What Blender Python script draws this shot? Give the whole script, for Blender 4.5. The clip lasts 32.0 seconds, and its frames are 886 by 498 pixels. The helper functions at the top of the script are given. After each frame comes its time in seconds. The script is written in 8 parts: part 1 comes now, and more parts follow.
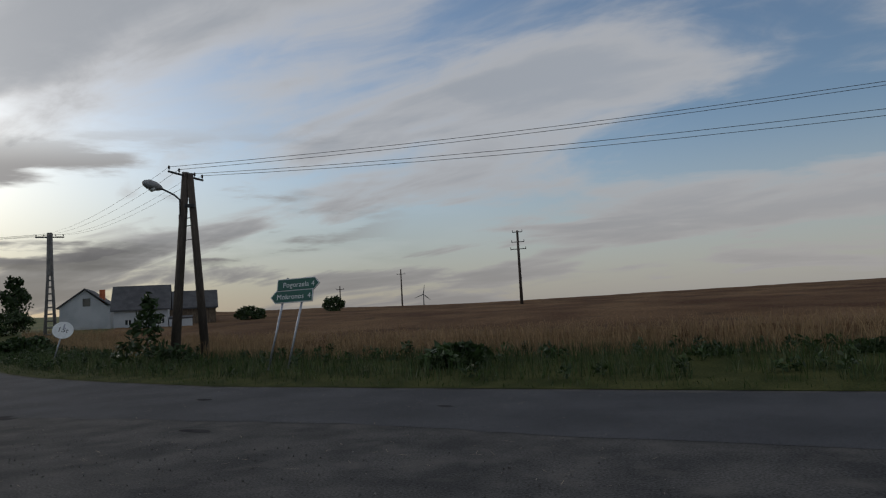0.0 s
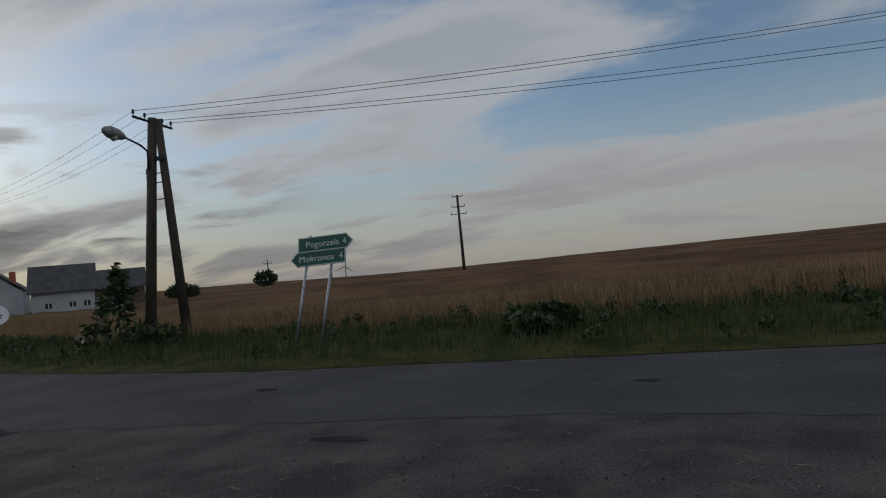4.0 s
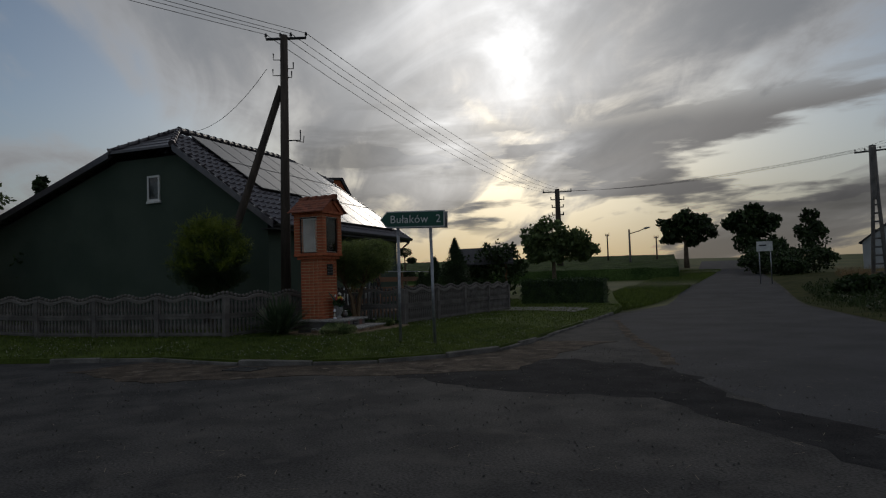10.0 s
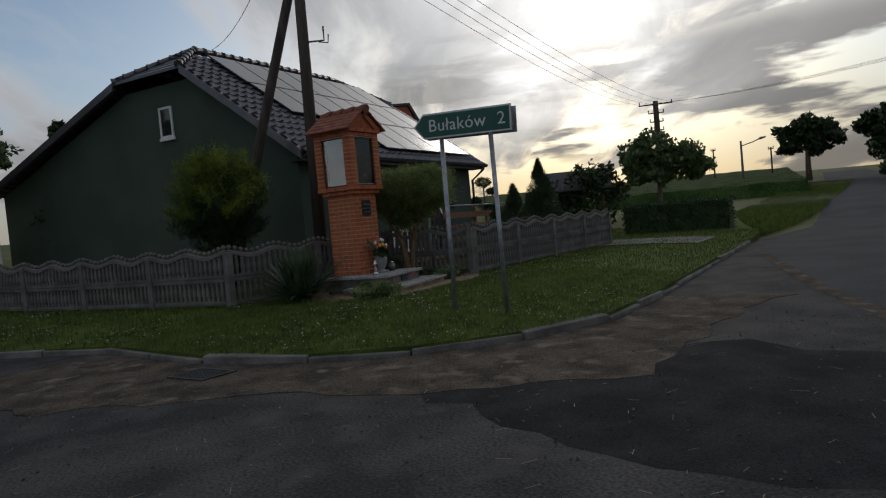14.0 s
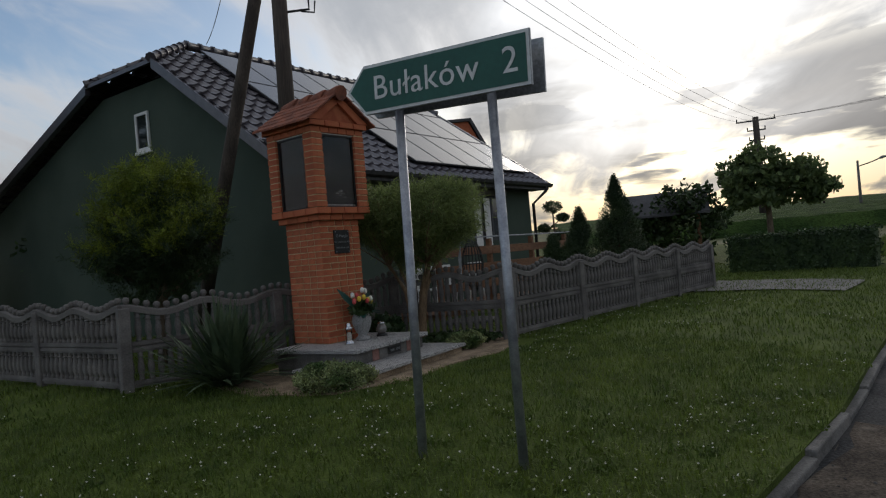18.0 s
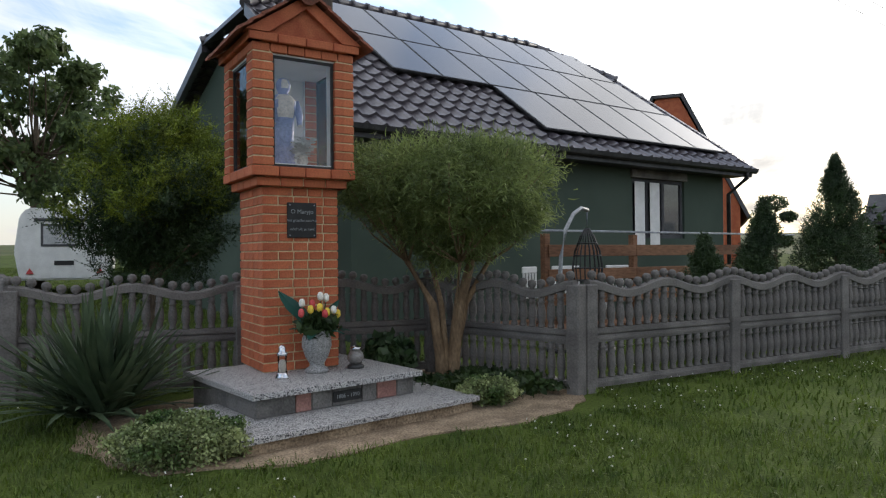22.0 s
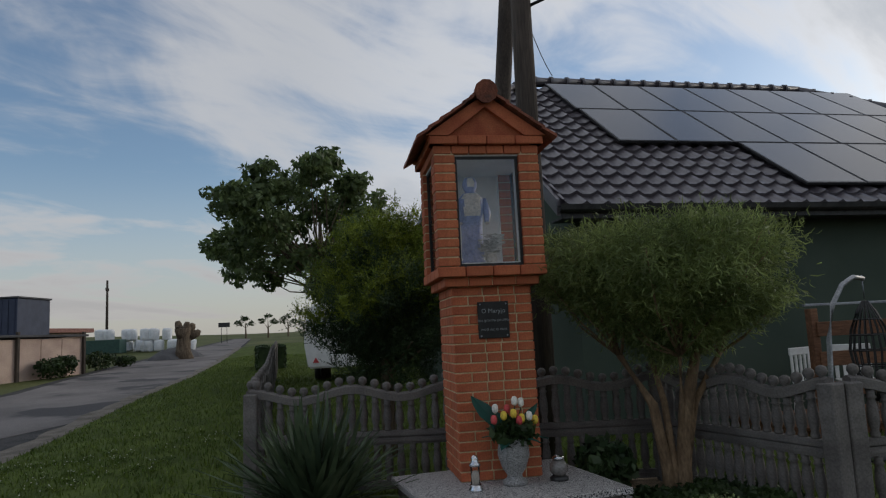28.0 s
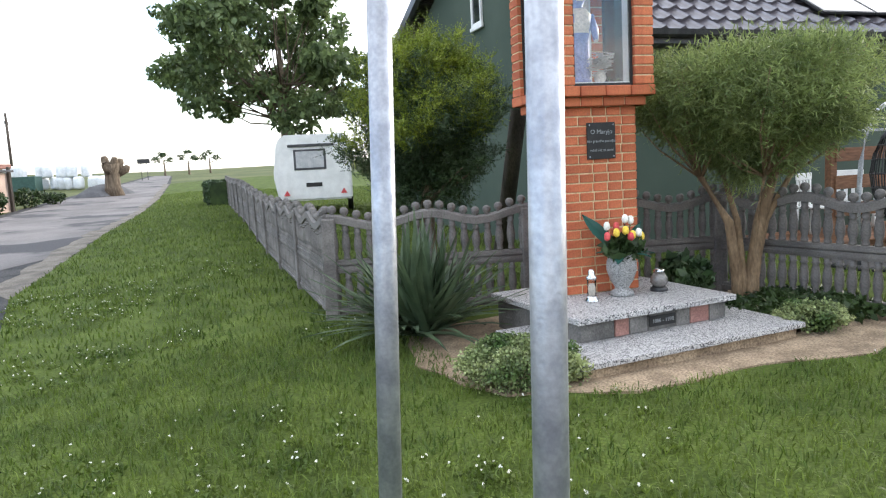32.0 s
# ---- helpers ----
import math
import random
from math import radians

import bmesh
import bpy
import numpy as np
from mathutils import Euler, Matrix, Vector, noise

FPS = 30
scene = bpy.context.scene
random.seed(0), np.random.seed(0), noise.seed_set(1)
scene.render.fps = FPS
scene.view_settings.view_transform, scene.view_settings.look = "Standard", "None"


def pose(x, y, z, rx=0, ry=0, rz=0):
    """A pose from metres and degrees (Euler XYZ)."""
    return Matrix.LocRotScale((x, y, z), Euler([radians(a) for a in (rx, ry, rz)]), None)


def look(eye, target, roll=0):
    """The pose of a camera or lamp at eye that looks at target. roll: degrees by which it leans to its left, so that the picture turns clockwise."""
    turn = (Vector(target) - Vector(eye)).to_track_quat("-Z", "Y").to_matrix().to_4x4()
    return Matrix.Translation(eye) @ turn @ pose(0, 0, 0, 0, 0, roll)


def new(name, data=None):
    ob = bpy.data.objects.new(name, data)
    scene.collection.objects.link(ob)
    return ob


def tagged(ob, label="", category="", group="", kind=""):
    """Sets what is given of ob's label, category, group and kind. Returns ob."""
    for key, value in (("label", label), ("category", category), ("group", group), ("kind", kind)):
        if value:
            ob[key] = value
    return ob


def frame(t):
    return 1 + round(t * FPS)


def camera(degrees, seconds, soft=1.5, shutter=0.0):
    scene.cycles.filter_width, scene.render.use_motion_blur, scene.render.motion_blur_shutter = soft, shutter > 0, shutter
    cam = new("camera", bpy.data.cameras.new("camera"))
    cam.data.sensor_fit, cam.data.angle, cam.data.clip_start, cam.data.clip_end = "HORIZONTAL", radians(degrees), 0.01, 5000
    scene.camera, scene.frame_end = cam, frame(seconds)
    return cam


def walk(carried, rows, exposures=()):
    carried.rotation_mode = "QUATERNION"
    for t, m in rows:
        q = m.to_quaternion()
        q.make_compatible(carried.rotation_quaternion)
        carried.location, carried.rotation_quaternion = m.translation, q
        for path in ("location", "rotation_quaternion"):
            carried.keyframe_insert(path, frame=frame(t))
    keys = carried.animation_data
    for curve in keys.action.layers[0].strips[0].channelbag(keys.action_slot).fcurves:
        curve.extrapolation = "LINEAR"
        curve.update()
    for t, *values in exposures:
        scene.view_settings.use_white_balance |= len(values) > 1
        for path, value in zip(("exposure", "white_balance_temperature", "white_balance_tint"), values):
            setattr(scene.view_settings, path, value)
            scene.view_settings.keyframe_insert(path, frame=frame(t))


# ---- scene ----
cam = camera(66.2, 32.0, soft=1.2)
PATH = [
    (0, (4.219, -0.366, 1.358), (3.920, 1.604, 1.533), -3.2),
    (0.5, (3.811, -0.145, 1.332), (3.419, 1.810, 1.495), -1.2),
    (1, (3.462, 0.123, 1.346), (3.092, 2.087, 1.417), -2.4),
    (1.5, (3.091, 0.328, 1.389), (2.702, 2.285, 1.524), -3.0),
    (2, (2.691, 0.715, 1.368), (2.473, 2.702, 1.449), -7.1),
    (2.4, (2.371, 1.025, 1.351), (2.287, 3.017, 1.505), -6.4),
    (4.5, (0.506, 2.242, 1.315), (0.431, 4.240, 1.369), -5.4),
    (5, (0.077, 2.511, 1.305), (-0.123, 4.500, 1.373), -6.6),
    (5.5, (-0.337, 2.677, 1.311), (-0.757, 4.628, 1.437), -7.1),
    (6, (-0.740, 3.001, 1.344), (-1.374, 4.895, 1.437), -10.2),
    (6.5, (-1.174, 3.247, 1.330), (-2.078, 5.024, 1.477), -10.2),
    (7, (-1.629, 3.584, 1.326), (-2.609, 5.325, 1.406), -8.0),
    (7.5, (-2.049, 3.884, 1.289), (-3.263, 5.471, 1.378), -10.1),
    (8, (-2.404, 4.071, 1.290), (-3.844, 5.453, 1.427), -8.7),
    (8.5, (-2.893, 4.356, 1.363), (-4.373, 5.698, 1.451), -9.2),
    (9, (-3.441, 4.703, 1.359), (-5.092, 5.829, 1.460), -6.8),
    (9.5, (-3.777, 4.759, 1.381), (-5.520, 5.730, 1.514), -3.6),
    (10, (-4.255, 5.029, 1.360), (-6.096, 5.804, 1.456), -1.9),
    (10.5, (-4.835, 5.347, 1.374), (-6.706, 6.046, 1.480), -2.7),
    (11, (-5.277, 5.517, 1.332), (-7.141, 6.242, 1.371), -5.3),
    (11.5, (-5.814, 5.798, 1.355), (-7.707, 6.444, 1.328), -4.7),
    (12, (-6.321, 6.035, 1.355), (-8.179, 6.773, 1.297), -7.3),
    (12.5, (-6.934, 6.318, 1.359), (-8.786, 7.072, 1.338), -5.9),
    (13, (-7.396, 6.573, 1.336), (-9.310, 7.143, 1.234), -5.8),
    (13.5, (-8.018, 6.809, 1.363), (-9.925, 7.409, 1.304), -7.1),
    (14, (-8.510, 7.089, 1.389), (-10.442, 7.601, 1.306), -5.3),
    (14.5, (-9.050, 7.290, 1.384), (-10.957, 7.879, 1.254), -4.3),
    (15, (-9.565, 7.584, 1.442), (-11.504, 8.073, 1.430), -5.8),
    (15.5, (-10.078, 7.845, 1.415), (-12.026, 8.301, 1.428), -5.2),
    (17.5, (-12.220, 8.849, 1.485), (-14.190, 9.192, 1.484), -6.4),
    (18, (-12.677, 9.079, 1.497), (-14.657, 9.364, 1.512), -4.9),
    (18.5, (-13.333, 9.348, 1.509), (-15.294, 9.736, 1.570), -5.6),
    (19, (-13.628, 9.654, 1.538), (-15.620, 9.828, 1.501), -5.9),
    (19.5, (-14.119, 9.857, 1.510), (-16.100, 10.134, 1.477), -4.8),
    (20, (-14.514, 10.241, 1.453), (-16.512, 10.269, 1.552), -2.3),
    (20.5, (-14.999, 10.478, 1.437), (-16.997, 10.406, 1.505), -2.7),
    (21, (-15.376, 10.681, 1.501), (-17.368, 10.507, 1.483), -3.9),
    (21.5, (-15.594, 11.006, 1.512), (-17.556, 10.628, 1.433), -2.9),
    (22, (-15.930, 11.261, 1.471), (-17.894, 10.879, 1.486), -0.5),
    (22.5, (-16.157, 11.454, 1.490), (-18.097, 10.967, 1.476), -2.6),
    (23, (-16.407, 11.680, 1.526), (-18.175, 10.749, 1.434), -0.4),
    (23.5, (-16.502, 11.754, 1.525), (-18.230, 10.749, 1.481), -0.3),
    (24, (-16.490, 11.753, 1.544), (-18.188, 10.697, 1.576), 0.0),
    (24.5, (-16.469, 11.745, 1.561), (-18.135, 10.648, 1.704), 0.7),
    (25, (-16.471, 11.738, 1.578), (-18.126, 10.635, 1.791), 1.3),
    (25.5, (-16.476, 11.730, 1.610), (-18.109, 10.599, 1.841), -0.3),
    (26, (-16.494, 11.714, 1.636), (-18.148, 10.610, 1.845), -1.3),
    (26.5, (-16.498, 11.712, 1.655), (-18.159, 10.620, 1.875), -2.1),
    (28.5, (-16.484, 11.747, 1.666), (-18.136, 10.647, 1.917), -2.9),
    (29, (-16.474, 11.732, 1.669), (-18.134, 10.650, 1.939), -0.8),
    (29.5, (-16.319, 11.680, 1.626), (-18.028, 10.657, 1.798), -1.0),
    (30, (-16.208, 11.571, 1.553), (-17.934, 10.564, 1.478), -0.2),
    (30.5, (-16.213, 11.367, 1.488), (-17.977, 10.458, 1.241), -4.1),
    (31, (-16.150, 11.058, 1.468), (-17.867, 10.061, 1.231), -2.9),
    (31.5, (-15.892, 10.837, 1.495), (-17.730, 10.087, 1.254), -3.6),
    (32, (-15.734, 10.418, 1.619), (-17.496, 9.503, 1.380), -3.1),
]
EXPOSURE = ((0, -0.33), (2, -0.53), (5, -0.38), (6, -0.58), (7, -1.03), (8, -1.23), (9, -1.28), (10, -1.23), (11, -0.98), (12, -0.68), (13, -0.53), (14, -0.58), (15, -0.83), (18, -0.2), (20, -0.75), (21, -0.2), (22, 1.0), (23, 1.25), (24, 1.05), (25, 0.24), (26, 0.04), (29, -0.01), (29.6, 0.04), (30, 0.58), (30.5, 1.9), (31, 2.15), (32, 2.3))
walk(cam, [(t, look(e, g, r)) for t, e, g, r in PATH], EXPOSURE)

# ---- sky and sun ----
SUN_AZ, SUN_EL = 152.0, 17.0
sun_dir = Vector((math.cos(radians(SUN_AZ)) * math.cos(radians(SUN_EL)), math.sin(radians(SUN_AZ)) * math.cos(radians(SUN_EL)), math.sin(radians(SUN_EL))))
world = bpy.data.worlds.new("evening_sky")
scene.world = world
world.use_nodes = True
wt = world.node_tree
wt.nodes.clear()


def wn(kind, **inputs):
    n = wt.nodes.new(kind)
    for key, value in inputs.items():
        n.inputs[int(key[1:])].default_value = value
    return n


def wl(a, b):
    wt.links.new(a, b)


def wmath(op, a, b=0.0, clamp=False):
    n = wt.nodes.new("ShaderNodeMath")
    n.operation, n.use_clamp = op, clamp
    for i, v in enumerate((a, b)):
        if isinstance(v, (int, float)):
            n.inputs[i].default_value = v
        else:
            wl(v, n.inputs[i])
    return n.outputs[0]


def wmix(f, a, b, blend="MIX"):
    n = wt.nodes.new("ShaderNodeMix")
    n.data_type, n.blend_type = "RGBA", blend
    n.clamp_factor = True
    for i, v in ((0, f), (6, a), (7, b)):
        if isinstance(v, (int, float)):
            n.inputs[i].default_value = v
        elif isinstance(v, tuple):
            n.inputs[i].default_value = (*v, 1)
        else:
            wl(v, n.inputs[i])
    return n.outputs[2]


def wramp(v, lo, hi):
    n = wt.nodes.new("ShaderNodeMapRange")
    n.interpolation_type = "SMOOTHSTEP"
    wl(v, n.inputs[0])
    n.inputs[1].default_value, n.inputs[2].default_value = lo, hi
    return n.outputs[0]


tc = wn("ShaderNodeTexCoord")
sep = wn("ShaderNodeSeparateXYZ")
wl(tc.outputs["Generated"], sep.inputs[0])
up = wmath("MAXIMUM", sep.outputs[2], 0.0)
down = wmath("ADD", up, 0.22)
comb = wn("ShaderNodeCombineXYZ")
wl(wmath("DIVIDE", sep.outputs[0], down), comb.inputs[0])
wl(wmath("DIVIDE", sep.outputs[1], down), comb.inputs[1])
# cloud streets run towards the low sun
mp = wn("ShaderNodeMapping")
mp.inputs["Scale"].default_value = (1.0, 0.46, 1.0)
turned = wn("ShaderNodeMapping")
turned.inputs["Rotation"].default_value = (0, 0, radians(-76))
wl(comb.outputs[0], turned.inputs[0])
wl(turned.outputs[0], mp.inputs[0])


def cloud_noise(scale, detail, rough, dist, offset):
    m = wn("ShaderNodeMapping")
    m.inputs["Location"].default_value = offset
    wl(mp.outputs[0], m.inputs[0])
    n = wn("ShaderNodeTexNoise")
    wl(m.outputs[0], n.inputs["Vector"])
    n.inputs["Scale"].default_value, n.inputs["Detail"].default_value = scale, detail
    n.inputs["Roughness"].default_value, n.inputs["Distortion"].default_value = rough, dist
    return n.outputs[0]


def towards(az, el):
    d = wn("ShaderNodeVectorMath")
    d.operation = "DOT_PRODUCT"
    wl(tc.outputs["Generated"], d.inputs[0])
    d.inputs[1].default_value = (math.cos(radians(az)) * math.cos(radians(el)), math.sin(radians(az)) * math.cos(radians(el)), math.sin(radians(el)))
    return d.outputs["Value"]


big = cloud_noise(0.9, 3, 0.5, 0.5, (3.1, 1.7, 0))
fine = cloud_noise(2.2, 6, 0.55, 0.7, (7.7, 2.2, 0))
wisps = cloud_noise(6.0, 6, 0.6, 0.8, (1.3, 9.2, 0))
density = wmath("ADD", wmath("MULTIPLY", big, 0.52), wmath("ADD", wmath("MULTIPLY", fine, 0.36), wmath("MULTIPLY", wisps, 0.12)))
# clearer air south-west of the sun
clear_air = wramp(towards(195, 16), 0.86, 0.98)
bank = wramp(towards(146, 20), 0.86, 0.98)
density = wmath("SUBTRACT", density, wmath("MULTIPLY", clear_air, 0.010))
density = wmath("ADD", density, wmath("ADD", wmath("MULTIPLY", bank, 0.012), wmath("MULTIPLY", wramp(sep.outputs[2], 0.50, 0.85), 0.06)))
# level grey bars of cloud under the low sun
flat = wn("ShaderNodeMapping")
flat.inputs["Scale"].default_value = (2.2, 2.2, 13.0)
flat.inputs["Rotation"].default_value = (radians(7), radians(5), 0)
wl(tc.outputs["Generated"], flat.inputs[0])
bar_noise = wn("ShaderNodeTexNoise")
wl(flat.outputs[0], bar_noise.inputs["Vector"])
bar_noise.inputs["Scale"].default_value, bar_noise.inputs["Detail"].default_value, bar_noise.inputs["Roughness"].default_value = 1.5, 6, 0.55
bars = wmath("MULTIPLY", wramp(bar_noise.outputs[0], 0.46, 0.60), wmath("MULTIPLY", wramp(sep.outputs[2], 0.03, 0.09), wramp(sep.outputs[2], 0.30, 0.20)))
bars = wmath("MULTIPLY", bars, wramp(towards(138, 10), 0.72, 0.93))
cover = wramp(density, 0.42, 0.55)
thick = wramp(density, 0.48, 0.60)

sky = wn("ShaderNodeTexSky")
sky.sky_type, sky.sun_disc = "NISHITA", False
sky.sun_elevation, sky.sun_rotation = radians(SUN_EL), radians(90 - SUN_AZ)
sky.air_density, sky.dust_density = 1.0, 1.2
blue = wmix(1.0, sky.outputs[0], (0.108, 0.118, 0.130), "MULTIPLY")
facing = wmath("MAXIMUM", towards(SUN_AZ, SUN_EL), 0.0)
ragged_sun = wmath("MAXIMUM", wmath("ADD", facing, wmath("MULTIPLY", wmath("SUBTRACT", fine, 0.5), 0.07)), 0.0)
core = wmath("MINIMUM", wmath("POWER", ragged_sun, 75.0), 2.0)
halo = wmath("POWER", facing, 10.0)
wide = wmath("POWER", facing, 2.0)
lit = wmath("ADD", wmath("MULTIPLY", wide, 0.08), wmath("ADD", wmath("MULTIPLY", halo, 0.27), wmath("MULTIPLY", core, 1.5)))
shade = wmath("SUBTRACT", 1.0, wmath("MULTIPLY", thick, wmath("ADD", wmath("MULTIPLY", wide, 0.26), 0.14)))
low = wramp(sep.outputs[2], 0.26, 0.0)
bright = wmath("MULTIPLY", wmath("MULTIPLY", wmath("ADD", wmath("ADD", lit, 0.56), wmath("MULTIPLY", clear_air, 0.12)), shade), wmath("SUBTRACT", 1.0, wmath("MULTIPLY", low, wmath("ADD", wmath("MULTIPLY", wide, 0.48), 0.16))))
tint = wmix(low, wmix(thick, (1.0, 1.0, 1.02), (0.90, 0.97, 1.08)), (1.00, 0.965, 0.955))
tint = wmix(wmath("MULTIPLY", halo, 0.4), tint, (1.06, 0.98, 0.88))
clouds = wmix(1.0, tint, wmath("MULTIPLY", bright, wmath("SUBTRACT", 1.0, wmath("MULTIPLY", bars, 0.42))), "MULTIPLY")
veil = wmath("MAXIMUM", wmath("MAXIMUM", wmath("MULTIPLY", cover, 0.96), bars), wmath("MULTIPLY", low, 0.70))
blue = wmix(1.0, blue, wmath("SUBTRACT", 1.0, wmath("MULTIPLY", wmath("MULTIPLY", low, wide), 0.40)), "MULTIPLY")
col = wmix(veil, blue, clouds)
glow = wmix(1.0, (1.0, 0.97, 0.92), wmath("ADD", wmath("MULTIPLY", core, 0.5), wmath("MULTIPLY", halo, 0.02)), "MULTIPLY")
col = wmix(1.0, col, glow, "ADD")
bg = wn("ShaderNodeBackground")
wl(col, bg.inputs[0])
bg.inputs[1].default_value = 1.0
wo = wn("ShaderNodeOutputWorld")
wl(bg.outputs[0], wo.inputs[0])

sun_data = bpy.data.lights.new("sun", "SUN")
sun_data.energy, sun_data.angle, sun_data.color = 0.5, radians(16), (1.0, 0.90, 0.78)
sun_lamp = new("sun", sun_data)
sun_lamp.matrix_basis = look((-60, 60, 40), Vector((-60, 60, 40)) - sun_dir)


# ---- materials ----
def material(name, c1, c2, scale=8.0, rough=0.8, bump=0.2, fine_scale=60.0, fine_amt=0.25, metal=0.0, spots=None, spread=0.12, rand=0.0, stretch=(1, 1, 1), island=0.0, spec=0.4, dist=0.02):
    """Two tones mixed by a coarse and a fine noise, with relief; rand varies the tone from object to object, island from piece to piece."""
    m = bpy.data.materials.new(name)
    m.use_nodes = True
    t = m.node_tree
    b = t.nodes["Principled BSDF"]
    co = t.nodes.new("ShaderNodeTexCoord")
    mapn = t.nodes.new("ShaderNodeMapping")
    mapn.inputs["Scale"].default_value = stretch
    t.links.new(co.outputs["Object"], mapn.inputs[0])
    n1 = t.nodes.new("ShaderNodeTexNoise")
    n1.inputs["Scale"].default_value, n1.inputs["Detail"].default_value = scale, 5
    n2 = t.nodes.new("ShaderNodeTexNoise")
    n2.inputs["Scale"].default_value, n2.inputs["Detail"].default_value = fine_scale, 4
    for n in (n1, n2):
        t.links.new(mapn.outputs[0], n.inputs["Vector"])
    r = t.nodes.new("ShaderNodeMapRange")
    r.inputs[1].default_value, r.inputs[2].default_value = 0.5 - spread, 0.5 + spread
    t.links.new(n1.outputs[0], r.inputs[0])
    mix = t.nodes.new("ShaderNodeMix")
    mix.data_type = "RGBA"
    t.links.new(r.outputs[0], mix.inputs[0])
    mix.inputs[6].default_value, mix.inputs[7].default_value = (*c1, 1), (*c2, 1)
    r2 = t.nodes.new("ShaderNodeMapRange")
    r2.inputs[1].default_value, r2.inputs[2].default_value = 0.3, 0.7
    r2.inputs[3].default_value, r2.inputs[4].default_value = 1 - fine_amt, 1 + fine_amt
    t.links.new(n2.outputs[0], r2.inputs[0])
    value = r2.outputs[0]
    for amt, node, out in ((rand, "ShaderNodeObjectInfo", "Random"), (island, "ShaderNodeNewGeometry", "Random Per Island")):
        if amt:
            oi = t.nodes.new(node)
            rr = t.nodes.new("ShaderNodeMapRange")
            rr.inputs[3].default_value, rr.inputs[4].default_value = 1 - amt, 1 + amt
            t.links.new(oi.outputs[out], rr.inputs[0])
            mm = t.nodes.new("ShaderNodeMath")
            mm.operation = "MULTIPLY"
            t.links.new(value, mm.inputs[0])
            t.links.new(rr.outputs[0], mm.inputs[1])
            value = mm.outputs[0]
    mul = t.nodes.new("ShaderNodeMix")
    mul.data_type, mul.blend_type = "RGBA", "MULTIPLY"
    mul.inputs[0].default_value = 1
    t.links.new(mix.outputs[2], mul.inputs[6])
    t.links.new(value, mul.inputs[7])
    out = mul.outputs[2]
    if spots:
        sc, sscale, lo, hi = spots
        n3 = t.nodes.new("ShaderNodeTexNoise")
        n3.inputs["Scale"].default_value, n3.inputs["Detail"].default_value = sscale, 6
        t.links.new(mapn.outputs[0], n3.inputs["Vector"])
        r3 = t.nodes.new("ShaderNodeMapRange")
        r3.inputs[1].default_value, r3.inputs[2].default_value = lo, hi
        t.links.new(n3.outputs[0], r3.inputs[0])
        m3 = t.nodes.new("ShaderNodeMix")
        m3.data_type = "RGBA"
        t.links.new(r3.outputs[0], m3.inputs[0])
        t.links.new(out, m3.inputs[6])
        m3.inputs[7].default_value = (*sc, 1)
        out = m3.outputs[2]
    t.links.new(out, b.inputs["Base Color"])
    b.inputs["Roughness"].default_value, b.inputs["Metallic"].default_value = rough, metal
    b.inputs["Specular IOR Level"].default_value = spec
    if bump:
        bp = t.nodes.new("ShaderNodeBump")
        bp.inputs["Strength"].default_value, bp.inputs["Distance"].default_value = bump, dist
        ad = t.nodes.new("ShaderNodeMath")
        t.links.new(n1.outputs[0], ad.inputs[0])
        t.links.new(n2.outputs[0], ad.inputs[1])
        t.links.new(ad.outputs[0], bp.inputs["Height"])
        t.links.new(bp.outputs[0], b.inputs["Normal"])
    return m


def leaf_material(name, c1, c2, rough=0.55, trans=0.3, rand=0.35):
    m = material(name, c1, c2, scale=3, rough=rough, bump=0, fine_scale=9, fine_amt=0.15, island=rand)
    b = m.node_tree.nodes["Principled BSDF"]
    tr = m.node_tree.nodes.new("ShaderNodeBsdfTranslucent")
    src = b.inputs["Base Color"].links[0].from_socket
    m.node_tree.links.new(src, tr.inputs[0])
    mx = m.node_tree.nodes.new("ShaderNodeMixShader")
    mx.inputs[0].default_value = trans
    o = m.node_tree.nodes["Material Output"]
    m.node_tree.links.new(b.outputs[0], mx.inputs[1])
    m.node_tree.links.new(tr.outputs[0], mx.inputs[2])
    m.node_tree.links.new(mx.outputs[0], o.inputs[0])
    return m


M_SOIL = material("field_soil", (0.062, 0.076, 0.026), (0.105, 0.112, 0.042), scale=0.25, fine_scale=6, bump=0.3, spec=0.10)
M_ASPHALT_OLD = material("old_asphalt", (0.040, 0.0405, 0.042), (0.074, 0.072, 0.071), scale=1.3, fine_scale=45, fine_amt=0.5, bump=0.5, rough=0.9, spots=((0.095, 0.090, 0.085), 2.2, 0.54, 0.80), spec=0.10)
M_ASPHALT = material("road_asphalt", (0.044, 0.046, 0.052), (0.062, 0.064, 0.071), scale=0.7, fine_scale=90, fine_amt=0.4, bump=0.35, rough=0.85, spec=0.10)
M_TAR = material("tar_patch", (0.024, 0.0245, 0.027), (0.040, 0.0405, 0.043), scale=2, fine_scale=80, fine_amt=0.4, bump=0.3, rough=0.95, spec=0.03)
M_TURF = material("turf", (0.050, 0.072, 0.014), (0.085, 0.115, 0.025), scale=1.6, fine_scale=45, fine_amt=0.4, bump=0.6, rough=0.9, spec=0.10)
M_VERGE_SOIL = material("verge_soil", (0.030, 0.038, 0.012), (0.058, 0.062, 0.022), scale=1.2, fine_scale=30, fine_amt=0.4, bump=0.6, rough=1.0, spec=0.05)
M_GRASS = leaf_material("grass_blades", (0.064, 0.104, 0.015), (0.125, 0.168, 0.029), trans=0.35)
M_WHEAT = leaf_material("ripe_grain", (0.20, 0.132, 0.070), (0.30, 0.205, 0.108), rough=0.8, trans=0.2)
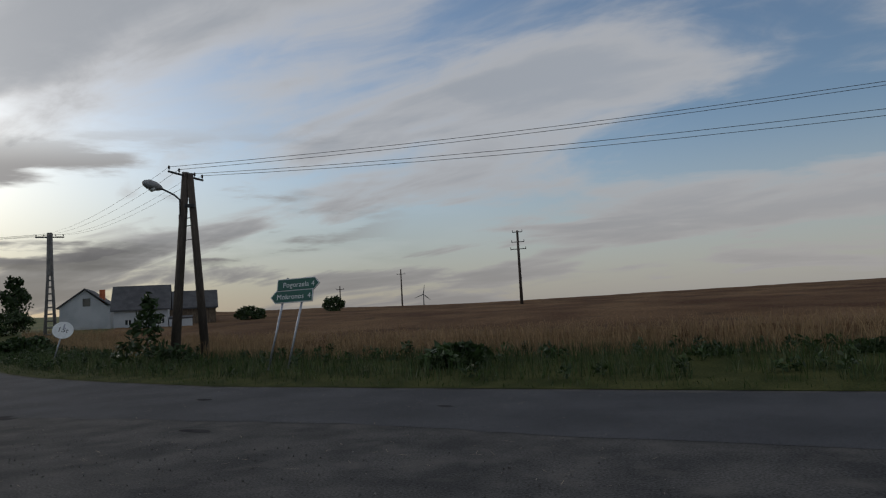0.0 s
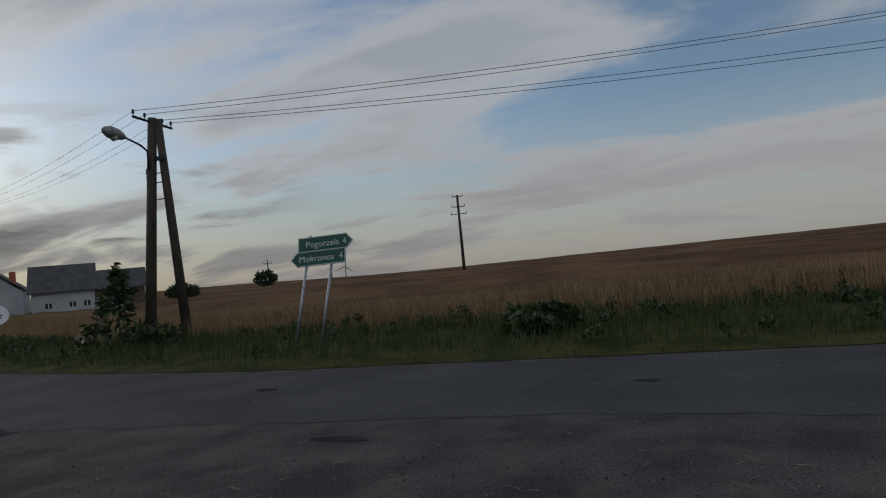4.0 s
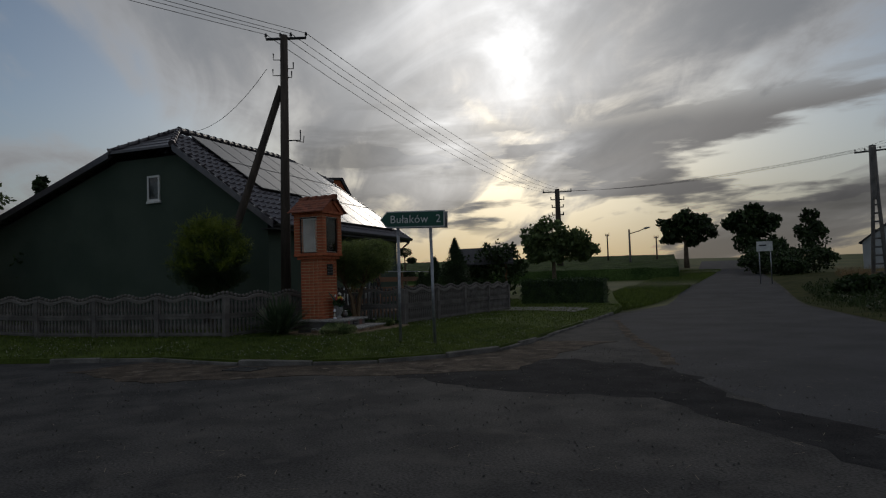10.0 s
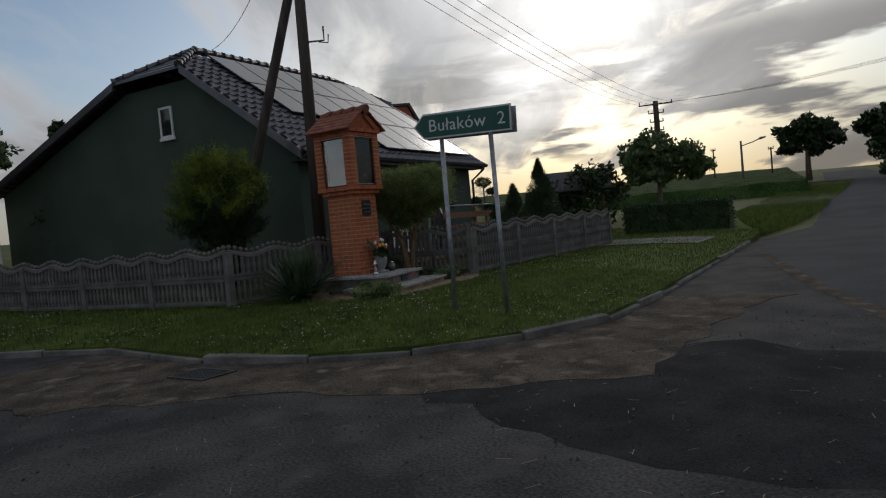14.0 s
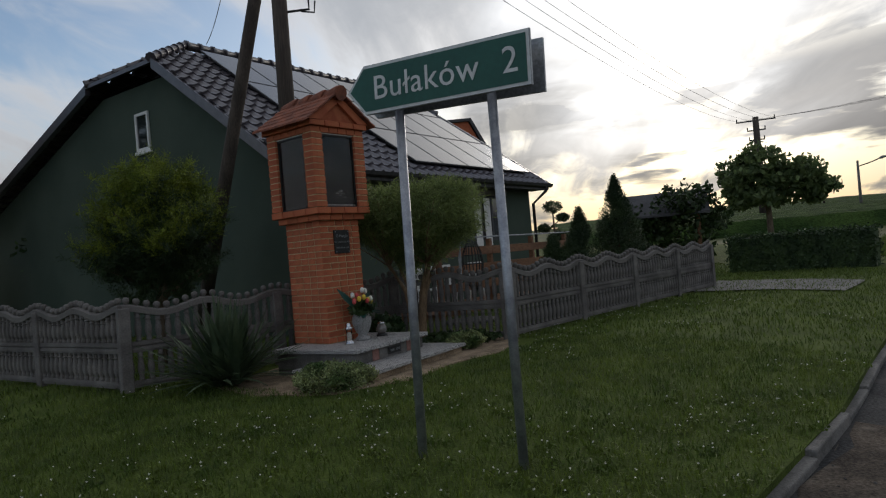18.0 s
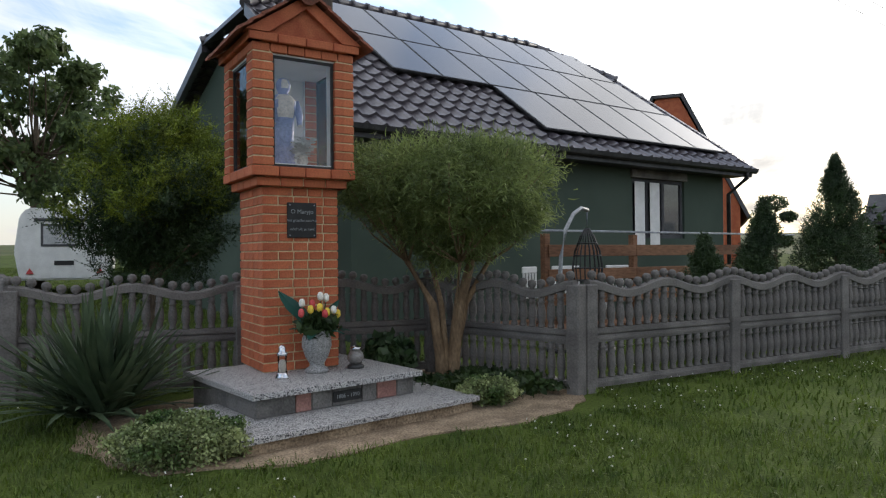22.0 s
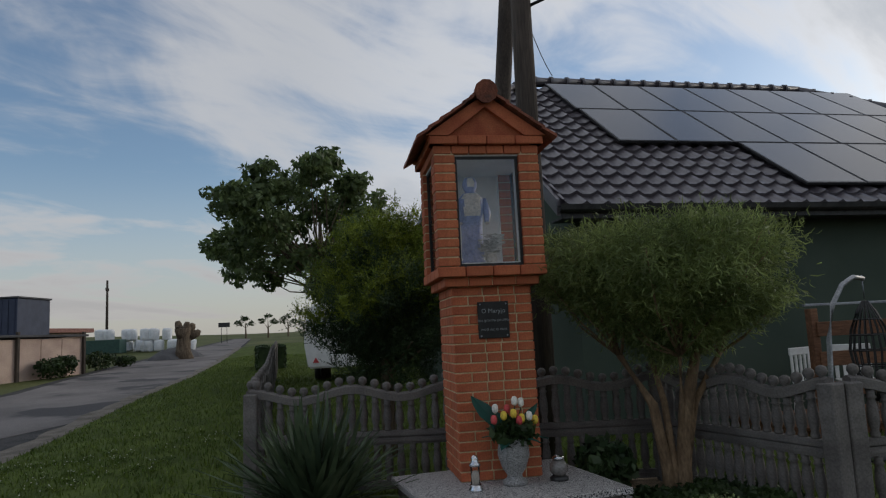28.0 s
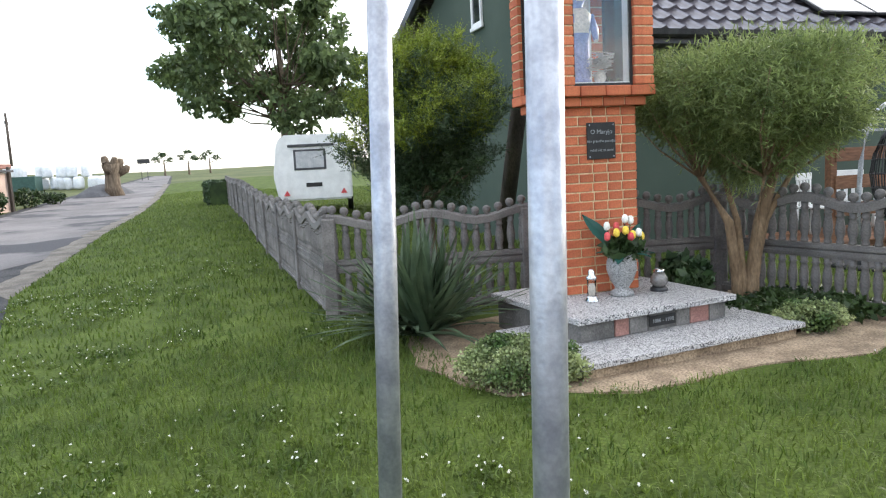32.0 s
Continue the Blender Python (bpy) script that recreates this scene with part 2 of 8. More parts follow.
M_BRICK = material("brick", (0.38, 0.096, 0.044), (0.49, 0.148, 0.066), scale=7, fine_scale=90, fine_amt=0.18, bump=0.25, rough=0.85, rand=0.16, spots=((0.22, 0.10, 0.07), 14, 0.66, 0.8), dist=0.006)
M_BRICK_SMOOTH = material("clinker_cornice", (0.40, 0.10, 0.045), (0.48, 0.14, 0.06), scale=6, fine_scale=80, fine_amt=0.15, bump=0.2, rough=0.8, rand=0.12, dist=0.006)
M_MORTAR = material("mortar", (0.50, 0.38, 0.22), (0.60, 0.48, 0.30), scale=14, fine_scale=140, bump=0.4, rough=0.95, dist=0.006)
M_CONCRETE = material("fence_concrete", (0.110, 0.101, 0.096), (0.185, 0.171, 0.161), scale=3, fine_scale=70, fine_amt=0.22, bump=0.4, rough=0.92, rand=0.06, spots=((0.10, 0.105, 0.085), 5, 0.60, 0.8), dist=0.006)
M_KERB = material("kerb_concrete", (0.11, 0.105, 0.098), (0.19, 0.18, 0.168), scale=4, fine_scale=60, fine_amt=0.25, bump=0.5, rough=0.95, rand=0.15)
M_RENDER_GREEN = material("green_house_render", (0.052, 0.075, 0.057), (0.067, 0.091, 0.070), scale=0.8, fine_scale=160, fine_amt=0.12, bump=0.25, rough=0.95, dist=0.004)
M_TILE = material("dark_roof_tile", (0.060, 0.052, 0.062), (0.090, 0.080, 0.090), scale=5, fine_scale=60, fine_amt=0.15, bump=0.1, rough=0.32, spec=0.9)
M_PV = material("solar_glass", (0.012, 0.014, 0.022), (0.016, 0.018, 0.028), scale=2, fine_scale=30, fine_amt=0.05, bump=0, rough=0.10, spec=1.0)
M_PV_FRAME = material("solar_frame", (0.02, 0.02, 0.022), (0.03, 0.03, 0.03), rough=0.4, bump=0)
M_WOOD_POLE = material("tarred_pole_wood", (0.045, 0.036, 0.03), (0.085, 0.068, 0.055), scale=5, fine_scale=60, fine_amt=0.3, bump=0.5, rough=0.9, stretch=(1, 1, 0.08))
M_POLE_CONCRETE = material("pole_concrete", (0.13, 0.125, 0.12), (0.20, 0.19, 0.18), scale=3, fine_scale=60, bump=0.3, rough=0.9)
M_STEEL = material("galvanised_steel", (0.27, 0.285, 0.32), (0.39, 0.405, 0.44), scale=14, fine_scale=90, fine_amt=0.12, bump=0.08, rough=0.42, metal=0.75)
M_DARK_METAL = material("dark_metal", (0.035, 0.035, 0.037), (0.06, 0.06, 0.06), rough=0.55, bump=0.1, metal=0.4)
M_SIGN_GREEN = material("sign_green", (0.012, 0.085, 0.062), (0.016, 0.10, 0.072), scale=4, fine_scale=30, fine_amt=0.08, bump=0.02, rough=0.35)
M_SIGN_WHITE = material("sign_white", (0.62, 0.63, 0.62), (0.72, 0.73, 0.72), scale=6, fine_scale=30, fine_amt=0.06, bump=0.02, rough=0.4)
M_SIGN_BACK = material("sign_back", (0.25, 0.26, 0.27), (0.33, 0.34, 0.35), rough=0.45, bump=0.05, metal=0.6)
M_BLACK = material("black_paint", (0.012, 0.012, 0.012), (0.02, 0.02, 0.02), rough=0.5, bump=0.02)
M_WHITE = material("white_paint", (0.70, 0.70, 0.68), (0.80, 0.80, 0.78), scale=4, fine_scale=40, fine_amt=0.06, bump=0.05, rough=0.6)
M_WALL_WHITE = material("white_render", (0.40, 0.41, 0.42), (0.50, 0.505, 0.51), scale=0.6, fine_scale=30, fine_amt=0.1, bump=0.2, rough=0.9)
M_GRANITE = material("salt_and_pepper_granite", (0.40, 0.39, 0.385), (0.54, 0.525, 0.515), scale=45, fine_scale=150, fine_amt=0.35, bump=0.05, rough=0.55, spots=((0.035, 0.035, 0.038), 120, 0.52, 0.55))
M_SAND = material("sandy_soil", (0.20, 0.145, 0.095), (0.34, 0.255, 0.17), scale=6, fine_scale=60, fine_amt=0.45, bump=0.6, rough=1.0)
M_BARK = material("bark", (0.09, 0.065, 0.045), (0.17, 0.13, 0.09), scale=9, fine_scale=50, fine_amt=0.35, bump=0.8, rough=0.95, stretch=(1, 1, 0.25))
M_SLATE = material("grey_roof_sheet", (0.055, 0.055, 0.060), (0.085, 0.085, 0.09), scale=1.5, fine_scale=20, bump=0.2, rough=0.8)
M_GLASS_DARK = material("window_glass", (0.02, 0.024, 0.028), (0.03, 0.034, 0.038), rough=0.06, bump=0, spec=0.8)
L_WALNUT = leaf_material("walnut_leaf", (0.08, 0.12, 0.05), (0.16, 0.215, 0.08), trans=0.45)
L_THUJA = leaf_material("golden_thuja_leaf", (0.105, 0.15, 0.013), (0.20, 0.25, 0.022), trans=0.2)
L_WILLOW = leaf_material("willow_leaf", (0.13, 0.175, 0.06), (0.26, 0.32, 0.11), trans=0.45)
L_DARK = leaf_material("dark_leaf", (0.018, 0.036, 0.010), (0.04, 0.07, 0.018), trans=0.15)
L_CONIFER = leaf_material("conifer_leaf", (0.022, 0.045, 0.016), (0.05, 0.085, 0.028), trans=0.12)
L_VARIEGATED = leaf_material("variegated_leaf", (0.05, 0.095, 0.022), (0.30, 0.34, 0.15), trans=0.2, rand=0.6)
L_YUCCA = leaf_material("yucca_leaf", (0.048, 0.078, 0.040), (0.105, 0.148, 0.078), trans=0.12)


# ---- building helpers ----
def box(bm, x0, x1, y0, y1, z0, z1, m=None):
    vs = [bm.verts.new((x, y, z)) for x in (x0, x1) for y in (y0, y1) for z in (z0, z1)]
    for f in ((0, 1, 3, 2), (4, 6, 7, 5), (0, 4, 5, 1), (2, 3, 7, 6), (0, 2, 6, 4), (1, 5, 7, 3)):
        bm.faces.new([vs[i] for i in f])
    if m is not None:
        bmesh.ops.transform(bm, matrix=m, verts=vs)
    return vs


def soft_box(x0, x1, y0, y1, z0, z1, bevel=0.004, segments=1):
    bm = bmesh.new()
    box(bm, x0, x1, y0, y1, z0, z1)
    bmesh.ops.bevel(bm, geom=bm.edges[:], offset=bevel, segments=segments, affect="EDGES", profile=0.5)
    return bm


def prism(bm, pts, y0, y1, m=None):
    """A solid with the outline pts in x and z, from y0 to y1."""
    a = [bm.verts.new((x, y0, z)) for x, z in pts]
    b = [bm.verts.new((x, y1, z)) for x, z in pts]
    bm.faces.new(a)
    bm.faces.new(b[::-1])
    for i in range(len(pts)):
        j = (i + 1) % len(pts)
        bm.faces.new((a[j], a[i], b[i], b[j]))
    bmesh.ops.recalc_face_normals(bm, faces=bm.faces[:])
    if m is not None:
        bmesh.ops.transform(bm, matrix=m, verts=a + b)


def tube(bm, pts, radii, seg=8, caps=True):
    """A round bar through the points, with a radius for each."""
    rings = []
    pts = [Vector(p) for p in pts]
    if isinstance(radii, (int, float)):
        radii = [radii] * len(pts)
    for i, p in enumerate(pts):
        d = (pts[min(i + 1, len(pts) - 1)] - pts[max(i - 1, 0)]).normalized()
        side = d.cross(Vector((0, 0, 1)) if abs(d.z) < 0.95 else Vector((1, 0, 0))).normalized()
        up_ = side.cross(d)
        rings.append([bm.verts.new(p + (side * math.cos(k * math.tau / seg) + up_ * math.sin(k * math.tau / seg)) * radii[i]) for k in range(seg)])
    for a, b in zip(rings, rings[1:]):
        for k in range(seg):
            f = bm.faces.new((a[k], a[(k + 1) % seg], b[(k + 1) % seg], b[k]))
            f.smooth = True
    if caps:
        bm.faces.new(rings[0][::-1])
        bm.faces.new(rings[-1])


def lathe(bm, profile, seg=16, centre=(0, 0, 0)):
    rings = []
    for r, z in profile:
        rings.append([bm.verts.new((centre[0] + max(r, 0.0005) * math.cos(k * math.tau / seg), centre[1] + max(r, 0.0005) * math.sin(k * math.tau / seg), centre[2] + z)) for k in range(seg)])
    for a, b in zip(rings, rings[1:]):
        for k in range(seg):
            f = bm.faces.new((a[k], a[(k + 1) % seg], b[(k + 1) % seg], b[k]))
            f.smooth = True
    bm.faces.new(rings[0][::-1])
    bm.faces.new(rings[-1])


def mesh_of(name, bm, mat):
    me = bpy.data.meshes.new(name)
    bmesh.ops.recalc_face_normals(bm, faces=bm.faces[:])
    bm.to_mesh(me)
    bm.free()
    me.materials.append(mat)
    return me


def raw_mesh(name, verts, faces, mat):
    me = bpy.data.meshes.new(name)
    me.from_pydata(verts, [], faces)
    me.materials.append(mat)
    me.update()
    return me


def part(name, bm, mat, parent, label="", m=None):
    me = bm if isinstance(bm, bpy.types.Mesh) else mesh_of(name, bm, mat)
    ob = new(name, me)
    ob.parent = parent
    if m is not None:
        ob.matrix_basis = m
    if label:
        ob["label"] = label
    return ob


def thing(name, m, label, category, group="", kind=""):
    ob = new(name)
    ob.empty_display_size = 0.2
    ob.matrix_basis = m
    return tagged(ob, label, category, group, kind)


def solid(name, bm, mat, label="", category="", group="", kind="", m=None):
    me = bm if isinstance(bm, bpy.types.Mesh) else mesh_of(name, bm, mat)
    ob = new(name, me)
    if m is not None:
        ob.matrix_basis = m
    return tagged(ob, label, category, group, kind)


def smooth(a, b, v):
    v = min(1.0, max(0.0, (v - a) / (b - a)))
    return v * v * (3 - 2 * v)


def text_mesh(body, size, mat, extrude=0.002, spacing=1.0):
    cu = bpy.data.curves.new("lettering", "FONT")
    cu.body, cu.size, cu.extrude, cu.resolution_u = body, size, extrude, 3
    cu.space_character = spacing
    cu.align_x, cu.align_y = "CENTER", "CENTER"
    ob = bpy.data.objects.new("lettering_curve", cu)
    scene.collection.objects.link(ob)
    me = bpy.data.meshes.new_from_object(ob.evaluated_get(bpy.context.evaluated_depsgraph_get()))
    bpy.data.objects.remove(ob)
    bpy.data.curves.remove(cu)
    me.materials.clear()
    me.materials.append(mat)
    return me


# ---- ground ----
MID = Vector((-8.0, 9.0))
SKYLINE = ((-180, 1.2), (-133, 0.85), (-113, 1.25), (-60, 0.8), (0, 0.3), (62, 0.22), (91.5, 0.13), (111.5, 0.49), (123, 0.98), (150, 1.3), (180, 1.2))


def skyline(az):
    for (a, ea), (b, eb) in zip(SKYLINE, SKYLINE[1:]):
        if a <= az <= b:
            return ea + (eb - ea) * smooth(a, b, az)
    return 1.5


def ground_z(x, y):
    dx, dy = x - MID.x, y - MID.y
    r = math.hypot(dx, dy)
    az = math.degrees(math.atan2(dy, dx))
    r0 = 24 - 11 * smooth(-175, -150, az) * smooth(-85, -105, az) if az < 0 else 24
    if r < r0:
        return 0.0
    e = math.tan(radians(skyline(az)))
    rise = (1.4 + 150 * e) / (145 - r0)
    if r < 150:
        return rise * (r - r0) * smooth(r0, r0 + 12, r)
    return rise * (150 - r0) + (r - 150) * e * 0.96


KERB = ((-76.13, -58.29), (-55.34, -34.95), (-39.03, -17.13), (-32.86, -10.75), (-28.05, -6.16), (-23.95, -2.15), (-21.28, 0.64), (-19.74, 3.07), (-18.69, 4.93), (-16.76, 6.35), (-15.92, 7.46), (-15.54, 8.50), (-15.50, 9.74), (-15.88, 10.99), (-17.27, 12.61), (-18.75, 14.13), (-24.30, 19.89))


def edge_distance(x, y):
    best = 99.0
    p = Vector((x, y))
    for a, b in zip(KERB, KERB[1:]):
        a, b = Vector(a), Vector(b)
        k = max(0, min(1, (p - a).dot(b - a) / (b - a).length_squared))
        best = min(best, (p - a - (b - a) * k).length)
    return best


def lawn_z(x, y):
    return ground_z(x, y) + (0.10 + 0.12 * smooth(0, 2.5, edge_distance(x, y))) * (1 - 0.65 * smooth(2, -8, y))


def lawn_many(x, y):
    """lawn_z for arrays, near the junction where the ground is level."""
    best = np.full(x.shape, 99.0)
    for a, b in zip(KERB, KERB[1:]):
        dx, dy = b[0] - a[0], b[1] - a[1]
        k = np.clip(((x - a[0]) * dx + (y - a[1]) * dy) / (dx * dx + dy * dy), 0, 1)
        best = np.minimum(best, np.hypot(x - a[0] - k * dx, y - a[1] - k * dy))
    v = np.clip(best / 2.5, 0, 1)
    g = np.array([ground_z(p, q) if math.hypot(p - MID.x, q - MID.y) > 12 else 0.0 for p, q in zip(x, y)])
    k = np.clip((2 - y) / 10, 0, 1)
    return g + (0.10 + 0.12 * v * v * (3 - 2 * v)) * (1 - 0.65 * k * k * (3 - 2 * k))


def sheet(name, outline, mat, height, step=0.5, label="", category="", skirt=0.0, feather=0.0):
    """A ground sheet inside an outline, cut into strips of the given step, laid at height(x, y)."""
    bm = bmesh.new()
    bm.faces.new([bm.verts.new((x, y, 0)) for x, y in outline])
    xs, ys = [p[0] for p in outline], [p[1] for p in outline]
    for lo, hi, axis in ((min(xs), max(xs), 0), (min(ys), max(ys), 1)):
        v = lo + step
        while v < hi:
            co, no = [0, 0, 0], [0, 0, 0]
            co[axis], no[axis] = v, 1
            bmesh.ops.bisect_plane(bm, geom=bm.verts[:] + bm.edges[:] + bm.faces[:], plane_co=co, plane_no=no)
            v += step
    for v in bm.verts:
        v.co.z = height(v.co.x, v.co.y) - (feather if v.is_boundary else 0.0)
    bmesh.ops.triangulate(bm, faces=[f for f in bm.faces if len(f.verts) > 4])
    if skirt:
        rim = [e for e in bm.edges if e.is_boundary]
        for e in rim:
            e.smooth = False
        out = bmesh.ops.extrude_edge_only(bm, edges=rim)
        for v in out["geom"]:
            if isinstance(v, bmesh.types.BMVert):
                v.co.z -= skirt
    for f in bm.faces:
        f.smooth = True
        if f.normal.z < 0:
            f.normal_flip()
    return solid(name, bm, mat, label, category, kind="structure")


def build_ground():
    rings = [0.0] + [1.5 * 1.055 ** i for i in range(145)]
    verts, faces = [(MID.x, MID.y, 0.0)], []
    na = 180
    for r in rings[1:]:
        for k in range(na):
            a = k * math.tau / na
            x, y = MID.x + r * math.cos(a), MID.y + r * math.sin(a)
            verts.append((x, y, ground_z(x, y) - 0.03))
    for k in range(na):
        faces.append((0, 1 + k, 1 + (k + 1) % na))
    for i in range(len(rings) - 2):
        for k in range(na):
            a, b = 1 + i * na + k, 1 + i * na + (k + 1) % na
            faces.append((a, a + na, b + na, b))
    me = raw_mesh("ground", verts, faces, M_SOIL)
    me.polygons.foreach_set("use_smooth", [True] * len(me.polygons))
    return solid("ground", me, M_SOIL, "gently rising farmland around a road junction", "ground", kind="structure")


build_ground()
FAR_EDGE = ((60.00, -12.00), (32.00, 0.80), (18.50, 5.60), (7.75, 9.34), (2.64, 11.16), (-2.84, 13.14), (-6.88, 15.35), (-10.56, 17.57), (-13.49, 19.76), (-22.74, 27.79), (-41.81, 47.21), (-90.81, 95.23))
ROAD = list(FAR_EDGE) + [(-91.19, 87.84), (-44.08, 42.2), (-28.27, 25.92), (-24.3, 19.89)] + list(KERB[::-1][1:]) + [(-80.62, -67.88), (-65.59, -52.35), (-47.78, -34.39), (-37.06, -23.47), (-30.82, -16.84), (-26.71, -12.29), (-22.49, -9.32), (-17, -6), (-10, -10), (0, -14), (30, -30), (60, -40)]
sheet("road", ROAD, M_ASPHALT_OLD, lambda x, y: ground_z(x, y) + 0.002, 1.0, "worn grey asphalt of a village road junction", "road")
LOT = list(KERB[1:]) + [(-25.47, 21.23), (-36, 28.6), (-64, 22), (-64, -4), (-64, -33)]
sheet("lawn", LOT, M_TURF, lawn_z, 0.8, "mown lawn verge and garden behind the kerb", "lawn", skirt=0.15)
MAIN = [(60.00, -12.20), (32.00, 0.60), (18.50, 5.40), (7.77, 9.10), (2.65, 10.96), (-2.84, 12.93), (-6.89, 15.18), (-10.57, 17.39), (-13.52, 19.61), (-22.71, 27.57), (-41.81, 47.02), (-90.58, 94.76), (-90.90, 87.77), (-43.92, 42.44), (-27.66, 25.17), (-23.46, 19.79), (-21.49, 17.85), (-17.42, 15.09), (-15.64, 13.97), (-14.03, 13.04), (-12.07, 11.79), (-9.38, 10.63), (-5.65, 9.83), (-1.67, 8.84), (1.58, 7.99), (3.68, 6.99), (5.34, 6.41), (10.00, 4.60), (32.00, -7.00), (60.00, -22.00)]


def ragged(outline, amp, step=0.35, seed=0.0, only=lambda p: True):
    """The outline cut into short steps and pushed in and out unevenly."""
    out = []
    pts = [Vector(p) for p in outline]
    for a, b in zip(pts, pts[1:] + pts[:1]):
        d = b - a
        n = max(1, round(d.length / step)) if only(a) and only(b) else 1
        nrm = Vector((-d.y, d.x)).normalized()
        for i in range(n):
            p = a.lerp(b, i / n)
            k = noise.noise((p.x * 1.7, p.y * 1.7, seed)) * 1.2 + noise.noise((p.x * 5, p.y * 5, seed + 3)) * 0.7
            out.append(tuple(p + nrm * k * amp) if n > 1 else tuple(p))
    return out


MAIN = ragged(MAIN, 0.10, 0.35, 1.0, lambda p: abs(p.x + 9) < 18 and p.y < 22)
sheet("carriageway", MAIN, M_ASPHALT, lambda x, y: ground_z(x, y) + 0.005, 1.0, "newer dark asphalt surface of the through road", "road")


M_LANE = material("pale_lane_asphalt", (0.145, 0.133, 0.129), (0.205, 0.188, 0.181), scale=0.5, fine_scale=60, fine_amt=0.3, bump=0.3, rough=0.8, spots=((0.075, 0.072, 0.075), 0.45, 0.54, 0.62), spec=0.12)
M_DIRT = material("washed_dirt", (0.060, 0.050, 0.042), (0.120, 0.098, 0.078), scale=2.2, fine_scale=55, fine_amt=0.5, bump=0.8, rough=1.0, spec=0.08, spots=((0.19, 0.16, 0.13), 3.5, 0.56, 0.70))
M_SHOULDER = material("pale_gravel", (0.11, 0.095, 0.08), (0.19, 0.168, 0.14), scale=2.5, fine_scale=50, fine_amt=0.4, bump=0.6, rough=1.0)


# ---- kerb stones ----
def kerb_line():
    pts = [Vector(p) for p in KERB[7:]]
    path = []
    for a, b in zip(pts, pts[1:]):
        n = max(1, round((b - a).length / 1.0))
        for i in range(n):
            path.append((a.lerp(b, i / n), a.lerp(b, (i + 1) / n)))
    root = thing("kerb", Matrix(), "row of old concrete kerb stones, tilted and worn, between road and lawn", "kerb", kind="structure")
    for a, b in path:
        d = b - a
        L = d.length - 0.012
        h = 0.085 + random.uniform(-0.045, 0.02)
        bm = soft_box(-L / 2, L / 2, -0.065, 0.065, -0.2, h, 0.014, 2)
        mid = (a + b) / 2
        m = pose(mid.x, mid.y, ground_z(mid.x, mid.y), random.uniform(-4, 4), random.uniform(-1, 1), math.degrees(math.atan2(d.y, d.x)) + random.uniform(-1.5, 1.5))
        part("kerb_stone", bm, M_KERB, root, m=m)


kerb_line()
inner = [Vector(p) for p in KERB[8:15]]
strip_in, strip_out = [], []
for i, p in enumerate(inner):
    d = (inner[min(i + 1, len(inner) - 1)] - inner[max(i - 1, 0)]).normalized()
    strip_in.append(tuple(p + Vector((d.y, -d.x)) * 0.08))
    strip_out.append(tuple(p + Vector((d.y, -d.x)) * (1.7 + 0.5 * math.sin(i * 2.1))))
sheet("dirt_strip", ragged(strip_in + strip_out[::-1], 0.16, 0.3, 4.0), M_DIRT, lambda x, y: ground_z(x, y) + 0.006 + 0.012 * abs(noise.noise((x * 2, y * 2, 0))), 0.3, "washed-out dirt and crumbled asphalt along the kerb", "dirt", skirt=0.04)
LANE = [(-79.13, -61.97), (-55.79, -35.87), (-39.39, -17.94), (-33.21, -11.43), (-28.45, -7.03), (-24.56, -3.49), (-22.16, -2.76), (-21.50, -5.53), (-23.71, -9.20), (-27.30, -12.25), (-31.21, -16.59), (-37.32, -22.97), (-48.07, -33.94), (-65.83, -51.86), (-80.38, -66.47)]
sheet("lane", LANE, M_LANE, lambda x, y: ground_z(x, y) + 0.007, 1.2, "pale worn asphalt lane climbing to the hilltop", "road", skirt=0.03)
SHOULDER = [(-55.45, -35.19), (-39.01, -17.21), (-32.84, -10.83), (-28.05, -6.27), (-23.96, -2.27), (-21.37, 0.57), (-21.90, -1.07), (-24.44, -3.66), (-28.43, -7.22), (-33.22, -11.67), (-39.41, -18.17), (-55.96, -36.38)]
SHOULDER = ragged(SHOULDER, 0.22, 0.5, 2.0)
sheet("gravel_shoulder", SHOULDER, M_SHOULDER, lambda x, y: ground_z(x, y) + 0.012 + 0.01 * noise.noise((x * 3, y * 3, 0)), 0.6, "crumbled pale gravel along the lane edge", "road edge", skirt=0.04)


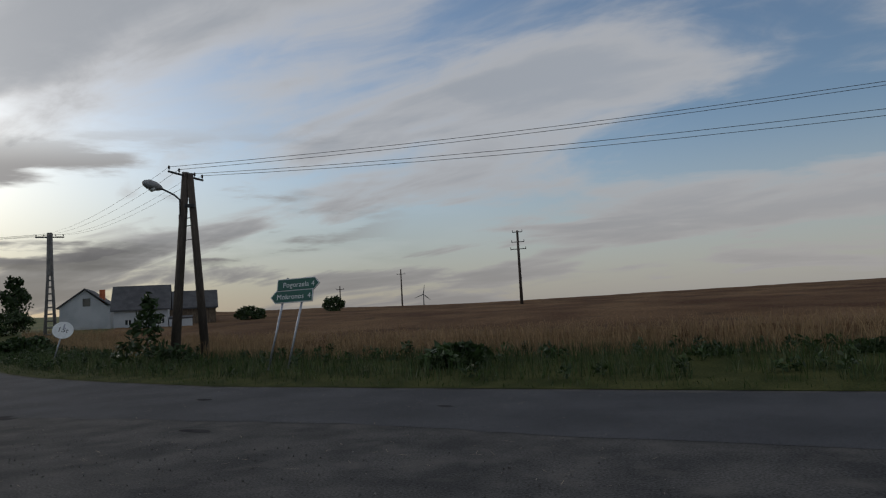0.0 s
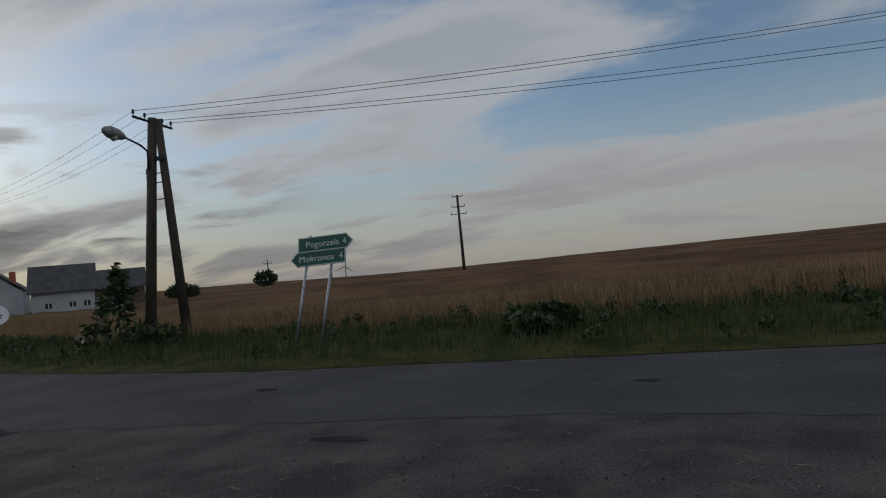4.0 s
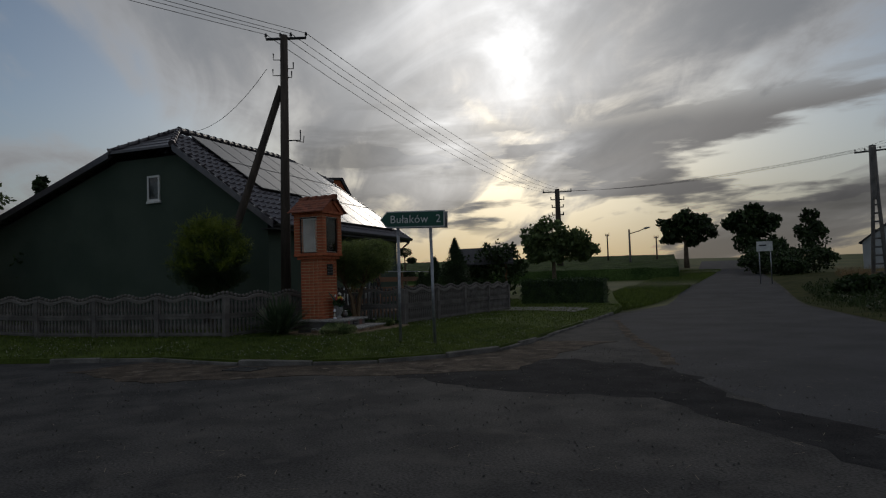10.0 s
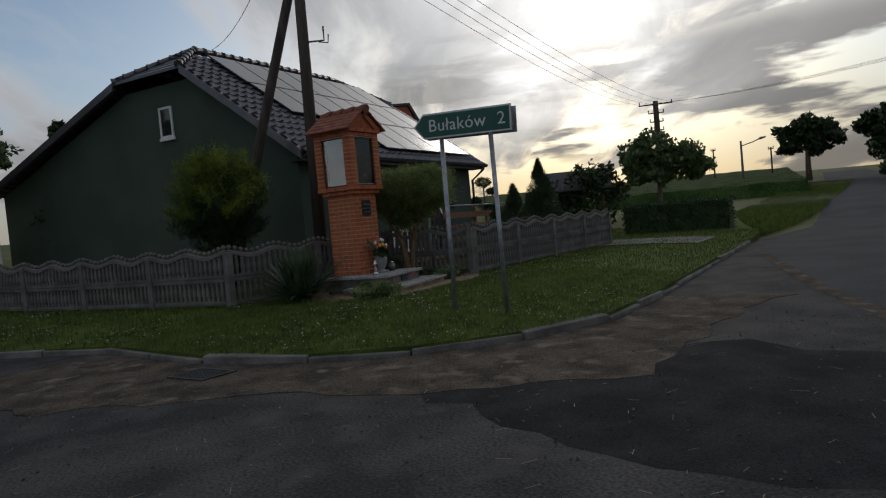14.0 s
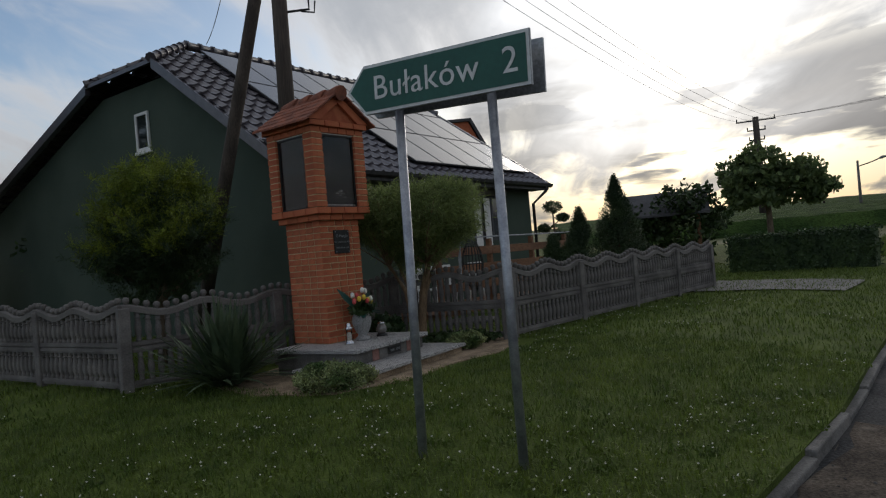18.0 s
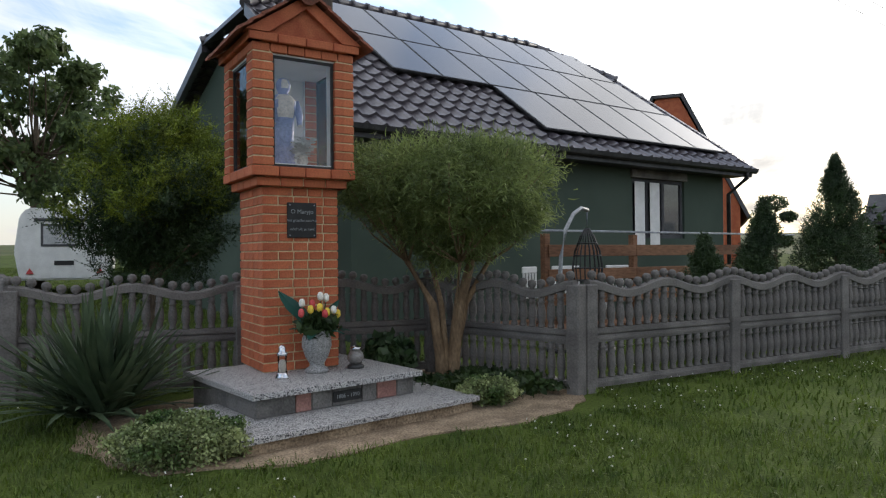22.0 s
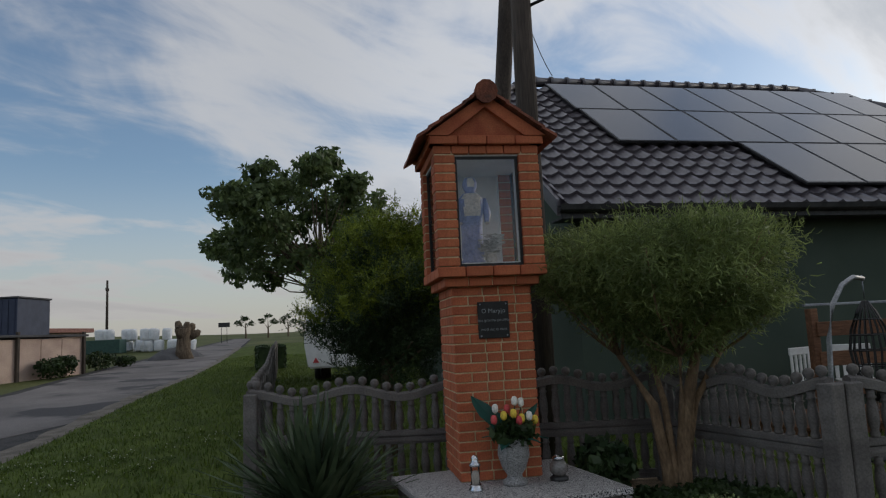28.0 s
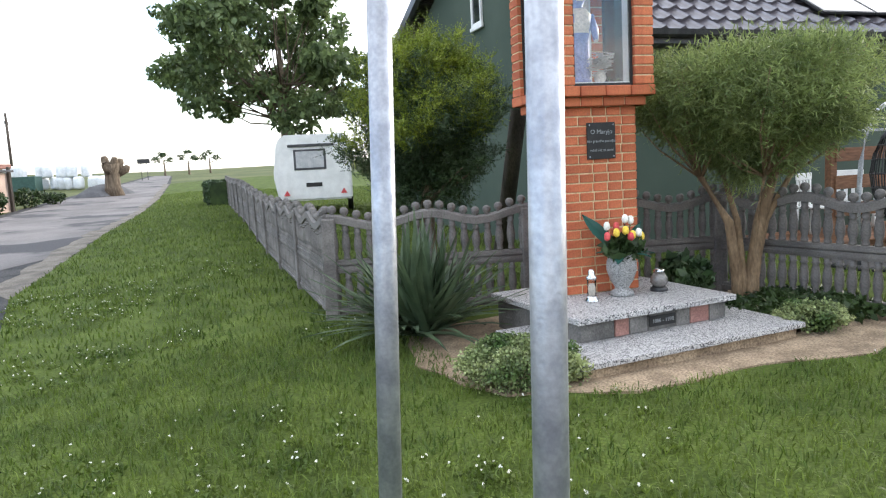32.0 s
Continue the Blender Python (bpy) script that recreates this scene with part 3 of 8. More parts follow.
# ---- leaves ----
def leaf_cloud(name, blobs, mat, size=0.12, seed=1, aspect=2.0, droop=0.0, shell=0.55):
    """One mesh of many small leaves: blobs are (centre, radii, count). Leaves crowd towards the outside of each clump."""
    rng = np.random.default_rng(seed)
    V, n0 = [], 0
    for c, rad, count in blobs:
        d = rng.normal(size=(count, 3))
        d /= np.linalg.norm(d, axis=1)[:, None]
        r = shell + (1 - shell) * rng.random(count) ** 0.6
        r *= 1 + 0.12 * rng.normal(size=count)
        p = np.array(c) + d * r[:, None] * np.array(rad)
        a = rng.normal(size=(count, 3)) + d * 0.5
        a[:, 2] -= droop
        a /= np.linalg.norm(a, axis=1)[:, None]
        b = np.cross(a, rng.normal(size=(count, 3)))
        b /= np.linalg.norm(b, axis=1)[:, None]
        s = size * (0.6 + 0.8 * rng.random(count))[:, None]
        a, b = a * s * aspect / 2, b * s / 2
        V.append(np.stack([p - a, p + b, p + a, p - b], axis=1).reshape(-1, 3))
    V = np.concatenate(V)
    n = len(V) // 4
    me = bpy.data.meshes.new(name)
    me.vertices.add(len(V))
    me.vertices.foreach_set("co", V.ravel())
    me.loops.add(4 * n)
    me.loops.foreach_set("vertex_index", np.arange(4 * n))
    me.polygons.add(n)
    me.polygons.foreach_set("loop_start", np.arange(0, 4 * n, 4))
    me.polygons.foreach_set("loop_total", np.full(n, 4))
    me.materials.append(mat)
    me.update()
    return me


def tree(name, base, height, blobs, leaf_mat, label, trunk_r=0.16, leaf=0.2, seed=1, count=900, trunk_lean=(0, 0), fork=0.35, category="tree", droop=0.0, aspect=1.8, bark=M_BARK, group="", limb=0.42):
    """Tapered trunk, limbs to every clump, and a crown of leaf clumps. Clumps: (x, y, z, rx, ry, rz) from the base."""
    root = thing(name, Matrix.Translation(base), label, category, group)
    rng = random.Random(seed)
    fz = height * fork
    top = Vector((trunk_lean[0], trunk_lean[1], height * 0.72))
    bm = bmesh.new()
    f = Vector((trunk_lean[0] * fork, trunk_lean[1] * fork, fz))
    tube(bm, [(0, 0, -0.3), (rng.uniform(-0.05, 0.05), 0, fz * 0.5), f, top], [trunk_r * 1.25, trunk_r, trunk_r * 0.85, trunk_r * 0.2], 9)
    part("trunk", bm, bark, root)
    for b in blobs:
        bm = bmesh.new()
        s = f.lerp(top, rng.uniform(0, 0.5))
        e = Vector(b[:3])
        mid = s.lerp(e, 0.5) + Vector((rng.uniform(-0.15, 0.15), rng.uniform(-0.15, 0.15), -0.08 * height * 0.3))
        tube(bm, [s, mid, e], [trunk_r * limb, trunk_r * limb * 0.6, trunk_r * limb * 0.17], 6)
        part("limb", bm, bark, root)
    cl = []
    for b in blobs:
        c, rr = Vector(b[:3]), b[3:6]
        cl.append((c, [v * 0.8 for v in rr], int(count * 0.5)))
        for _ in range(7):
            d = Vector((rng.gauss(0, 1), rng.gauss(0, 1), rng.gauss(0, 0.9))).normalized()
            k = rng.uniform(0.28, 0.5)
            cl.append(((c.x + d.x * rr[0] * 0.8, c.y + d.y * rr[1] * 0.8, c.z + d.z * rr[2] * 0.8), [v * k for v in rr], int(count * 0.09)))
    part("crown", leaf_cloud("crown", cl, leaf_mat, leaf, seed, aspect, droop, 0.35), leaf_mat, root)
    return root


# ---- green house with solar roof ----
HOUSE = pose(-24.63, 8.21, 0, 0, 0, 136.1)
EAVE_Z, SLOPE, RIDGE_Y, LEN, BACK_SLOPE, BACK_Y = 3.28, 0.716, 5.01, 9.84, 0.662, 13.4
RIDGE_Z = EAVE_Z + SLOPE * RIDGE_Y
HIP_Z = 5.95
HIP_F = (HIP_Z - EAVE_Z) / SLOPE
HIP_B = RIDGE_Y + (RIDGE_Z - HIP_Z) / BACK_SLOPE
HIP_RUN = 1.67
REAR_SLOPE = 0.345


def front_z(y):
    return EAVE_Z + SLOPE * y


def back_z(y):
    """The rear slope is steep under the ridge and flattens below the half-hip."""
    return RIDGE_Z - BACK_SLOPE * (y - RIDGE_Y) if y < HIP_B else HIP_Z - REAR_SLOPE * (y - HIP_B)


def build_house():
    root = thing("house", HOUSE, "dark green rendered farmhouse with half-hipped dark tiled roof and solar panels", "house")
    bm = bmesh.new()
    by = BACK_Y - 0.4
    bz = back_z(by)
    out = [(0.45, -0.1), (0.45, front_z(0.45) - 0.22), (HIP_F, HIP_Z - 0.22), (HIP_B, HIP_Z - 0.22), (by, bz - 0.22), (by, -0.1)]
    for x0, x1 in ((0.35, 0.7), (LEN - 0.7, LEN - 0.35)):
        bm = bmesh.new()
        vs0 = [bm.verts.new((x0, y, z)) for y, z in out]
        vs1 = [bm.verts.new((x1, y, z)) for y, z in out]
        bm.faces.new(vs0)
        bm.faces.new(vs1[::-1])
        for i in range(len(out)):
            j = (i + 1) % len(out)
            bm.faces.new((vs0[j], vs0[i], vs1[i], vs1[j]))
        part("gable_wall", bm, M_RENDER_GREEN, root)
    # street wall with the window opening
    bm = bmesh.new()
    zt = front_z(0.5) - 0.2
    for x0, x1, z0, z1 in ((0.7, 6.45, -0.1, zt), (8.1, LEN - 0.7, -0.1, zt), (6.45, 8.1, -0.1, 1.75), (6.45, 8.1, 2.95, zt)):
        box(bm, x0, x1, 0.45, 0.8, z0, z1)
    bmesh.ops.remove_doubles(bm, verts=bm.verts[:], dist=0.0005)
    part("street_wall", bm, M_RENDER_GREEN, root)
    bm = bmesh.new()
    box(bm, 0.7, LEN - 0.7, by - 0.35, by, -0.1, bz - 0.25)
    part("back_wall", bm, M_RENDER_GREEN, root)
    bm = bmesh.new()
    prism(bm, [(LEN - 0.34, -0.1), (LEN + 0.55, -0.1), (LEN + 0.55, 2.55), (LEN - 0.34, 3.2)], 1.0, 6.0)
    part("brick_annex", bm, M_BRICK_SMOOTH, root, "red brick lean-to at the far end")
    w = part("window", soft_box(6.4, 8.15, 0.40, 0.47, 2.93, 3.10, 0.01), M_KERB, root, "pale lintel over a white window")
    bm = bmesh.new()
    for x0, x1 in ((6.45, 6.52), (6.92, 7.0), (7.42, 7.5), (8.03, 8.1)):
        box(bm, x0, x1, 0.5, 0.56, 1.75, 2.93)
    for z0, z1 in ((1.75, 1.83), (2.86, 2.93)):
        box(bm, 6.52, 8.03, 0.505, 0.555, z0, z1)
    part("window_frame", bm, M_SLATE, w, "dark grey window frame")
    for x in (6.52, 6.98):
        part("curtain", soft_box(x, x + 0.30, 0.44, 0.452, 1.62, 2.86, 0.004), M_WHITE, w, "white curtain strip")
    bm = bmesh.new()
    box(bm, 6.5, 8.05, 0.525, 0.535, 1.8, 2.9)
    part("pane", bm, M_GLASS_DARK, w)
    for x in (6.55, 7.03):
        bm = bmesh.new()
        for k in range(7):
            box(bm, x + k * 0.05, x + 0.035 + k * 0.05, 0.60 + 0.02 * (k % 2), 0.61 + 0.02 * (k % 2), 1.8, 2.88)
        part("curtain", bm, M_WHITE, w, "white net curtain")
    # gable window
    g = part("gable_window", soft_box(0.28, 0.34, 4.54, 5.14, 4.22, 4.30, 0.01), M_WHITE, root, "small white gable window")
    bm = bmesh.new()
    for y0, y1, z0, z1 in ((4.59, 4.65, 4.3, 5.13), (5.04, 5.10, 4.3, 5.13), (4.65, 5.04, 5.07, 5.13), (4.65, 5.04, 4.3, 4.36)):
        box(bm, 0.30, 0.345, y0, y1, z0, z1)
    part("window_frame", bm, M_WHITE, g)
    bm = bmesh.new()
    box(bm, 0.325, 0.34, 4.65, 5.04, 4.36, 5.07)
    part("pane", bm, M_GLASS_DARK, g)
    return root


house = build_house()


def roof_profile(s):
    """Pantile wave across and step down the slope."""
    a = s * math.tau / 0.30
    return 0.028 * math.cos(a + 0.45 * math.sin(a)) + 0.006 * math.cos(2 * a)


def roof_plane(name, corner_fn, label, parent, u0, u1, v0, v1, keep, du=0.05, dv=0.35):
    """Tiles on a slope: u along the eave, v up the slope; corner_fn(u, v, h) gives the place h above the plane."""
    verts, faces = [], []
    nu, nv = int((u1 - u0) / du), int((v1 - v0) / dv)
    for j in range(nv):
        va, vb = v0 + j * dv, v0 + (j + 1) * dv + 0.04
        base = len(verts)
        for i in range(nu + 1):
            u = u0 + i * du
            w = roof_profile(u)
            verts.append(corner_fn(u, va, w + 0.058))
            verts.append(corner_fn(u, vb, w + 0.005))
            verts.append(corner_fn(u, va, w + 0.058))
            verts.append(corner_fn(u, va - 0.006, w - 0.01))
        for i in range(nu):
            um = u0 + (i + 0.5) * du
            if keep(um, (va + vb) / 2):
                a, b = base + i * 4, base + i * 4 + 4
                faces.append((a, b, b + 1, a + 1))
                faces.append((a + 3, b + 3, b + 2, a + 2))
    me = raw_mesh(name, verts, faces, M_TILE)
    me.polygons.foreach_set("use_smooth", [True] * len(me.polygons))
    ob = part(name, me, M_TILE, parent, label)
    ob["kind"] = "stuff"
    return ob


SL = math.sqrt(1 + SLOPE ** 2)


def front_pt(u, v, h):
    return (u, v / SL - h * SLOPE / SL, EAVE_Z + v / SL * SLOPE + h / SL)


def front_keep(u, v):
    y = v / SL
    if y > RIDGE_Y:
        return False
    if y > HIP_F:
        k = (y - HIP_F) / (RIDGE_Y - HIP_F) * HIP_RUN
        return k - 0.05 <= u <= LEN - k + 0.05
    return 0 <= u <= LEN


roof_plane("front_roof", front_pt, "dark glazed pantile slope facing the street", house, -0.1, LEN + 0.1, -0.12, RIDGE_Y * SL, front_keep)
SB = math.sqrt(1 + REAR_SLOPE ** 2)


def back_pt(u, v, h):
    y = max(BACK_Y - v / SB, RIDGE_Y)
    return (u, y, back_z(y) + h)


def back_keep(u, v):
    y = BACK_Y - v / SB
    if y < RIDGE_Y:
        return False
    if y < HIP_B:
        k = (HIP_B - y) / (HIP_B - RIDGE_Y) * HIP_RUN
        return k - 0.05 <= u <= LEN - k + 0.05
    return 0 <= u <= LEN


roof_plane("back_roof", back_pt, "dark tiled rear slope", house, -0.1, LEN + 0.1, -0.1, (BACK_Y - RIDGE_Y) * SB, back_keep, du=0.075)


def hips_and_ridge():
    for end in (0, 1):
        bm = bmesh.new()
        xe, xr = (-0.05, HIP_RUN) if end == 0 else (LEN + 0.05, LEN - HIP_RUN)
        n = 5
        for k in range(n):
            a, b = k / n, (k + 1) / n
            ya, yb = HIP_F + (RIDGE_Y - HIP_F) * a, HIP_B + (RIDGE_Y - HIP_B) * a
            yc, yd = HIP_F + (RIDGE_Y - HIP_F) * b, HIP_B + (RIDGE_Y - HIP_B) * b
            za, zb = HIP_Z + (RIDGE_Z - HIP_Z) * a + 0.05, HIP_Z + (RIDGE_Z - HIP_Z) * b + 0.01
            x0, x1 = xe + (xr - xe) * a, xe + (xr - xe) * b
            q = [bm.verts.new(p) for p in ((x0, ya, za), (x0, yb, za), (x1, yd, zb), (x1, yc, zb))]
            q2 = [bm.verts.new(p) for p in ((x0, ya, za - 0.08), (x0, yb, za - 0.08), (x1, yd, zb - 0.08), (x1, yc, zb - 0.08))]
            bm.faces.new(q)
            bm.faces.new(q2)
            for i in range(4):
                j = (i + 1) % 4
                bm.faces.new((q[i], q[j], q2[j], q2[i]))
        part("half_hip", bm, M_TILE, house, "half-hip clad in dark tiles")
        for y in (HIP_F, HIP_B):
            pts = [Vector((xe, y, HIP_Z + 0.06)), Vector((xr, RIDGE_Y, RIDGE_Z + 0.06))]
            ridge_caps(pts[0], pts[1], 0.09)
    ridge_caps(Vector((HIP_RUN, RIDGE_Y, RIDGE_Z + 0.05)), Vector((LEN - HIP_RUN, RIDGE_Y, RIDGE_Z + 0.05)), 0.11)


def ridge_caps(a, b, r):
    n = max(2, round((b - a).length / 0.36))
    for i in range(n):
        p, q = a.lerp(b, i / n), a.lerp(b, (i + 1.1) / n)
        bm = bmesh.new()
        tube(bm, [p, p.lerp(q, 0.12), p.lerp(q, 0.2), q], [r * 1.22, r * 1.22, r, r * 0.93], 8)
        part("ridge_tile", bm, M_TILE, house)


hips_and_ridge()


def roof_trim():
    bm = bmesh.new()
    box(bm, 0, LEN, -0.02, 0.06, EAVE_Z - 0.20, EAVE_Z - 0.02)
    part("fascia", bm, M_DARK_METAL, house, "dark eaves board")
    bm = bmesh.new()
    box(bm, 0.05, LEN - 0.05, 0.06, 0.5, EAVE_Z - 0.18, EAVE_Z - 0.15)
    part("soffit", bm, M_DARK_METAL, house)
    bm = bmesh.new()
    prof = [(-0.14, 0.0), (-0.12, -0.07), (-0.07, -0.10), (-0.02, -0.07), (-0.01, 0.0), (-0.02, 0.0), (-0.03, -0.06), (-0.07, -0.085), (-0.11, -0.06), (-0.13, 0.0)]
    a = [bm.verts.new((-0.05, y, EAVE_Z - 0.03 + z)) for y, z in prof]
    b = [bm.verts.new((LEN + 0.08, y, EAVE_Z - 0.03 + z)) for y, z in prof]
    for i in range(len(prof)):
        j = (i + 1) % len(prof)
        bm.faces.new((a[i], a[j], b[j], b[i]))
    bm.faces.new(a[::-1])
    bm.faces.new(b)
    part("gutter", bm, M_DARK_METAL, house, "dark half-round gutter")
    bm = bmesh.new()
    x = LEN - 0.25
    tube(bm, [(x, -0.07, EAVE_Z - 0.1), (x, -0.07, EAVE_Z - 0.22), (x, 0.38, EAVE_Z - 0.55), (x, 0.38, 0.1)], 0.045, 10)
    part("downpipe", bm, M_DARK_METAL, house)
    for x in (0.0, LEN):
        for pts in (((0, EAVE_Z), (HIP_F, HIP_Z)), ((HIP_B, HIP_Z), (BACK_Y, back_z(BACK_Y)))):
            (y0, z0), (y1, z1) = pts
            bm = bmesh.new()
            q = []
            for dx in (-0.06, 0.06):
                q.append([bm.verts.new((x + dx, y, z)) for y, z in ((y0, z0 + 0.06), (y1, z1 + 0.06), (y1, z1 - 0.16), (y0, z0 - 0.16))])
            bm.faces.new(q[0])
            bm.faces.new(q[1][::-1])
            for i in range(4):
                j = (i + 1) % 4
                bm.faces.new((q[0][i], q[0][j], q[1][j], q[1][i]))
            part("verge_board", bm, M_TILE, house)


roof_trim()


def solar_panels():
    """Three staggered rows of portrait panels on the street slope."""
    pw, ph = 1.04, 1.76
    rows = ((0.38, 3.98, 5), (2.17, 1.80, 7), (3.96, 1.75, 7))
    for v, u0, n in rows:
        for i in range(n):
            u = u0 + i * (pw + 0.02)
            if u + pw > LEN + 0.35:
                continue
            root = part("solar_panel", panel_bm(pw, ph, 0.035, 0.0), M_PV_FRAME, house, "dark solar panel with thin black frame", m=panel_m(u, v))
            part("solar_glass", panel_bm(pw - 0.05, ph - 0.05, 0.004, 0.036, 0.025), M_PV, root)


def panel_bm(w, h, t, z, inset=0.0):
    bm = bmesh.new()
    box(bm, inset, inset + w, inset, inset + h, z, z + t)
    return bm


def panel_m(u, v):
    o = Vector(front_pt(u, v, 0.10))
    ex, ev = Vector((1, 0, 0)), Vector((0, 1 / SL, SLOPE / SL))
    ez = ex.cross(ev)
    return Matrix(((ex.x, ev.x, ez.x, o.x), (ex.y, ev.y, ez.y, o.y), (ex.z, ev.z, ez.z, o.z), (0, 0, 0, 1)))


solar_panels()


# ---- concrete fence ----
A_POST, C_POST, B_POST = Vector((-20.95, 6.48)), Vector((-23.0, 9.76)), Vector((-22.17, 11.36))


def baluster_mesh(h):
    bm = bmesh.new()
    r = 0.034
    prof = [(r * 0.9, 0), (r * 1.0, 0.02), (r * 0.75, 0.05), (r * 1.15, h * 0.30), (r * 1.2, h * 0.48), (r * 0.9, h * 0.72), (r * 0.75, h * 0.80), (r * 1.15, h * 0.84), (r * 0.8, h * 0.88), (r * 0.95, h)]
    lathe(bm, prof, 8)
    return mesh_of("baluster", bm, M_CONCRETE)


BAL_LOW = baluster_mesh(0.33)
NB = 17


def wave(x, L):
    """Height of the wavy coping over one panel: a hump at the posts and in the middle."""
    return 0.045 * math.cos(x / L * 2 * math.tau)


def fence_bay_meshes(L):
    low = bmesh.new()
    box(low, 0, L, -0.03, 0.03, 0.0, 0.075)
    box(low, 0, L, -0.03, 0.03, 0.405, 0.47)
    box(low, 0, L, -0.042, 0.042, 0.425, 0.445)
    box(low, 0, L, -0.042, 0.042, 0.03, 0.05)
    up_ = bmesh.new()
    box(up_, 0, L, -0.03, 0.03, 0.475, 0.53)
    box(up_, 0, L, -0.042, 0.042, 0.485, 0.505)
    n = 34
    prev = None
    for i in range(n + 1):
        x = L * i / n
        z = 0.89 + wave(x, L)
        cur = [up_.verts.new(p) for p in ((x, -0.04, z - 0.045), (x, 0.04, z - 0.045), (x, 0.045, z + 0.02), (x, 0.0, z + 0.04), (x, -0.045, z + 0.02))]
        if prev:
            for k in range(5):
                up_.faces.new((prev[k], prev[(k + 1) % 5], cur[(k + 1) % 5], cur[k]))
        else:
            up_.faces.new(cur[::-1])
        prev = cur
    up_.faces.new(prev)
    knob = bmesh.new()
    lathe(knob, [(0.02, 0), (0.018, 0.015), (0.036, 0.035), (0.042, 0.055), (0.036, 0.08), (0.015, 0.095)], 8)
    return mesh_of("lower_rail", low, M_CONCRETE), mesh_of("coping", up_, M_CONCRETE), mesh_of("knob", knob, M_CONCRETE)


def fence_post_mesh():
    return mesh_of("fence_post", soft_box(-0.065, 0.065, -0.065, 0.065, -0.3, 0.95, 0.01), M_CONCRETE)


POST_MESH = fence_post_mesh()
fence_root = thing("garden_fence", Matrix(), "grey cast-concrete baluster fence with wavy coping and ball knobs", "fence")
rails = {}


def fence_run(a, b, bays, first_post=True, pieces=False):
    d = b - a
    L = d.length / bays
    ang = math.degrees(math.atan2(d.y, d.x))
    key = round(L, 2)
    if key not in rails:
        rails[key] = fence_bay_meshes(L)
    low, cop, knob = rails[key]
    for i in range(bays + 1):
        p = a.lerp(b, i / bays)
        z = lawn_z(p.x, p.y)
        if i or first_post:
            part("fence_post", POST_MESH, M_CONCRETE, fence_root, m=pose(p.x, p.y, z + 0.02, random.uniform(-1, 1), random.uniform(-1, 1), ang))
        if i == bays:
            break
        q = a.lerp(b, (i + 1) / bays)
        zq = lawn_z(q.x, q.y)
        m = pose(p.x, p.y, z + 0.04, 0, -math.degrees(math.atan2(zq - z, L)), ang)
        part("lower_panel", low, M_CONCRETE, fence_root, m=m)
        part("wavy_panel", cop, M_CONCRETE, fence_root, m=m)
        if pieces:
            for k in range(NB):
                x = (k + 0.5) / NB * L
                part("baluster", BAL_LOW, M_CONCRETE, fence_root, m=m @ Matrix.Translation((x, 0, 0.075)))
                part("baluster", BAL_LOW, M_CONCRETE, fence_root, m=m @ Matrix.Translation((x, 0, 0.53)) @ Matrix.Diagonal((1, 1, (0.315 + wave(x, L)) / 0.33, 1)))
                part("knob", knob, M_CONCRETE, fence_root, m=m @ Matrix.Translation((x, 0, 0.915 + wave(x, L))))
            continue
        rows = {BAL_LOW: [], knob: []}
        for k in range(NB):
            x = (k + 0.5) / NB * L
            rows[BAL_LOW] += [Matrix.Translation((x, 0, 0.075)), Matrix.Translation((x, 0, 0.53)) @ Matrix.Diagonal((1, 1, (0.315 + wave(x, L)) / 0.33, 1))]
            rows[knob].append(Matrix.Translation((x, 0, 0.915 + wave(x, L))))
        verts, faces = [], []
        for src, places in rows.items():
            vs = [v.co.copy() for v in src.vertices]
            fs = [list(p.vertices) for p in src.polygons]
            for mm in places:
                o = len(verts)
                verts += [tuple(mm @ v) for v in vs]
                faces += [[o + q for q in f] for f in fs]
        ob = part("baluster_infill", raw_mesh("baluster_infill", verts, faces, M_CONCRETE), M_CONCRETE, fence_root, m=m)
        ob["kind"] = "stuff"


def along(p, deg, d):
    return p + Vector((math.cos(radians(deg)), math.sin(radians(deg)))) * d


fence_run(A_POST, C_POST, 2, pieces=True)
fence_run(C_POST, B_POST + Vector((0.12, -0.1)), 1, False, True)
fence_run(B_POST, along(B_POST, 130, 3.85), 2, True, True)
fence_run(along(B_POST, 130, 3.85), along(B_POST, 130, 7.7), 2, False)
fence_run(A_POST, along(A_POST, 227, 22.0), 11, False)


# ---- brick shrine ----
SHRINE = pose(-21.457, 8.82, 0, 0, 0, 133)
shrine = thing("wayside_shrine", SHRINE, "orange brick wayside shrine with glazed niche and small gabled roof", "shrine")
S0 = 0.53


def brick_mesh(l, w, h):
    return mesh_of("brick", soft_box(-l / 2, l / 2, -w / 2, w / 2, 0, h, 0.004), M_BRICK)


BRICKS = {}


def brick(l, w, h=0.064):
    k = (round(l, 3), round(w, 3), round(h, 3))
    if k not in BRICKS:
        BRICKS[k] = brick_mesh(*k)
    return BRICKS[k]


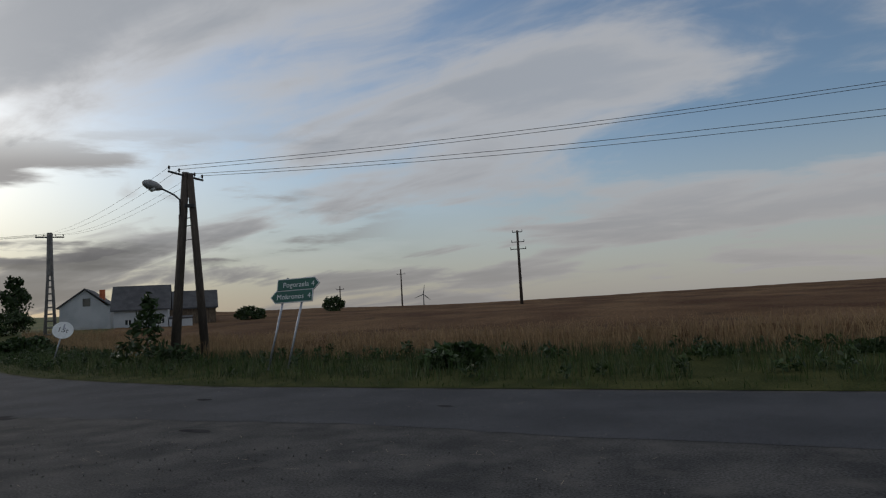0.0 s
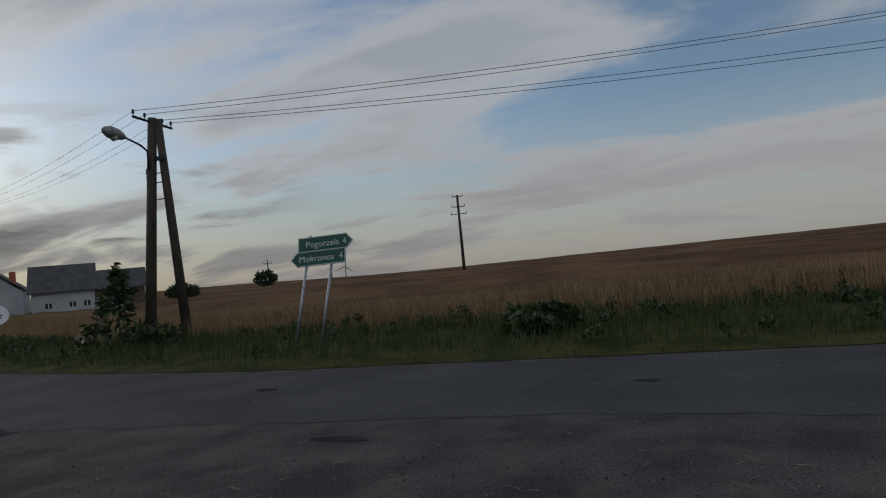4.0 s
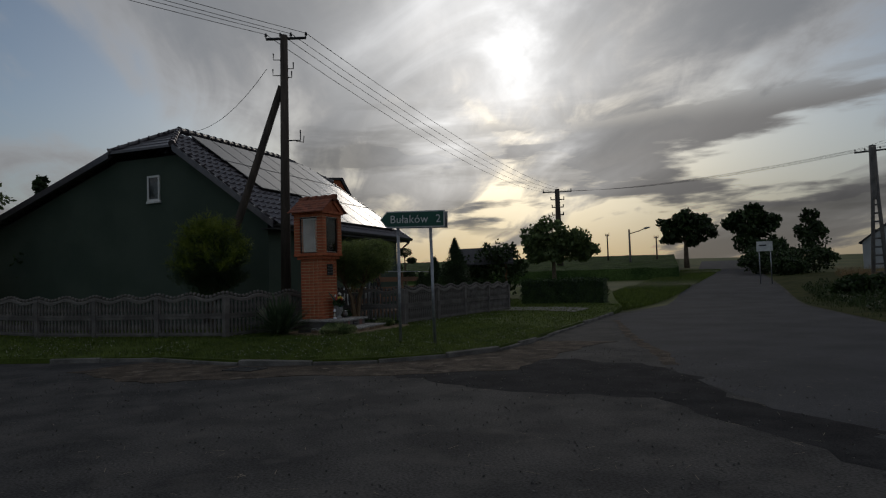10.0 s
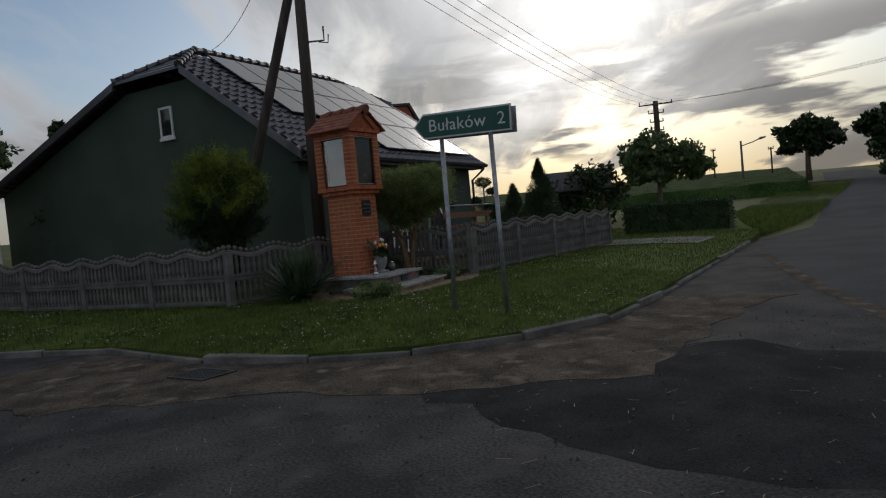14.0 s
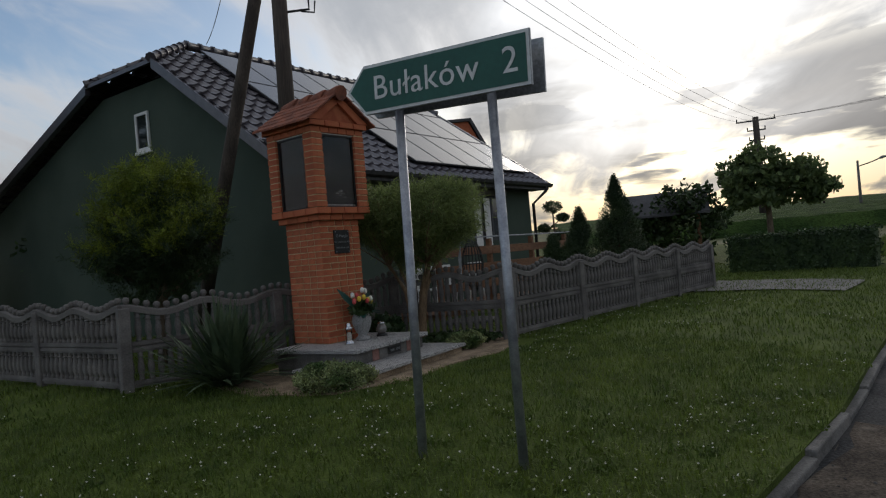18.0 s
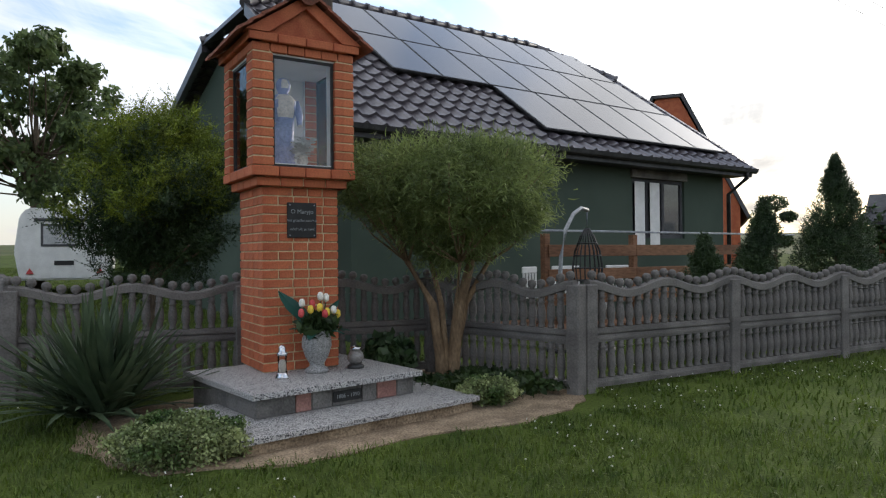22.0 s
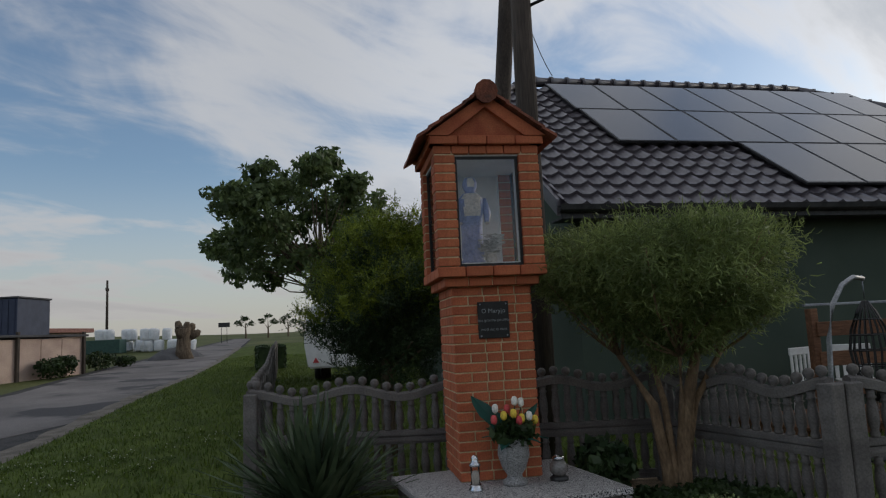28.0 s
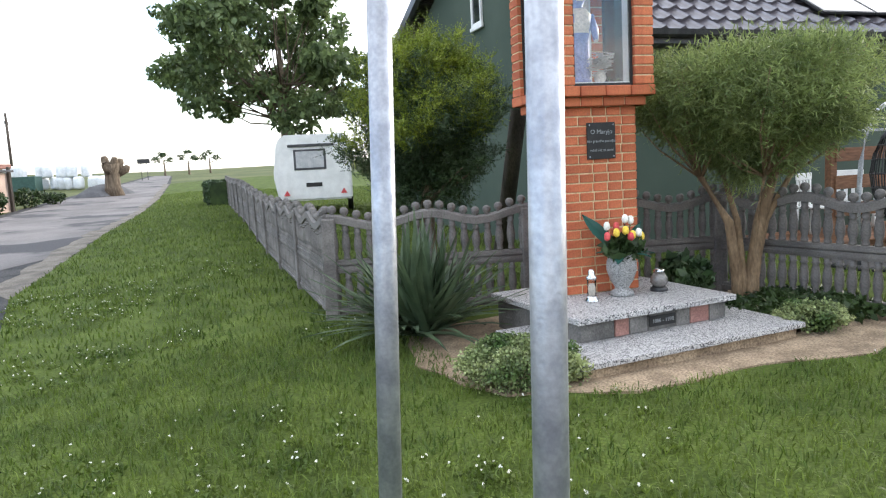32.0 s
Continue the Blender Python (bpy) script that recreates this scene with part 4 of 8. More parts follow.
def face_course(half, z, shift, owner, skip=None, mat_smooth=False):
    """One course of header bricks round a square shaft, as four faces of bricks 0.12 long and 0.05 deep."""
    step = 0.13
    for side in range(4):
        rot = side * 90
        xs = []
        x = -half
        first = step if shift else step / 2 + 0.065
        lens = [0.24 if shift else 0.12]
        x0 = -half
        cuts = [x0]
        while x0 < half - 0.01:
            x0 += 0.25 if (len(cuts) == 1 and shift) else step
            cuts.append(min(x0, half))
            if half - x0 < 0.05:
                cuts[-1] = half
                break
        for a, b in zip(cuts, cuts[1:]):
            if b - a < 0.03:
                continue
            if skip and skip(side, a, b, z):
                continue
            m = pose(0, 0, 0, 0, 0, rot) @ pose((a + b) / 2, -half + 0.028 + random.uniform(-0.002, 0.002), z, 0, 0, random.uniform(-0.4, 0.4))
            part("brick", brick(b - a - 0.011, 0.06), M_BRICK, owner, m=m)


def build_shrine_body():
    h = 0.325
    core = part("shaft", soft_box(-h + 0.006, h - 0.006, -h + 0.006, h - 0.006, S0, S0 + 1.53, 0.003), M_MORTAR, shrine, "pale yellowish mortar between the bricks")
    for i in range(20):
        face_course(h, S0 + 0.006 + i * 0.075, i % 2, core)
    z = S0 + 1.5
    for k, (e, hh) in enumerate(((0.06, 0.07), (0.115, 0.078))):
        for side in range(4):
            n = 4
            w = 2 * (h + e) / n
            for i in range(n):
                m = pose(0, 0, 0, 0, 0, side * 90) @ pose(-(h + e) + (i + 0.5) * w, -(h + e) + 0.06, z, 0, 0, 0)
                part("cornice_brick", soft_box(-w / 2 + 0.003, w / 2 - 0.003, -0.06, 0.06, 0, hh, 0.006), M_BRICK_SMOOTH, shrine, m=m)
        z += hh + 0.004
    part("cornice_bed", soft_box(-h - 0.05, h + 0.05, -h - 0.05, h + 0.05, S0 + 1.505, z - 0.004, 0.003), M_MORTAR, shrine)
    return z


Z_NICHE = build_shrine_body()


def build_niche():
    H = 0.43
    z0 = Z_NICHE
    courses = 12
    op = 0.262
    pier = H - op
    for sx in (-1, 1):
        for sy in (-1, 1):
            cx, cy = sx * (H - pier / 2), sy * (H - pier / 2)
            core = part("pier", soft_box(cx - pier / 2 + 0.006, cx + pier / 2 - 0.006, cy - pier / 2 + 0.006, cy + pier / 2 - 0.006, z0, z0 + courses * 0.075 + 0.02, 0.003), M_MORTAR, shrine)
            for i in range(courses):
                e = 0.0 if i % 2 else 0.004
                part("brick", brick(pier - 0.001 + e, pier - 0.001 + e), M_BRICK, core, m=pose(cx, cy, z0 + 0.004 + i * 0.075, 0, 0, random.uniform(-0.5, 0.5)))
    zt = z0 + courses * 0.075
    for side in range(4):
        for i in range(6):
            w = 2 * H / 6
            m = pose(0, 0, 0, 0, 0, side * 90) @ pose(-H + (i + 0.5) * w, -H + 0.06, zt + 0.004, 0, 0, 0)
            part("lintel_brick", soft_box(-w / 2 + 0.003, w / 2 - 0.003, -0.06, 0.06, 0, 0.068, 0.005), M_BRICK_SMOOTH, shrine, m=m)
    # white lining on the inner faces of the piers
    for sx in (-1, 1):
        for sy in (-1, 1):
            bm = bmesh.new()
            y0, y1 = sorted((sy * (op + 0.001), sy * (H - 0.07)))
            x0, x1 = sorted((sx * (op - 0.008), sx * (op - 0.002)))
            box(bm, x0, x1, y0, y1, z0 + 0.03, zt)
            part("niche_lining", bm, M_WHITE, shrine, "white plastered inner face")
    # back wall
    bm = bmesh.new()
    box(bm, -op, op, H - 0.12, H - 0.02, z0, zt)
    part("niche_back", bm, M_WHITE, shrine, "white niche back wall")
    bm = bmesh.new()
    box(bm, -H + 0.03, H - 0.03, -H + 0.03, H - 0.03, zt - 0.01, zt + 0.03)
    part("niche_ceiling", bm, M_WHITE, shrine)
    bm = bmesh.new()
    box(bm, -op, op, -H + 0.05, H - 0.12, z0 - 0.004, z0 + 0.03)
    part("niche_floor", bm, M_WHITE, shrine)
    for rot in (0, 90, 270):
        mr = pose(0, 0, 0, 0, 0, rot)
        bm = bmesh.new()
        y = -H + 0.035
        for a in ((-op, -op + 0.02, z0, zt), (op - 0.02, op, z0, zt), (-op + 0.02, op - 0.02, z0, z0 + 0.02), (-op + 0.02, op - 0.02, zt - 0.03, zt)):
            box(bm, a[0], a[1], y, y + 0.025, a[2], a[3])
        f = part("niche_frame", bm, M_BLACK, shrine, "black metal glazing frame", m=mr)
        bm = bmesh.new()
        box(bm, -op + 0.02, op - 0.02, y + 0.012, y + 0.017, z0 + 0.02, zt - 0.02)
        p = part("pane", bm, M_GLASS_CLEAR, f, "clear niche glass")
        p.visible_shadow = False
    return zt + 0.075


M_GLASS_CLEAR = bpy.data.materials.new("clear_glass")
M_GLASS_CLEAR.use_nodes = True
gt = M_GLASS_CLEAR.node_tree
gt.nodes.clear()
g_tr, g_gl, g_mx, g_out, g_fr = (gt.nodes.new(k) for k in ("ShaderNodeBsdfTransparent", "ShaderNodeBsdfGlossy", "ShaderNodeMixShader", "ShaderNodeOutputMaterial", "ShaderNodeFresnel"))
g_gl.inputs["Roughness"].default_value = 0.02
gt.links.new(g_fr.outputs[0], g_mx.inputs[0])
gt.links.new(g_tr.outputs[0], g_mx.inputs[1])
gt.links.new(g_gl.outputs[0], g_mx.inputs[2])
gt.links.new(g_mx.outputs[0], g_out.inputs[0])
Z_GABLE = build_niche()


def build_shrine_roof():
    H = 0.47
    z = Z_GABLE
    for side in range(4):
        for i in range(4):
            w = 2 * H / 4
            m = pose(0, 0, 0, 0, 0, side * 90) @ pose(-H + (i + 0.5) * w, -H + 0.06, z, 0, 0, 0)
            part("gable_base_brick", soft_box(-w / 2 + 0.003, w / 2 - 0.003, -0.06, 0.06, 0, 0.068, 0.006), M_BRICK_SMOOTH, shrine, m=m)
    z += 0.07
    rise = 0.31
    for y0, y1 in ((-H + 0.035, -H + 0.16), (H - 0.16, H - 0.035)):
        bm = bmesh.new()
        prism(bm, [(-H + 0.1, z), (H - 0.1, z), (0, z + rise - 0.05)], y0, y1)
        part("gable_infill", bm, M_BRICK, shrine)
    # raking brick bands on the front gable
    for s in (-1, 1):
        bm = bmesh.new()
        prism(bm, [(s * (H + 0.02), z), (s * (H - 0.16), z), (0, z + rise - 0.075), (0, z + rise + 0.03)], -H - 0.005, -H + 0.12)
        part("raking_band", bm, M_BRICK_SMOOTH, shrine, "projecting raking brick band")
        bm = bmesh.new()
        prism(bm, [(s * (H + 0.02), z), (s * (H - 0.16), z), (0, z + rise - 0.075), (0, z + rise + 0.03)], H - 0.12, H + 0.005)
        part("raking_band", bm, M_BRICK_SMOOTH, shrine)
        # roof slope: rows of small tiles
        for k in range(6):
            t0, t1 = k / 6, (k + 1.25) / 6
            x0, z0 = s * (H + 0.10) * (1 - t0), z - 0.055 + (rise + 0.10) * t0
            x1, z1 = s * (H + 0.10) * (1 - t1), z - 0.055 + (rise + 0.10) * t1
            for c in range(6):
                ya = -H - 0.06 + c * (2 * H + 0.11) / 6
                e = random.uniform(-0.004, 0.006)
                bm = bmesh.new()
                prism(bm, [(x0, z0 + 0.045 + e), (x0, z0 + 0.02 + e), (x1, z1 + 0.01), (x1, z1 + 0.03)], ya + 0.002, ya + (2 * H + 0.11) / 6 - 0.002)
                part("roof_tile", bm, M_ROOF_RED, shrine)
    n = 4
    for i in range(n):
        bm = bmesh.new()
        y0 = -H - 0.08 + i * (2 * H + 0.13) / n
        tube(bm, [(0, y0, z + rise + 0.03), (0, y0 + 0.04, z + rise + 0.04), (0, y0 + (2 * H + 0.16) / n, z + rise + 0.02)], [0.095, 0.09, 0.075], 10)
        part("ridge_tile", bm, M_ROOF_RED, shrine)


M_ROOF_RED = material("old_red_clay", (0.20, 0.075, 0.05), (0.32, 0.11, 0.065), scale=7, fine_scale=60, fine_amt=0.25, bump=0.4, rough=0.85, rand=0.1, spots=((0.06, 0.05, 0.045), 9, 0.58, 0.75))
build_shrine_roof()


def build_steps():
    root = thing("shrine_step", SHRINE @ pose(0, 0, 0, 0, 0, 8), "two-tier step of speckled grey granite slabs under the shrine", "step")
    # upper slab, stone riser, lower slab, concrete footing
    part("upper_slab", soft_box(-0.80, 0.66, -1.03, 0.25, S0 - 0.045, S0, 0.006, 2), M_GRANITE, root)
    part("riser_core", soft_box(-0.75, 0.61, -0.96, 0.22, 0.18, S0 - 0.046, 0.005), M_KERB, root)
    part("lower_slab", soft_box(-1.05, 0.93, -1.42, -0.28, 0.305, 0.345, 0.006, 2), M_GRANITE, root)
    part("footing", soft_box(-1.01, 0.89, -1.38, -0.26, 0.0, 0.304, 0.01), M_SAND, root)
    x = -0.75
    for i, w in enumerate((0.30, 0.13, 0.17, 0.26, 0.14, 0.19, 0.17)):
        mat = M_BRICK_RED if i in (1, 5) else M_KERB
        part("riser_stone", soft_box(x + 0.004, x + w - 0.004, -0.973, -0.94, 0.347, S0 - 0.05, 0.004), mat, root, "dull red stone" if i in (1, 5) else "")
        x += w
    t = part("date_plate", soft_box(-0.145, 0.10, -0.985, -0.974, 0.375, 0.455, 0.003), M_BLACK, root, "small dark plate with raised pale characters")
    part("lettering", text_mesh("1886 - 1990", 0.042, M_SIGN_BACK), M_SIGN_BACK, t, m=pose(-0.022, -0.986, 0.415, 90, 0, 0))


M_BRICK_RED = material("red_stone", (0.24, 0.12, 0.10), (0.32, 0.17, 0.14), scale=9, fine_scale=70, bump=0.2, rough=0.85)
build_steps()

# ---- things on and in the shrine ----
def shrine_point(x, y):
    return SHRINE @ Vector((x, y, 0))


def statue():
    """A plain robed statue, one mesh."""
    bm = bmesh.new()
    lathe(bm, [(0.085, 0), (0.09, 0.03), (0.075, 0.04), (0.085, 0.06), (0.078, 0.2), (0.082, 0.36), (0.095, 0.43), (0.10, 0.49), (0.06, 0.535), (0.035, 0.55), (0.052, 0.585), (0.056, 0.62), (0.04, 0.655), (0.012, 0.668)], 48)
    tube(bm, [(-0.085, -0.02, 0.49), (-0.115, -0.04, 0.38), (-0.10, -0.09, 0.30)], [0.032, 0.03, 0.018], 8)
    tube(bm, [(0.085, -0.02, 0.49), (0.115, -0.04, 0.38), (0.10, -0.09, 0.30)], [0.032, 0.03, 0.018], 8)
    ob = solid("statue", bm, M_ROBE, "small painted figure in pale blue and cream behind the niche glass", "statue", m=SHRINE @ pose(-0.105, -0.20, Z_NICHE + 0.03) @ Matrix.Diagonal((1.12, 0.95, 1.10, 1)))
    ob.data.materials.append(M_CREAM)
    for p in ob.data.polygons:
        c = p.center
        if c.y < -0.03 and abs(c.x) < 0.024 and 0.568 < c.z < 0.64 or c.y < -0.04 and abs(c.x) < 0.062 and 0.36 < c.z < 0.53 or c.z < 0.345 and abs(c.x) > 0.088:
            p.material_index = 1


M_ROBE = material("blue_glaze", (0.17, 0.21, 0.42), (0.26, 0.30, 0.52), scale=8, rough=0.4, bump=0.05)
M_CREAM = material("cream_glaze", (0.55, 0.50, 0.44), (0.66, 0.61, 0.55), scale=8, rough=0.45, bump=0.05)
statue()


def petals(bm, c, r, n, rng, up_=0.6):
    for k in range(n):
        a = rng.uniform(0, math.tau)
        d = Vector((math.cos(a), math.sin(a), up_)).normalized() * r
        s = Vector((-math.sin(a), math.cos(a), 0)) * r * 0.5
        p = Vector(c)
        q = [bm.verts.new(v) for v in (p, p + d * 0.5 + s, p + d, p + d * 0.5 - s)]
        bm.faces.new(q)


def niche_bouquet():
    rng = random.Random(5)
    root = thing("flower_bouquet", SHRINE @ pose(0.02, -0.31, Z_NICHE + 0.03), "white artificial flowers at the foot of the figure", "flowers")
    bm = bmesh.new()
    lathe(bm, [(0.03, 0), (0.05, 0.03), (0.04, 0.07), (0.05, 0.08)], 10)
    part("pot", bm, M_CREAM, root)
    bm = bmesh.new()
    for _ in range(110):
        petals(bm, (rng.gauss(0.01, 0.042), rng.gauss(-0.01, 0.03), 0.14 + rng.gauss(0, 0.04)), 0.032, 12, rng, rng.uniform(-0.4, 1.0))
    part("blossoms", bm, M_WHITE, root)


niche_bouquet()


def plaque():
    root = thing("plaque", SHRINE, "square dark stone plaque with pale engraved lines and four screws", "plaque")
    h = 0.33
    z0, z1 = 1.615, 1.905
    part("slab", soft_box(-0.125, 0.125, -h - 0.014, -h + 0.004, z0, z1, 0.003), M_BLACK, root)
    for k, (txt, s) in enumerate((("O Maryjo", 0.05), ("bez grzechu poczęta", 0.031), ("módl się za nami", 0.031))):
        part("lettering", text_mesh(txt, s, M_SIGN_BACK, 0.0008), M_SIGN_BACK, root, m=pose(0, -h - 0.0155, z1 - 0.075 - k * 0.072, 90, 0, 0))
    for x in (-0.105, 0.105):
        for z in (z0 + 0.02, z1 - 0.02):
            bm = bmesh.new()
            lathe(bm, [(0.007, 0), (0.007, 0.003), (0.004, 0.006)], 8)
            part("screw", bm, M_STEEL, root, m=pose(x, -h - 0.0145, z, 90, 0, 0))


plaque()


def vase_of_tulips():
    rng = random.Random(11)
    root = thing("flower_vase", SHRINE @ pose(0.05, -0.52, S0) @ Matrix.Diagonal((1.22, 1.22, 1.25, 1)), "speckled stone vase with red, yellow and white tulips", "vase")
    bm = bmesh.new()
    lathe(bm, [(0.075, 0), (0.075, 0.025), (0.05, 0.04), (0.045, 0.055), (0.075, 0.10), (0.098, 0.17), (0.095, 0.22), (0.082, 0.255), (0.09, 0.27), (0.08, 0.272), (0.07, 0.25)], 20)
    part("vase", bm, M_VASE, root)
    heads = [(-0.10, 0.0, 0.43, M_TULIP_W), (0.02, -0.02, 0.47, M_TULIP_W), (-0.02, 0.02, 0.42, M_TULIP_R), (-0.06, -0.05, 0.39, M_TULIP_Y), (0.0, -0.06, 0.40, M_TULIP_Y), (0.06, -0.02, 0.46, M_TULIP_W), (0.10, -0.05, 0.38, M_TULIP_W), (-0.12, -0.04, 0.37, M_TULIP_R), (0.15, 0.0, 0.35, M_TULIP_Y), (0.03, -0.07, 0.36, M_TULIP_R), (0.05, -0.06, 0.37, M_TULIP_Y)]
    for x, y, z, mat in heads:
        bm = bmesh.new()
        tube(bm, [(x * 0.2, y * 0.2, 0.25), (x * 0.6, y * 0.6, 0.33), (x, y, z)], 0.004, 5)
        st = part("stem", bm, L_DARK, root)
        bm = bmesh.new()
        lathe(bm, [(0.005, -0.010), (0.018, 0.0), (0.021, 0.015), (0.018, 0.036), (0.009, 0.046)], 9, (x, y, z))
        part("tulip", bm, mat, st)
    for a, l, w, t in ((150, 0.40, 0.075, 1.3), (35, 0.32, 0.05, 1.2), (200, 0.2, 0.03, 0.5), (300, 0.17, 0.03, 0.2), (330, 0.2, 0.03, 0.3), (250, 0.16, 0.035, 0.1), (90, 0.22, 0.03, 0.7), (20, 0.2, 0.035, 0.25)):
        bm = bmesh.new()
        d = Vector((math.cos(radians(a)), math.sin(radians(a)) * 0.5, t)).normalized()
        s = Vector((-d.y, d.x, 0)).normalized() if abs(d.z) < 0.99 else Vector((1, 0, 0))
        s = Vector((0.9, 0.3, 0)).normalized() if a in (150, 35) else s
        b = Vector((d.x * 0.03, d.y * 0.03, 0.26))
        rows = [(0, 0.15), (0.25, 0.7), (0.5, 1.0), (0.75, 0.7), (1.0, 0.05)]
        prev = None
        for k, ww in rows:
            c = b + d * l * k + Vector((0, 0, -0.06 * k * k))
            cur = [bm.verts.new(c - s * w * ww), bm.verts.new(c + Vector((0, 0.006, -0.006))), bm.verts.new(c + s * w * ww)]
            if prev:
                bm.faces.new((prev[0], prev[1], cur[1], cur[0]))
                bm.faces.new((prev[1], prev[2], cur[2], cur[1]))
            prev = cur
        part("leaf", bm, L_TEAL, root)
    cl = leaf_cloud("greenery", [((0, -0.02, 0.30), (0.13, 0.09, 0.075), 260)], L_DARK, 0.04, 4, 2.2)
    part("greenery", cl, L_DARK, root)


M_VASE = material("speckled_vase", (0.26, 0.26, 0.255), (0.36, 0.355, 0.35), scale=60, fine_scale=200, fine_amt=0.3, bump=0.05, rough=0.6, spots=((0.07, 0.07, 0.072), 190, 0.54, 0.58))
M_TULIP_W = material("tulip_white", (0.72, 0.70, 0.64), (0.80, 0.78, 0.72), rough=0.6, bump=0)
M_TULIP_R = material("tulip_red", (0.50, 0.05, 0.06), (0.62, 0.09, 0.09), rough=0.6, bump=0)
M_TULIP_Y = material("tulip_yellow", (0.70, 0.48, 0.05), (0.80, 0.58, 0.08), rough=0.6, bump=0)
L_TEAL = leaf_material("silk_leaf", (0.012, 0.075, 0.06), (0.02, 0.11, 0.085), trans=0.1)
vase_of_tulips()


def grave_lanterns():
    a = thing("grave_lantern", SHRINE @ pose(-0.27, -0.62, S0), "tall glass grave lantern with chrome cap and base", "lantern", "grave lanterns")
    bm = bmesh.new()
    lathe(bm, [(0.055, 0), (0.055, 0.012), (0.04, 0.03), (0.042, 0.045)], 16)
    part("base", bm, M_CHROME, a)
    bm = bmesh.new()
    lathe(bm, [(0.036, 0.045), (0.032, 0.09), (0.035, 0.16), (0.036, 0.175)], 16)
    p = part("glass", bm, M_GLASS_CLEAR, a)
    p.visible_shadow = False
    bm = bmesh.new()
    lathe(bm, [(0.028, 0.03), (0.026, 0.06), (0.03, 0.10), (0.018, 0.14)], 10)
    part("insert", bm, M_CREAM, a)
    bm = bmesh.new()
    lathe(bm, [(0.042, 0.175), (0.042, 0.19), (0.024, 0.205), (0.028, 0.225), (0.02, 0.245), (0.006, 0.255)], 16)
    part("cap", bm, M_CHROME, a)
    b = thing("grave_lantern", SHRINE @ pose(0.40, -0.50, S0), "squat smoky glass grave lantern with dark base", "lantern", "grave lanterns")
    bm = bmesh.new()
    lathe(bm, [(0.07, 0), (0.07, 0.02), (0.05, 0.035)], 16)
    part("base", bm, M_DARK_METAL, b)
    bm = bmesh.new()
    lathe(bm, [(0.045, 0.035), (0.07, 0.07), (0.068, 0.11), (0.04, 0.15)], 16)
    part("glass", bm, M_SMOKE, b)
    bm = bmesh.new()
    lathe(bm, [(0.045, 0.15), (0.05, 0.165), (0.02, 0.185)], 16)
    part("cap", bm, M_CHROME, b)


M_CHROME = material("chrome", (0.55, 0.55, 0.56), (0.65, 0.65, 0.66), rough=0.18, bump=0, metal=1.0)
M_SMOKE = material("smoky_glass", (0.16, 0.15, 0.14), (0.22, 0.20, 0.19), rough=0.1, bump=0, spec=0.7)
grave_lanterns()

# bare sandy strip round the steps
SAND = [tuple(shrine_point(x, y)[:2]) for x, y in ((-1.5, 0.3), (-1.75, -0.7), (-1.35, -1.55), (-0.6, -1.78), (0.4, -1.7), (1.2, -1.75), (2.1, -1.5), (2.6, -0.9), (2.3, -0.1), (1.9, 0.7), (0.6, 0.9))]
sheet("sand_bed", ragged(SAND, 0.07, 0.2, 9.0), M_SAND, lambda x, y: lawn_z(x, y) + 0.012 + 0.012 * noise.noise((x * 3, y * 3, 0)), 0.15, "bare sandy soil round the shrine steps", "soil", skirt=0.06)


# ---- road signs ----
def arrow_board(w, h, point_right, text, mat_text=None):
    """Green direction board with white rim: returns a list of (name, mesh, material, label)."""
    t = 0.45 * h
    s = 1 if point_right else -1

    def outline(inset):
        a, b = w / 2 - inset, h / 2 - inset
        k = t * (b / (h / 2))
        pts = [(-a * s, -b), ((a - k) * s, -b), ((a - inset * 0.3) * s, 0), ((a - k) * s, b), (-a * s, b)]
        return pts
    out = []
    bm = bmesh.new()
    prism(bm, outline(0), 0, 0.022)
    out.append(("board", bm, M_SIGN_BACK, "grey metal board back"))
    bm = bmesh.new()
    prism(bm, outline(0.003), -0.003, 0.0)
    out.append(("rim", bm, M_SIGN_WHITE, "white rim"))
    bm = bmesh.new()
    prism(bm, outline(0.022), -0.006, -0.0032)
    out.append(("face", bm, M_SIGN_GREEN, "green face"))
    return out


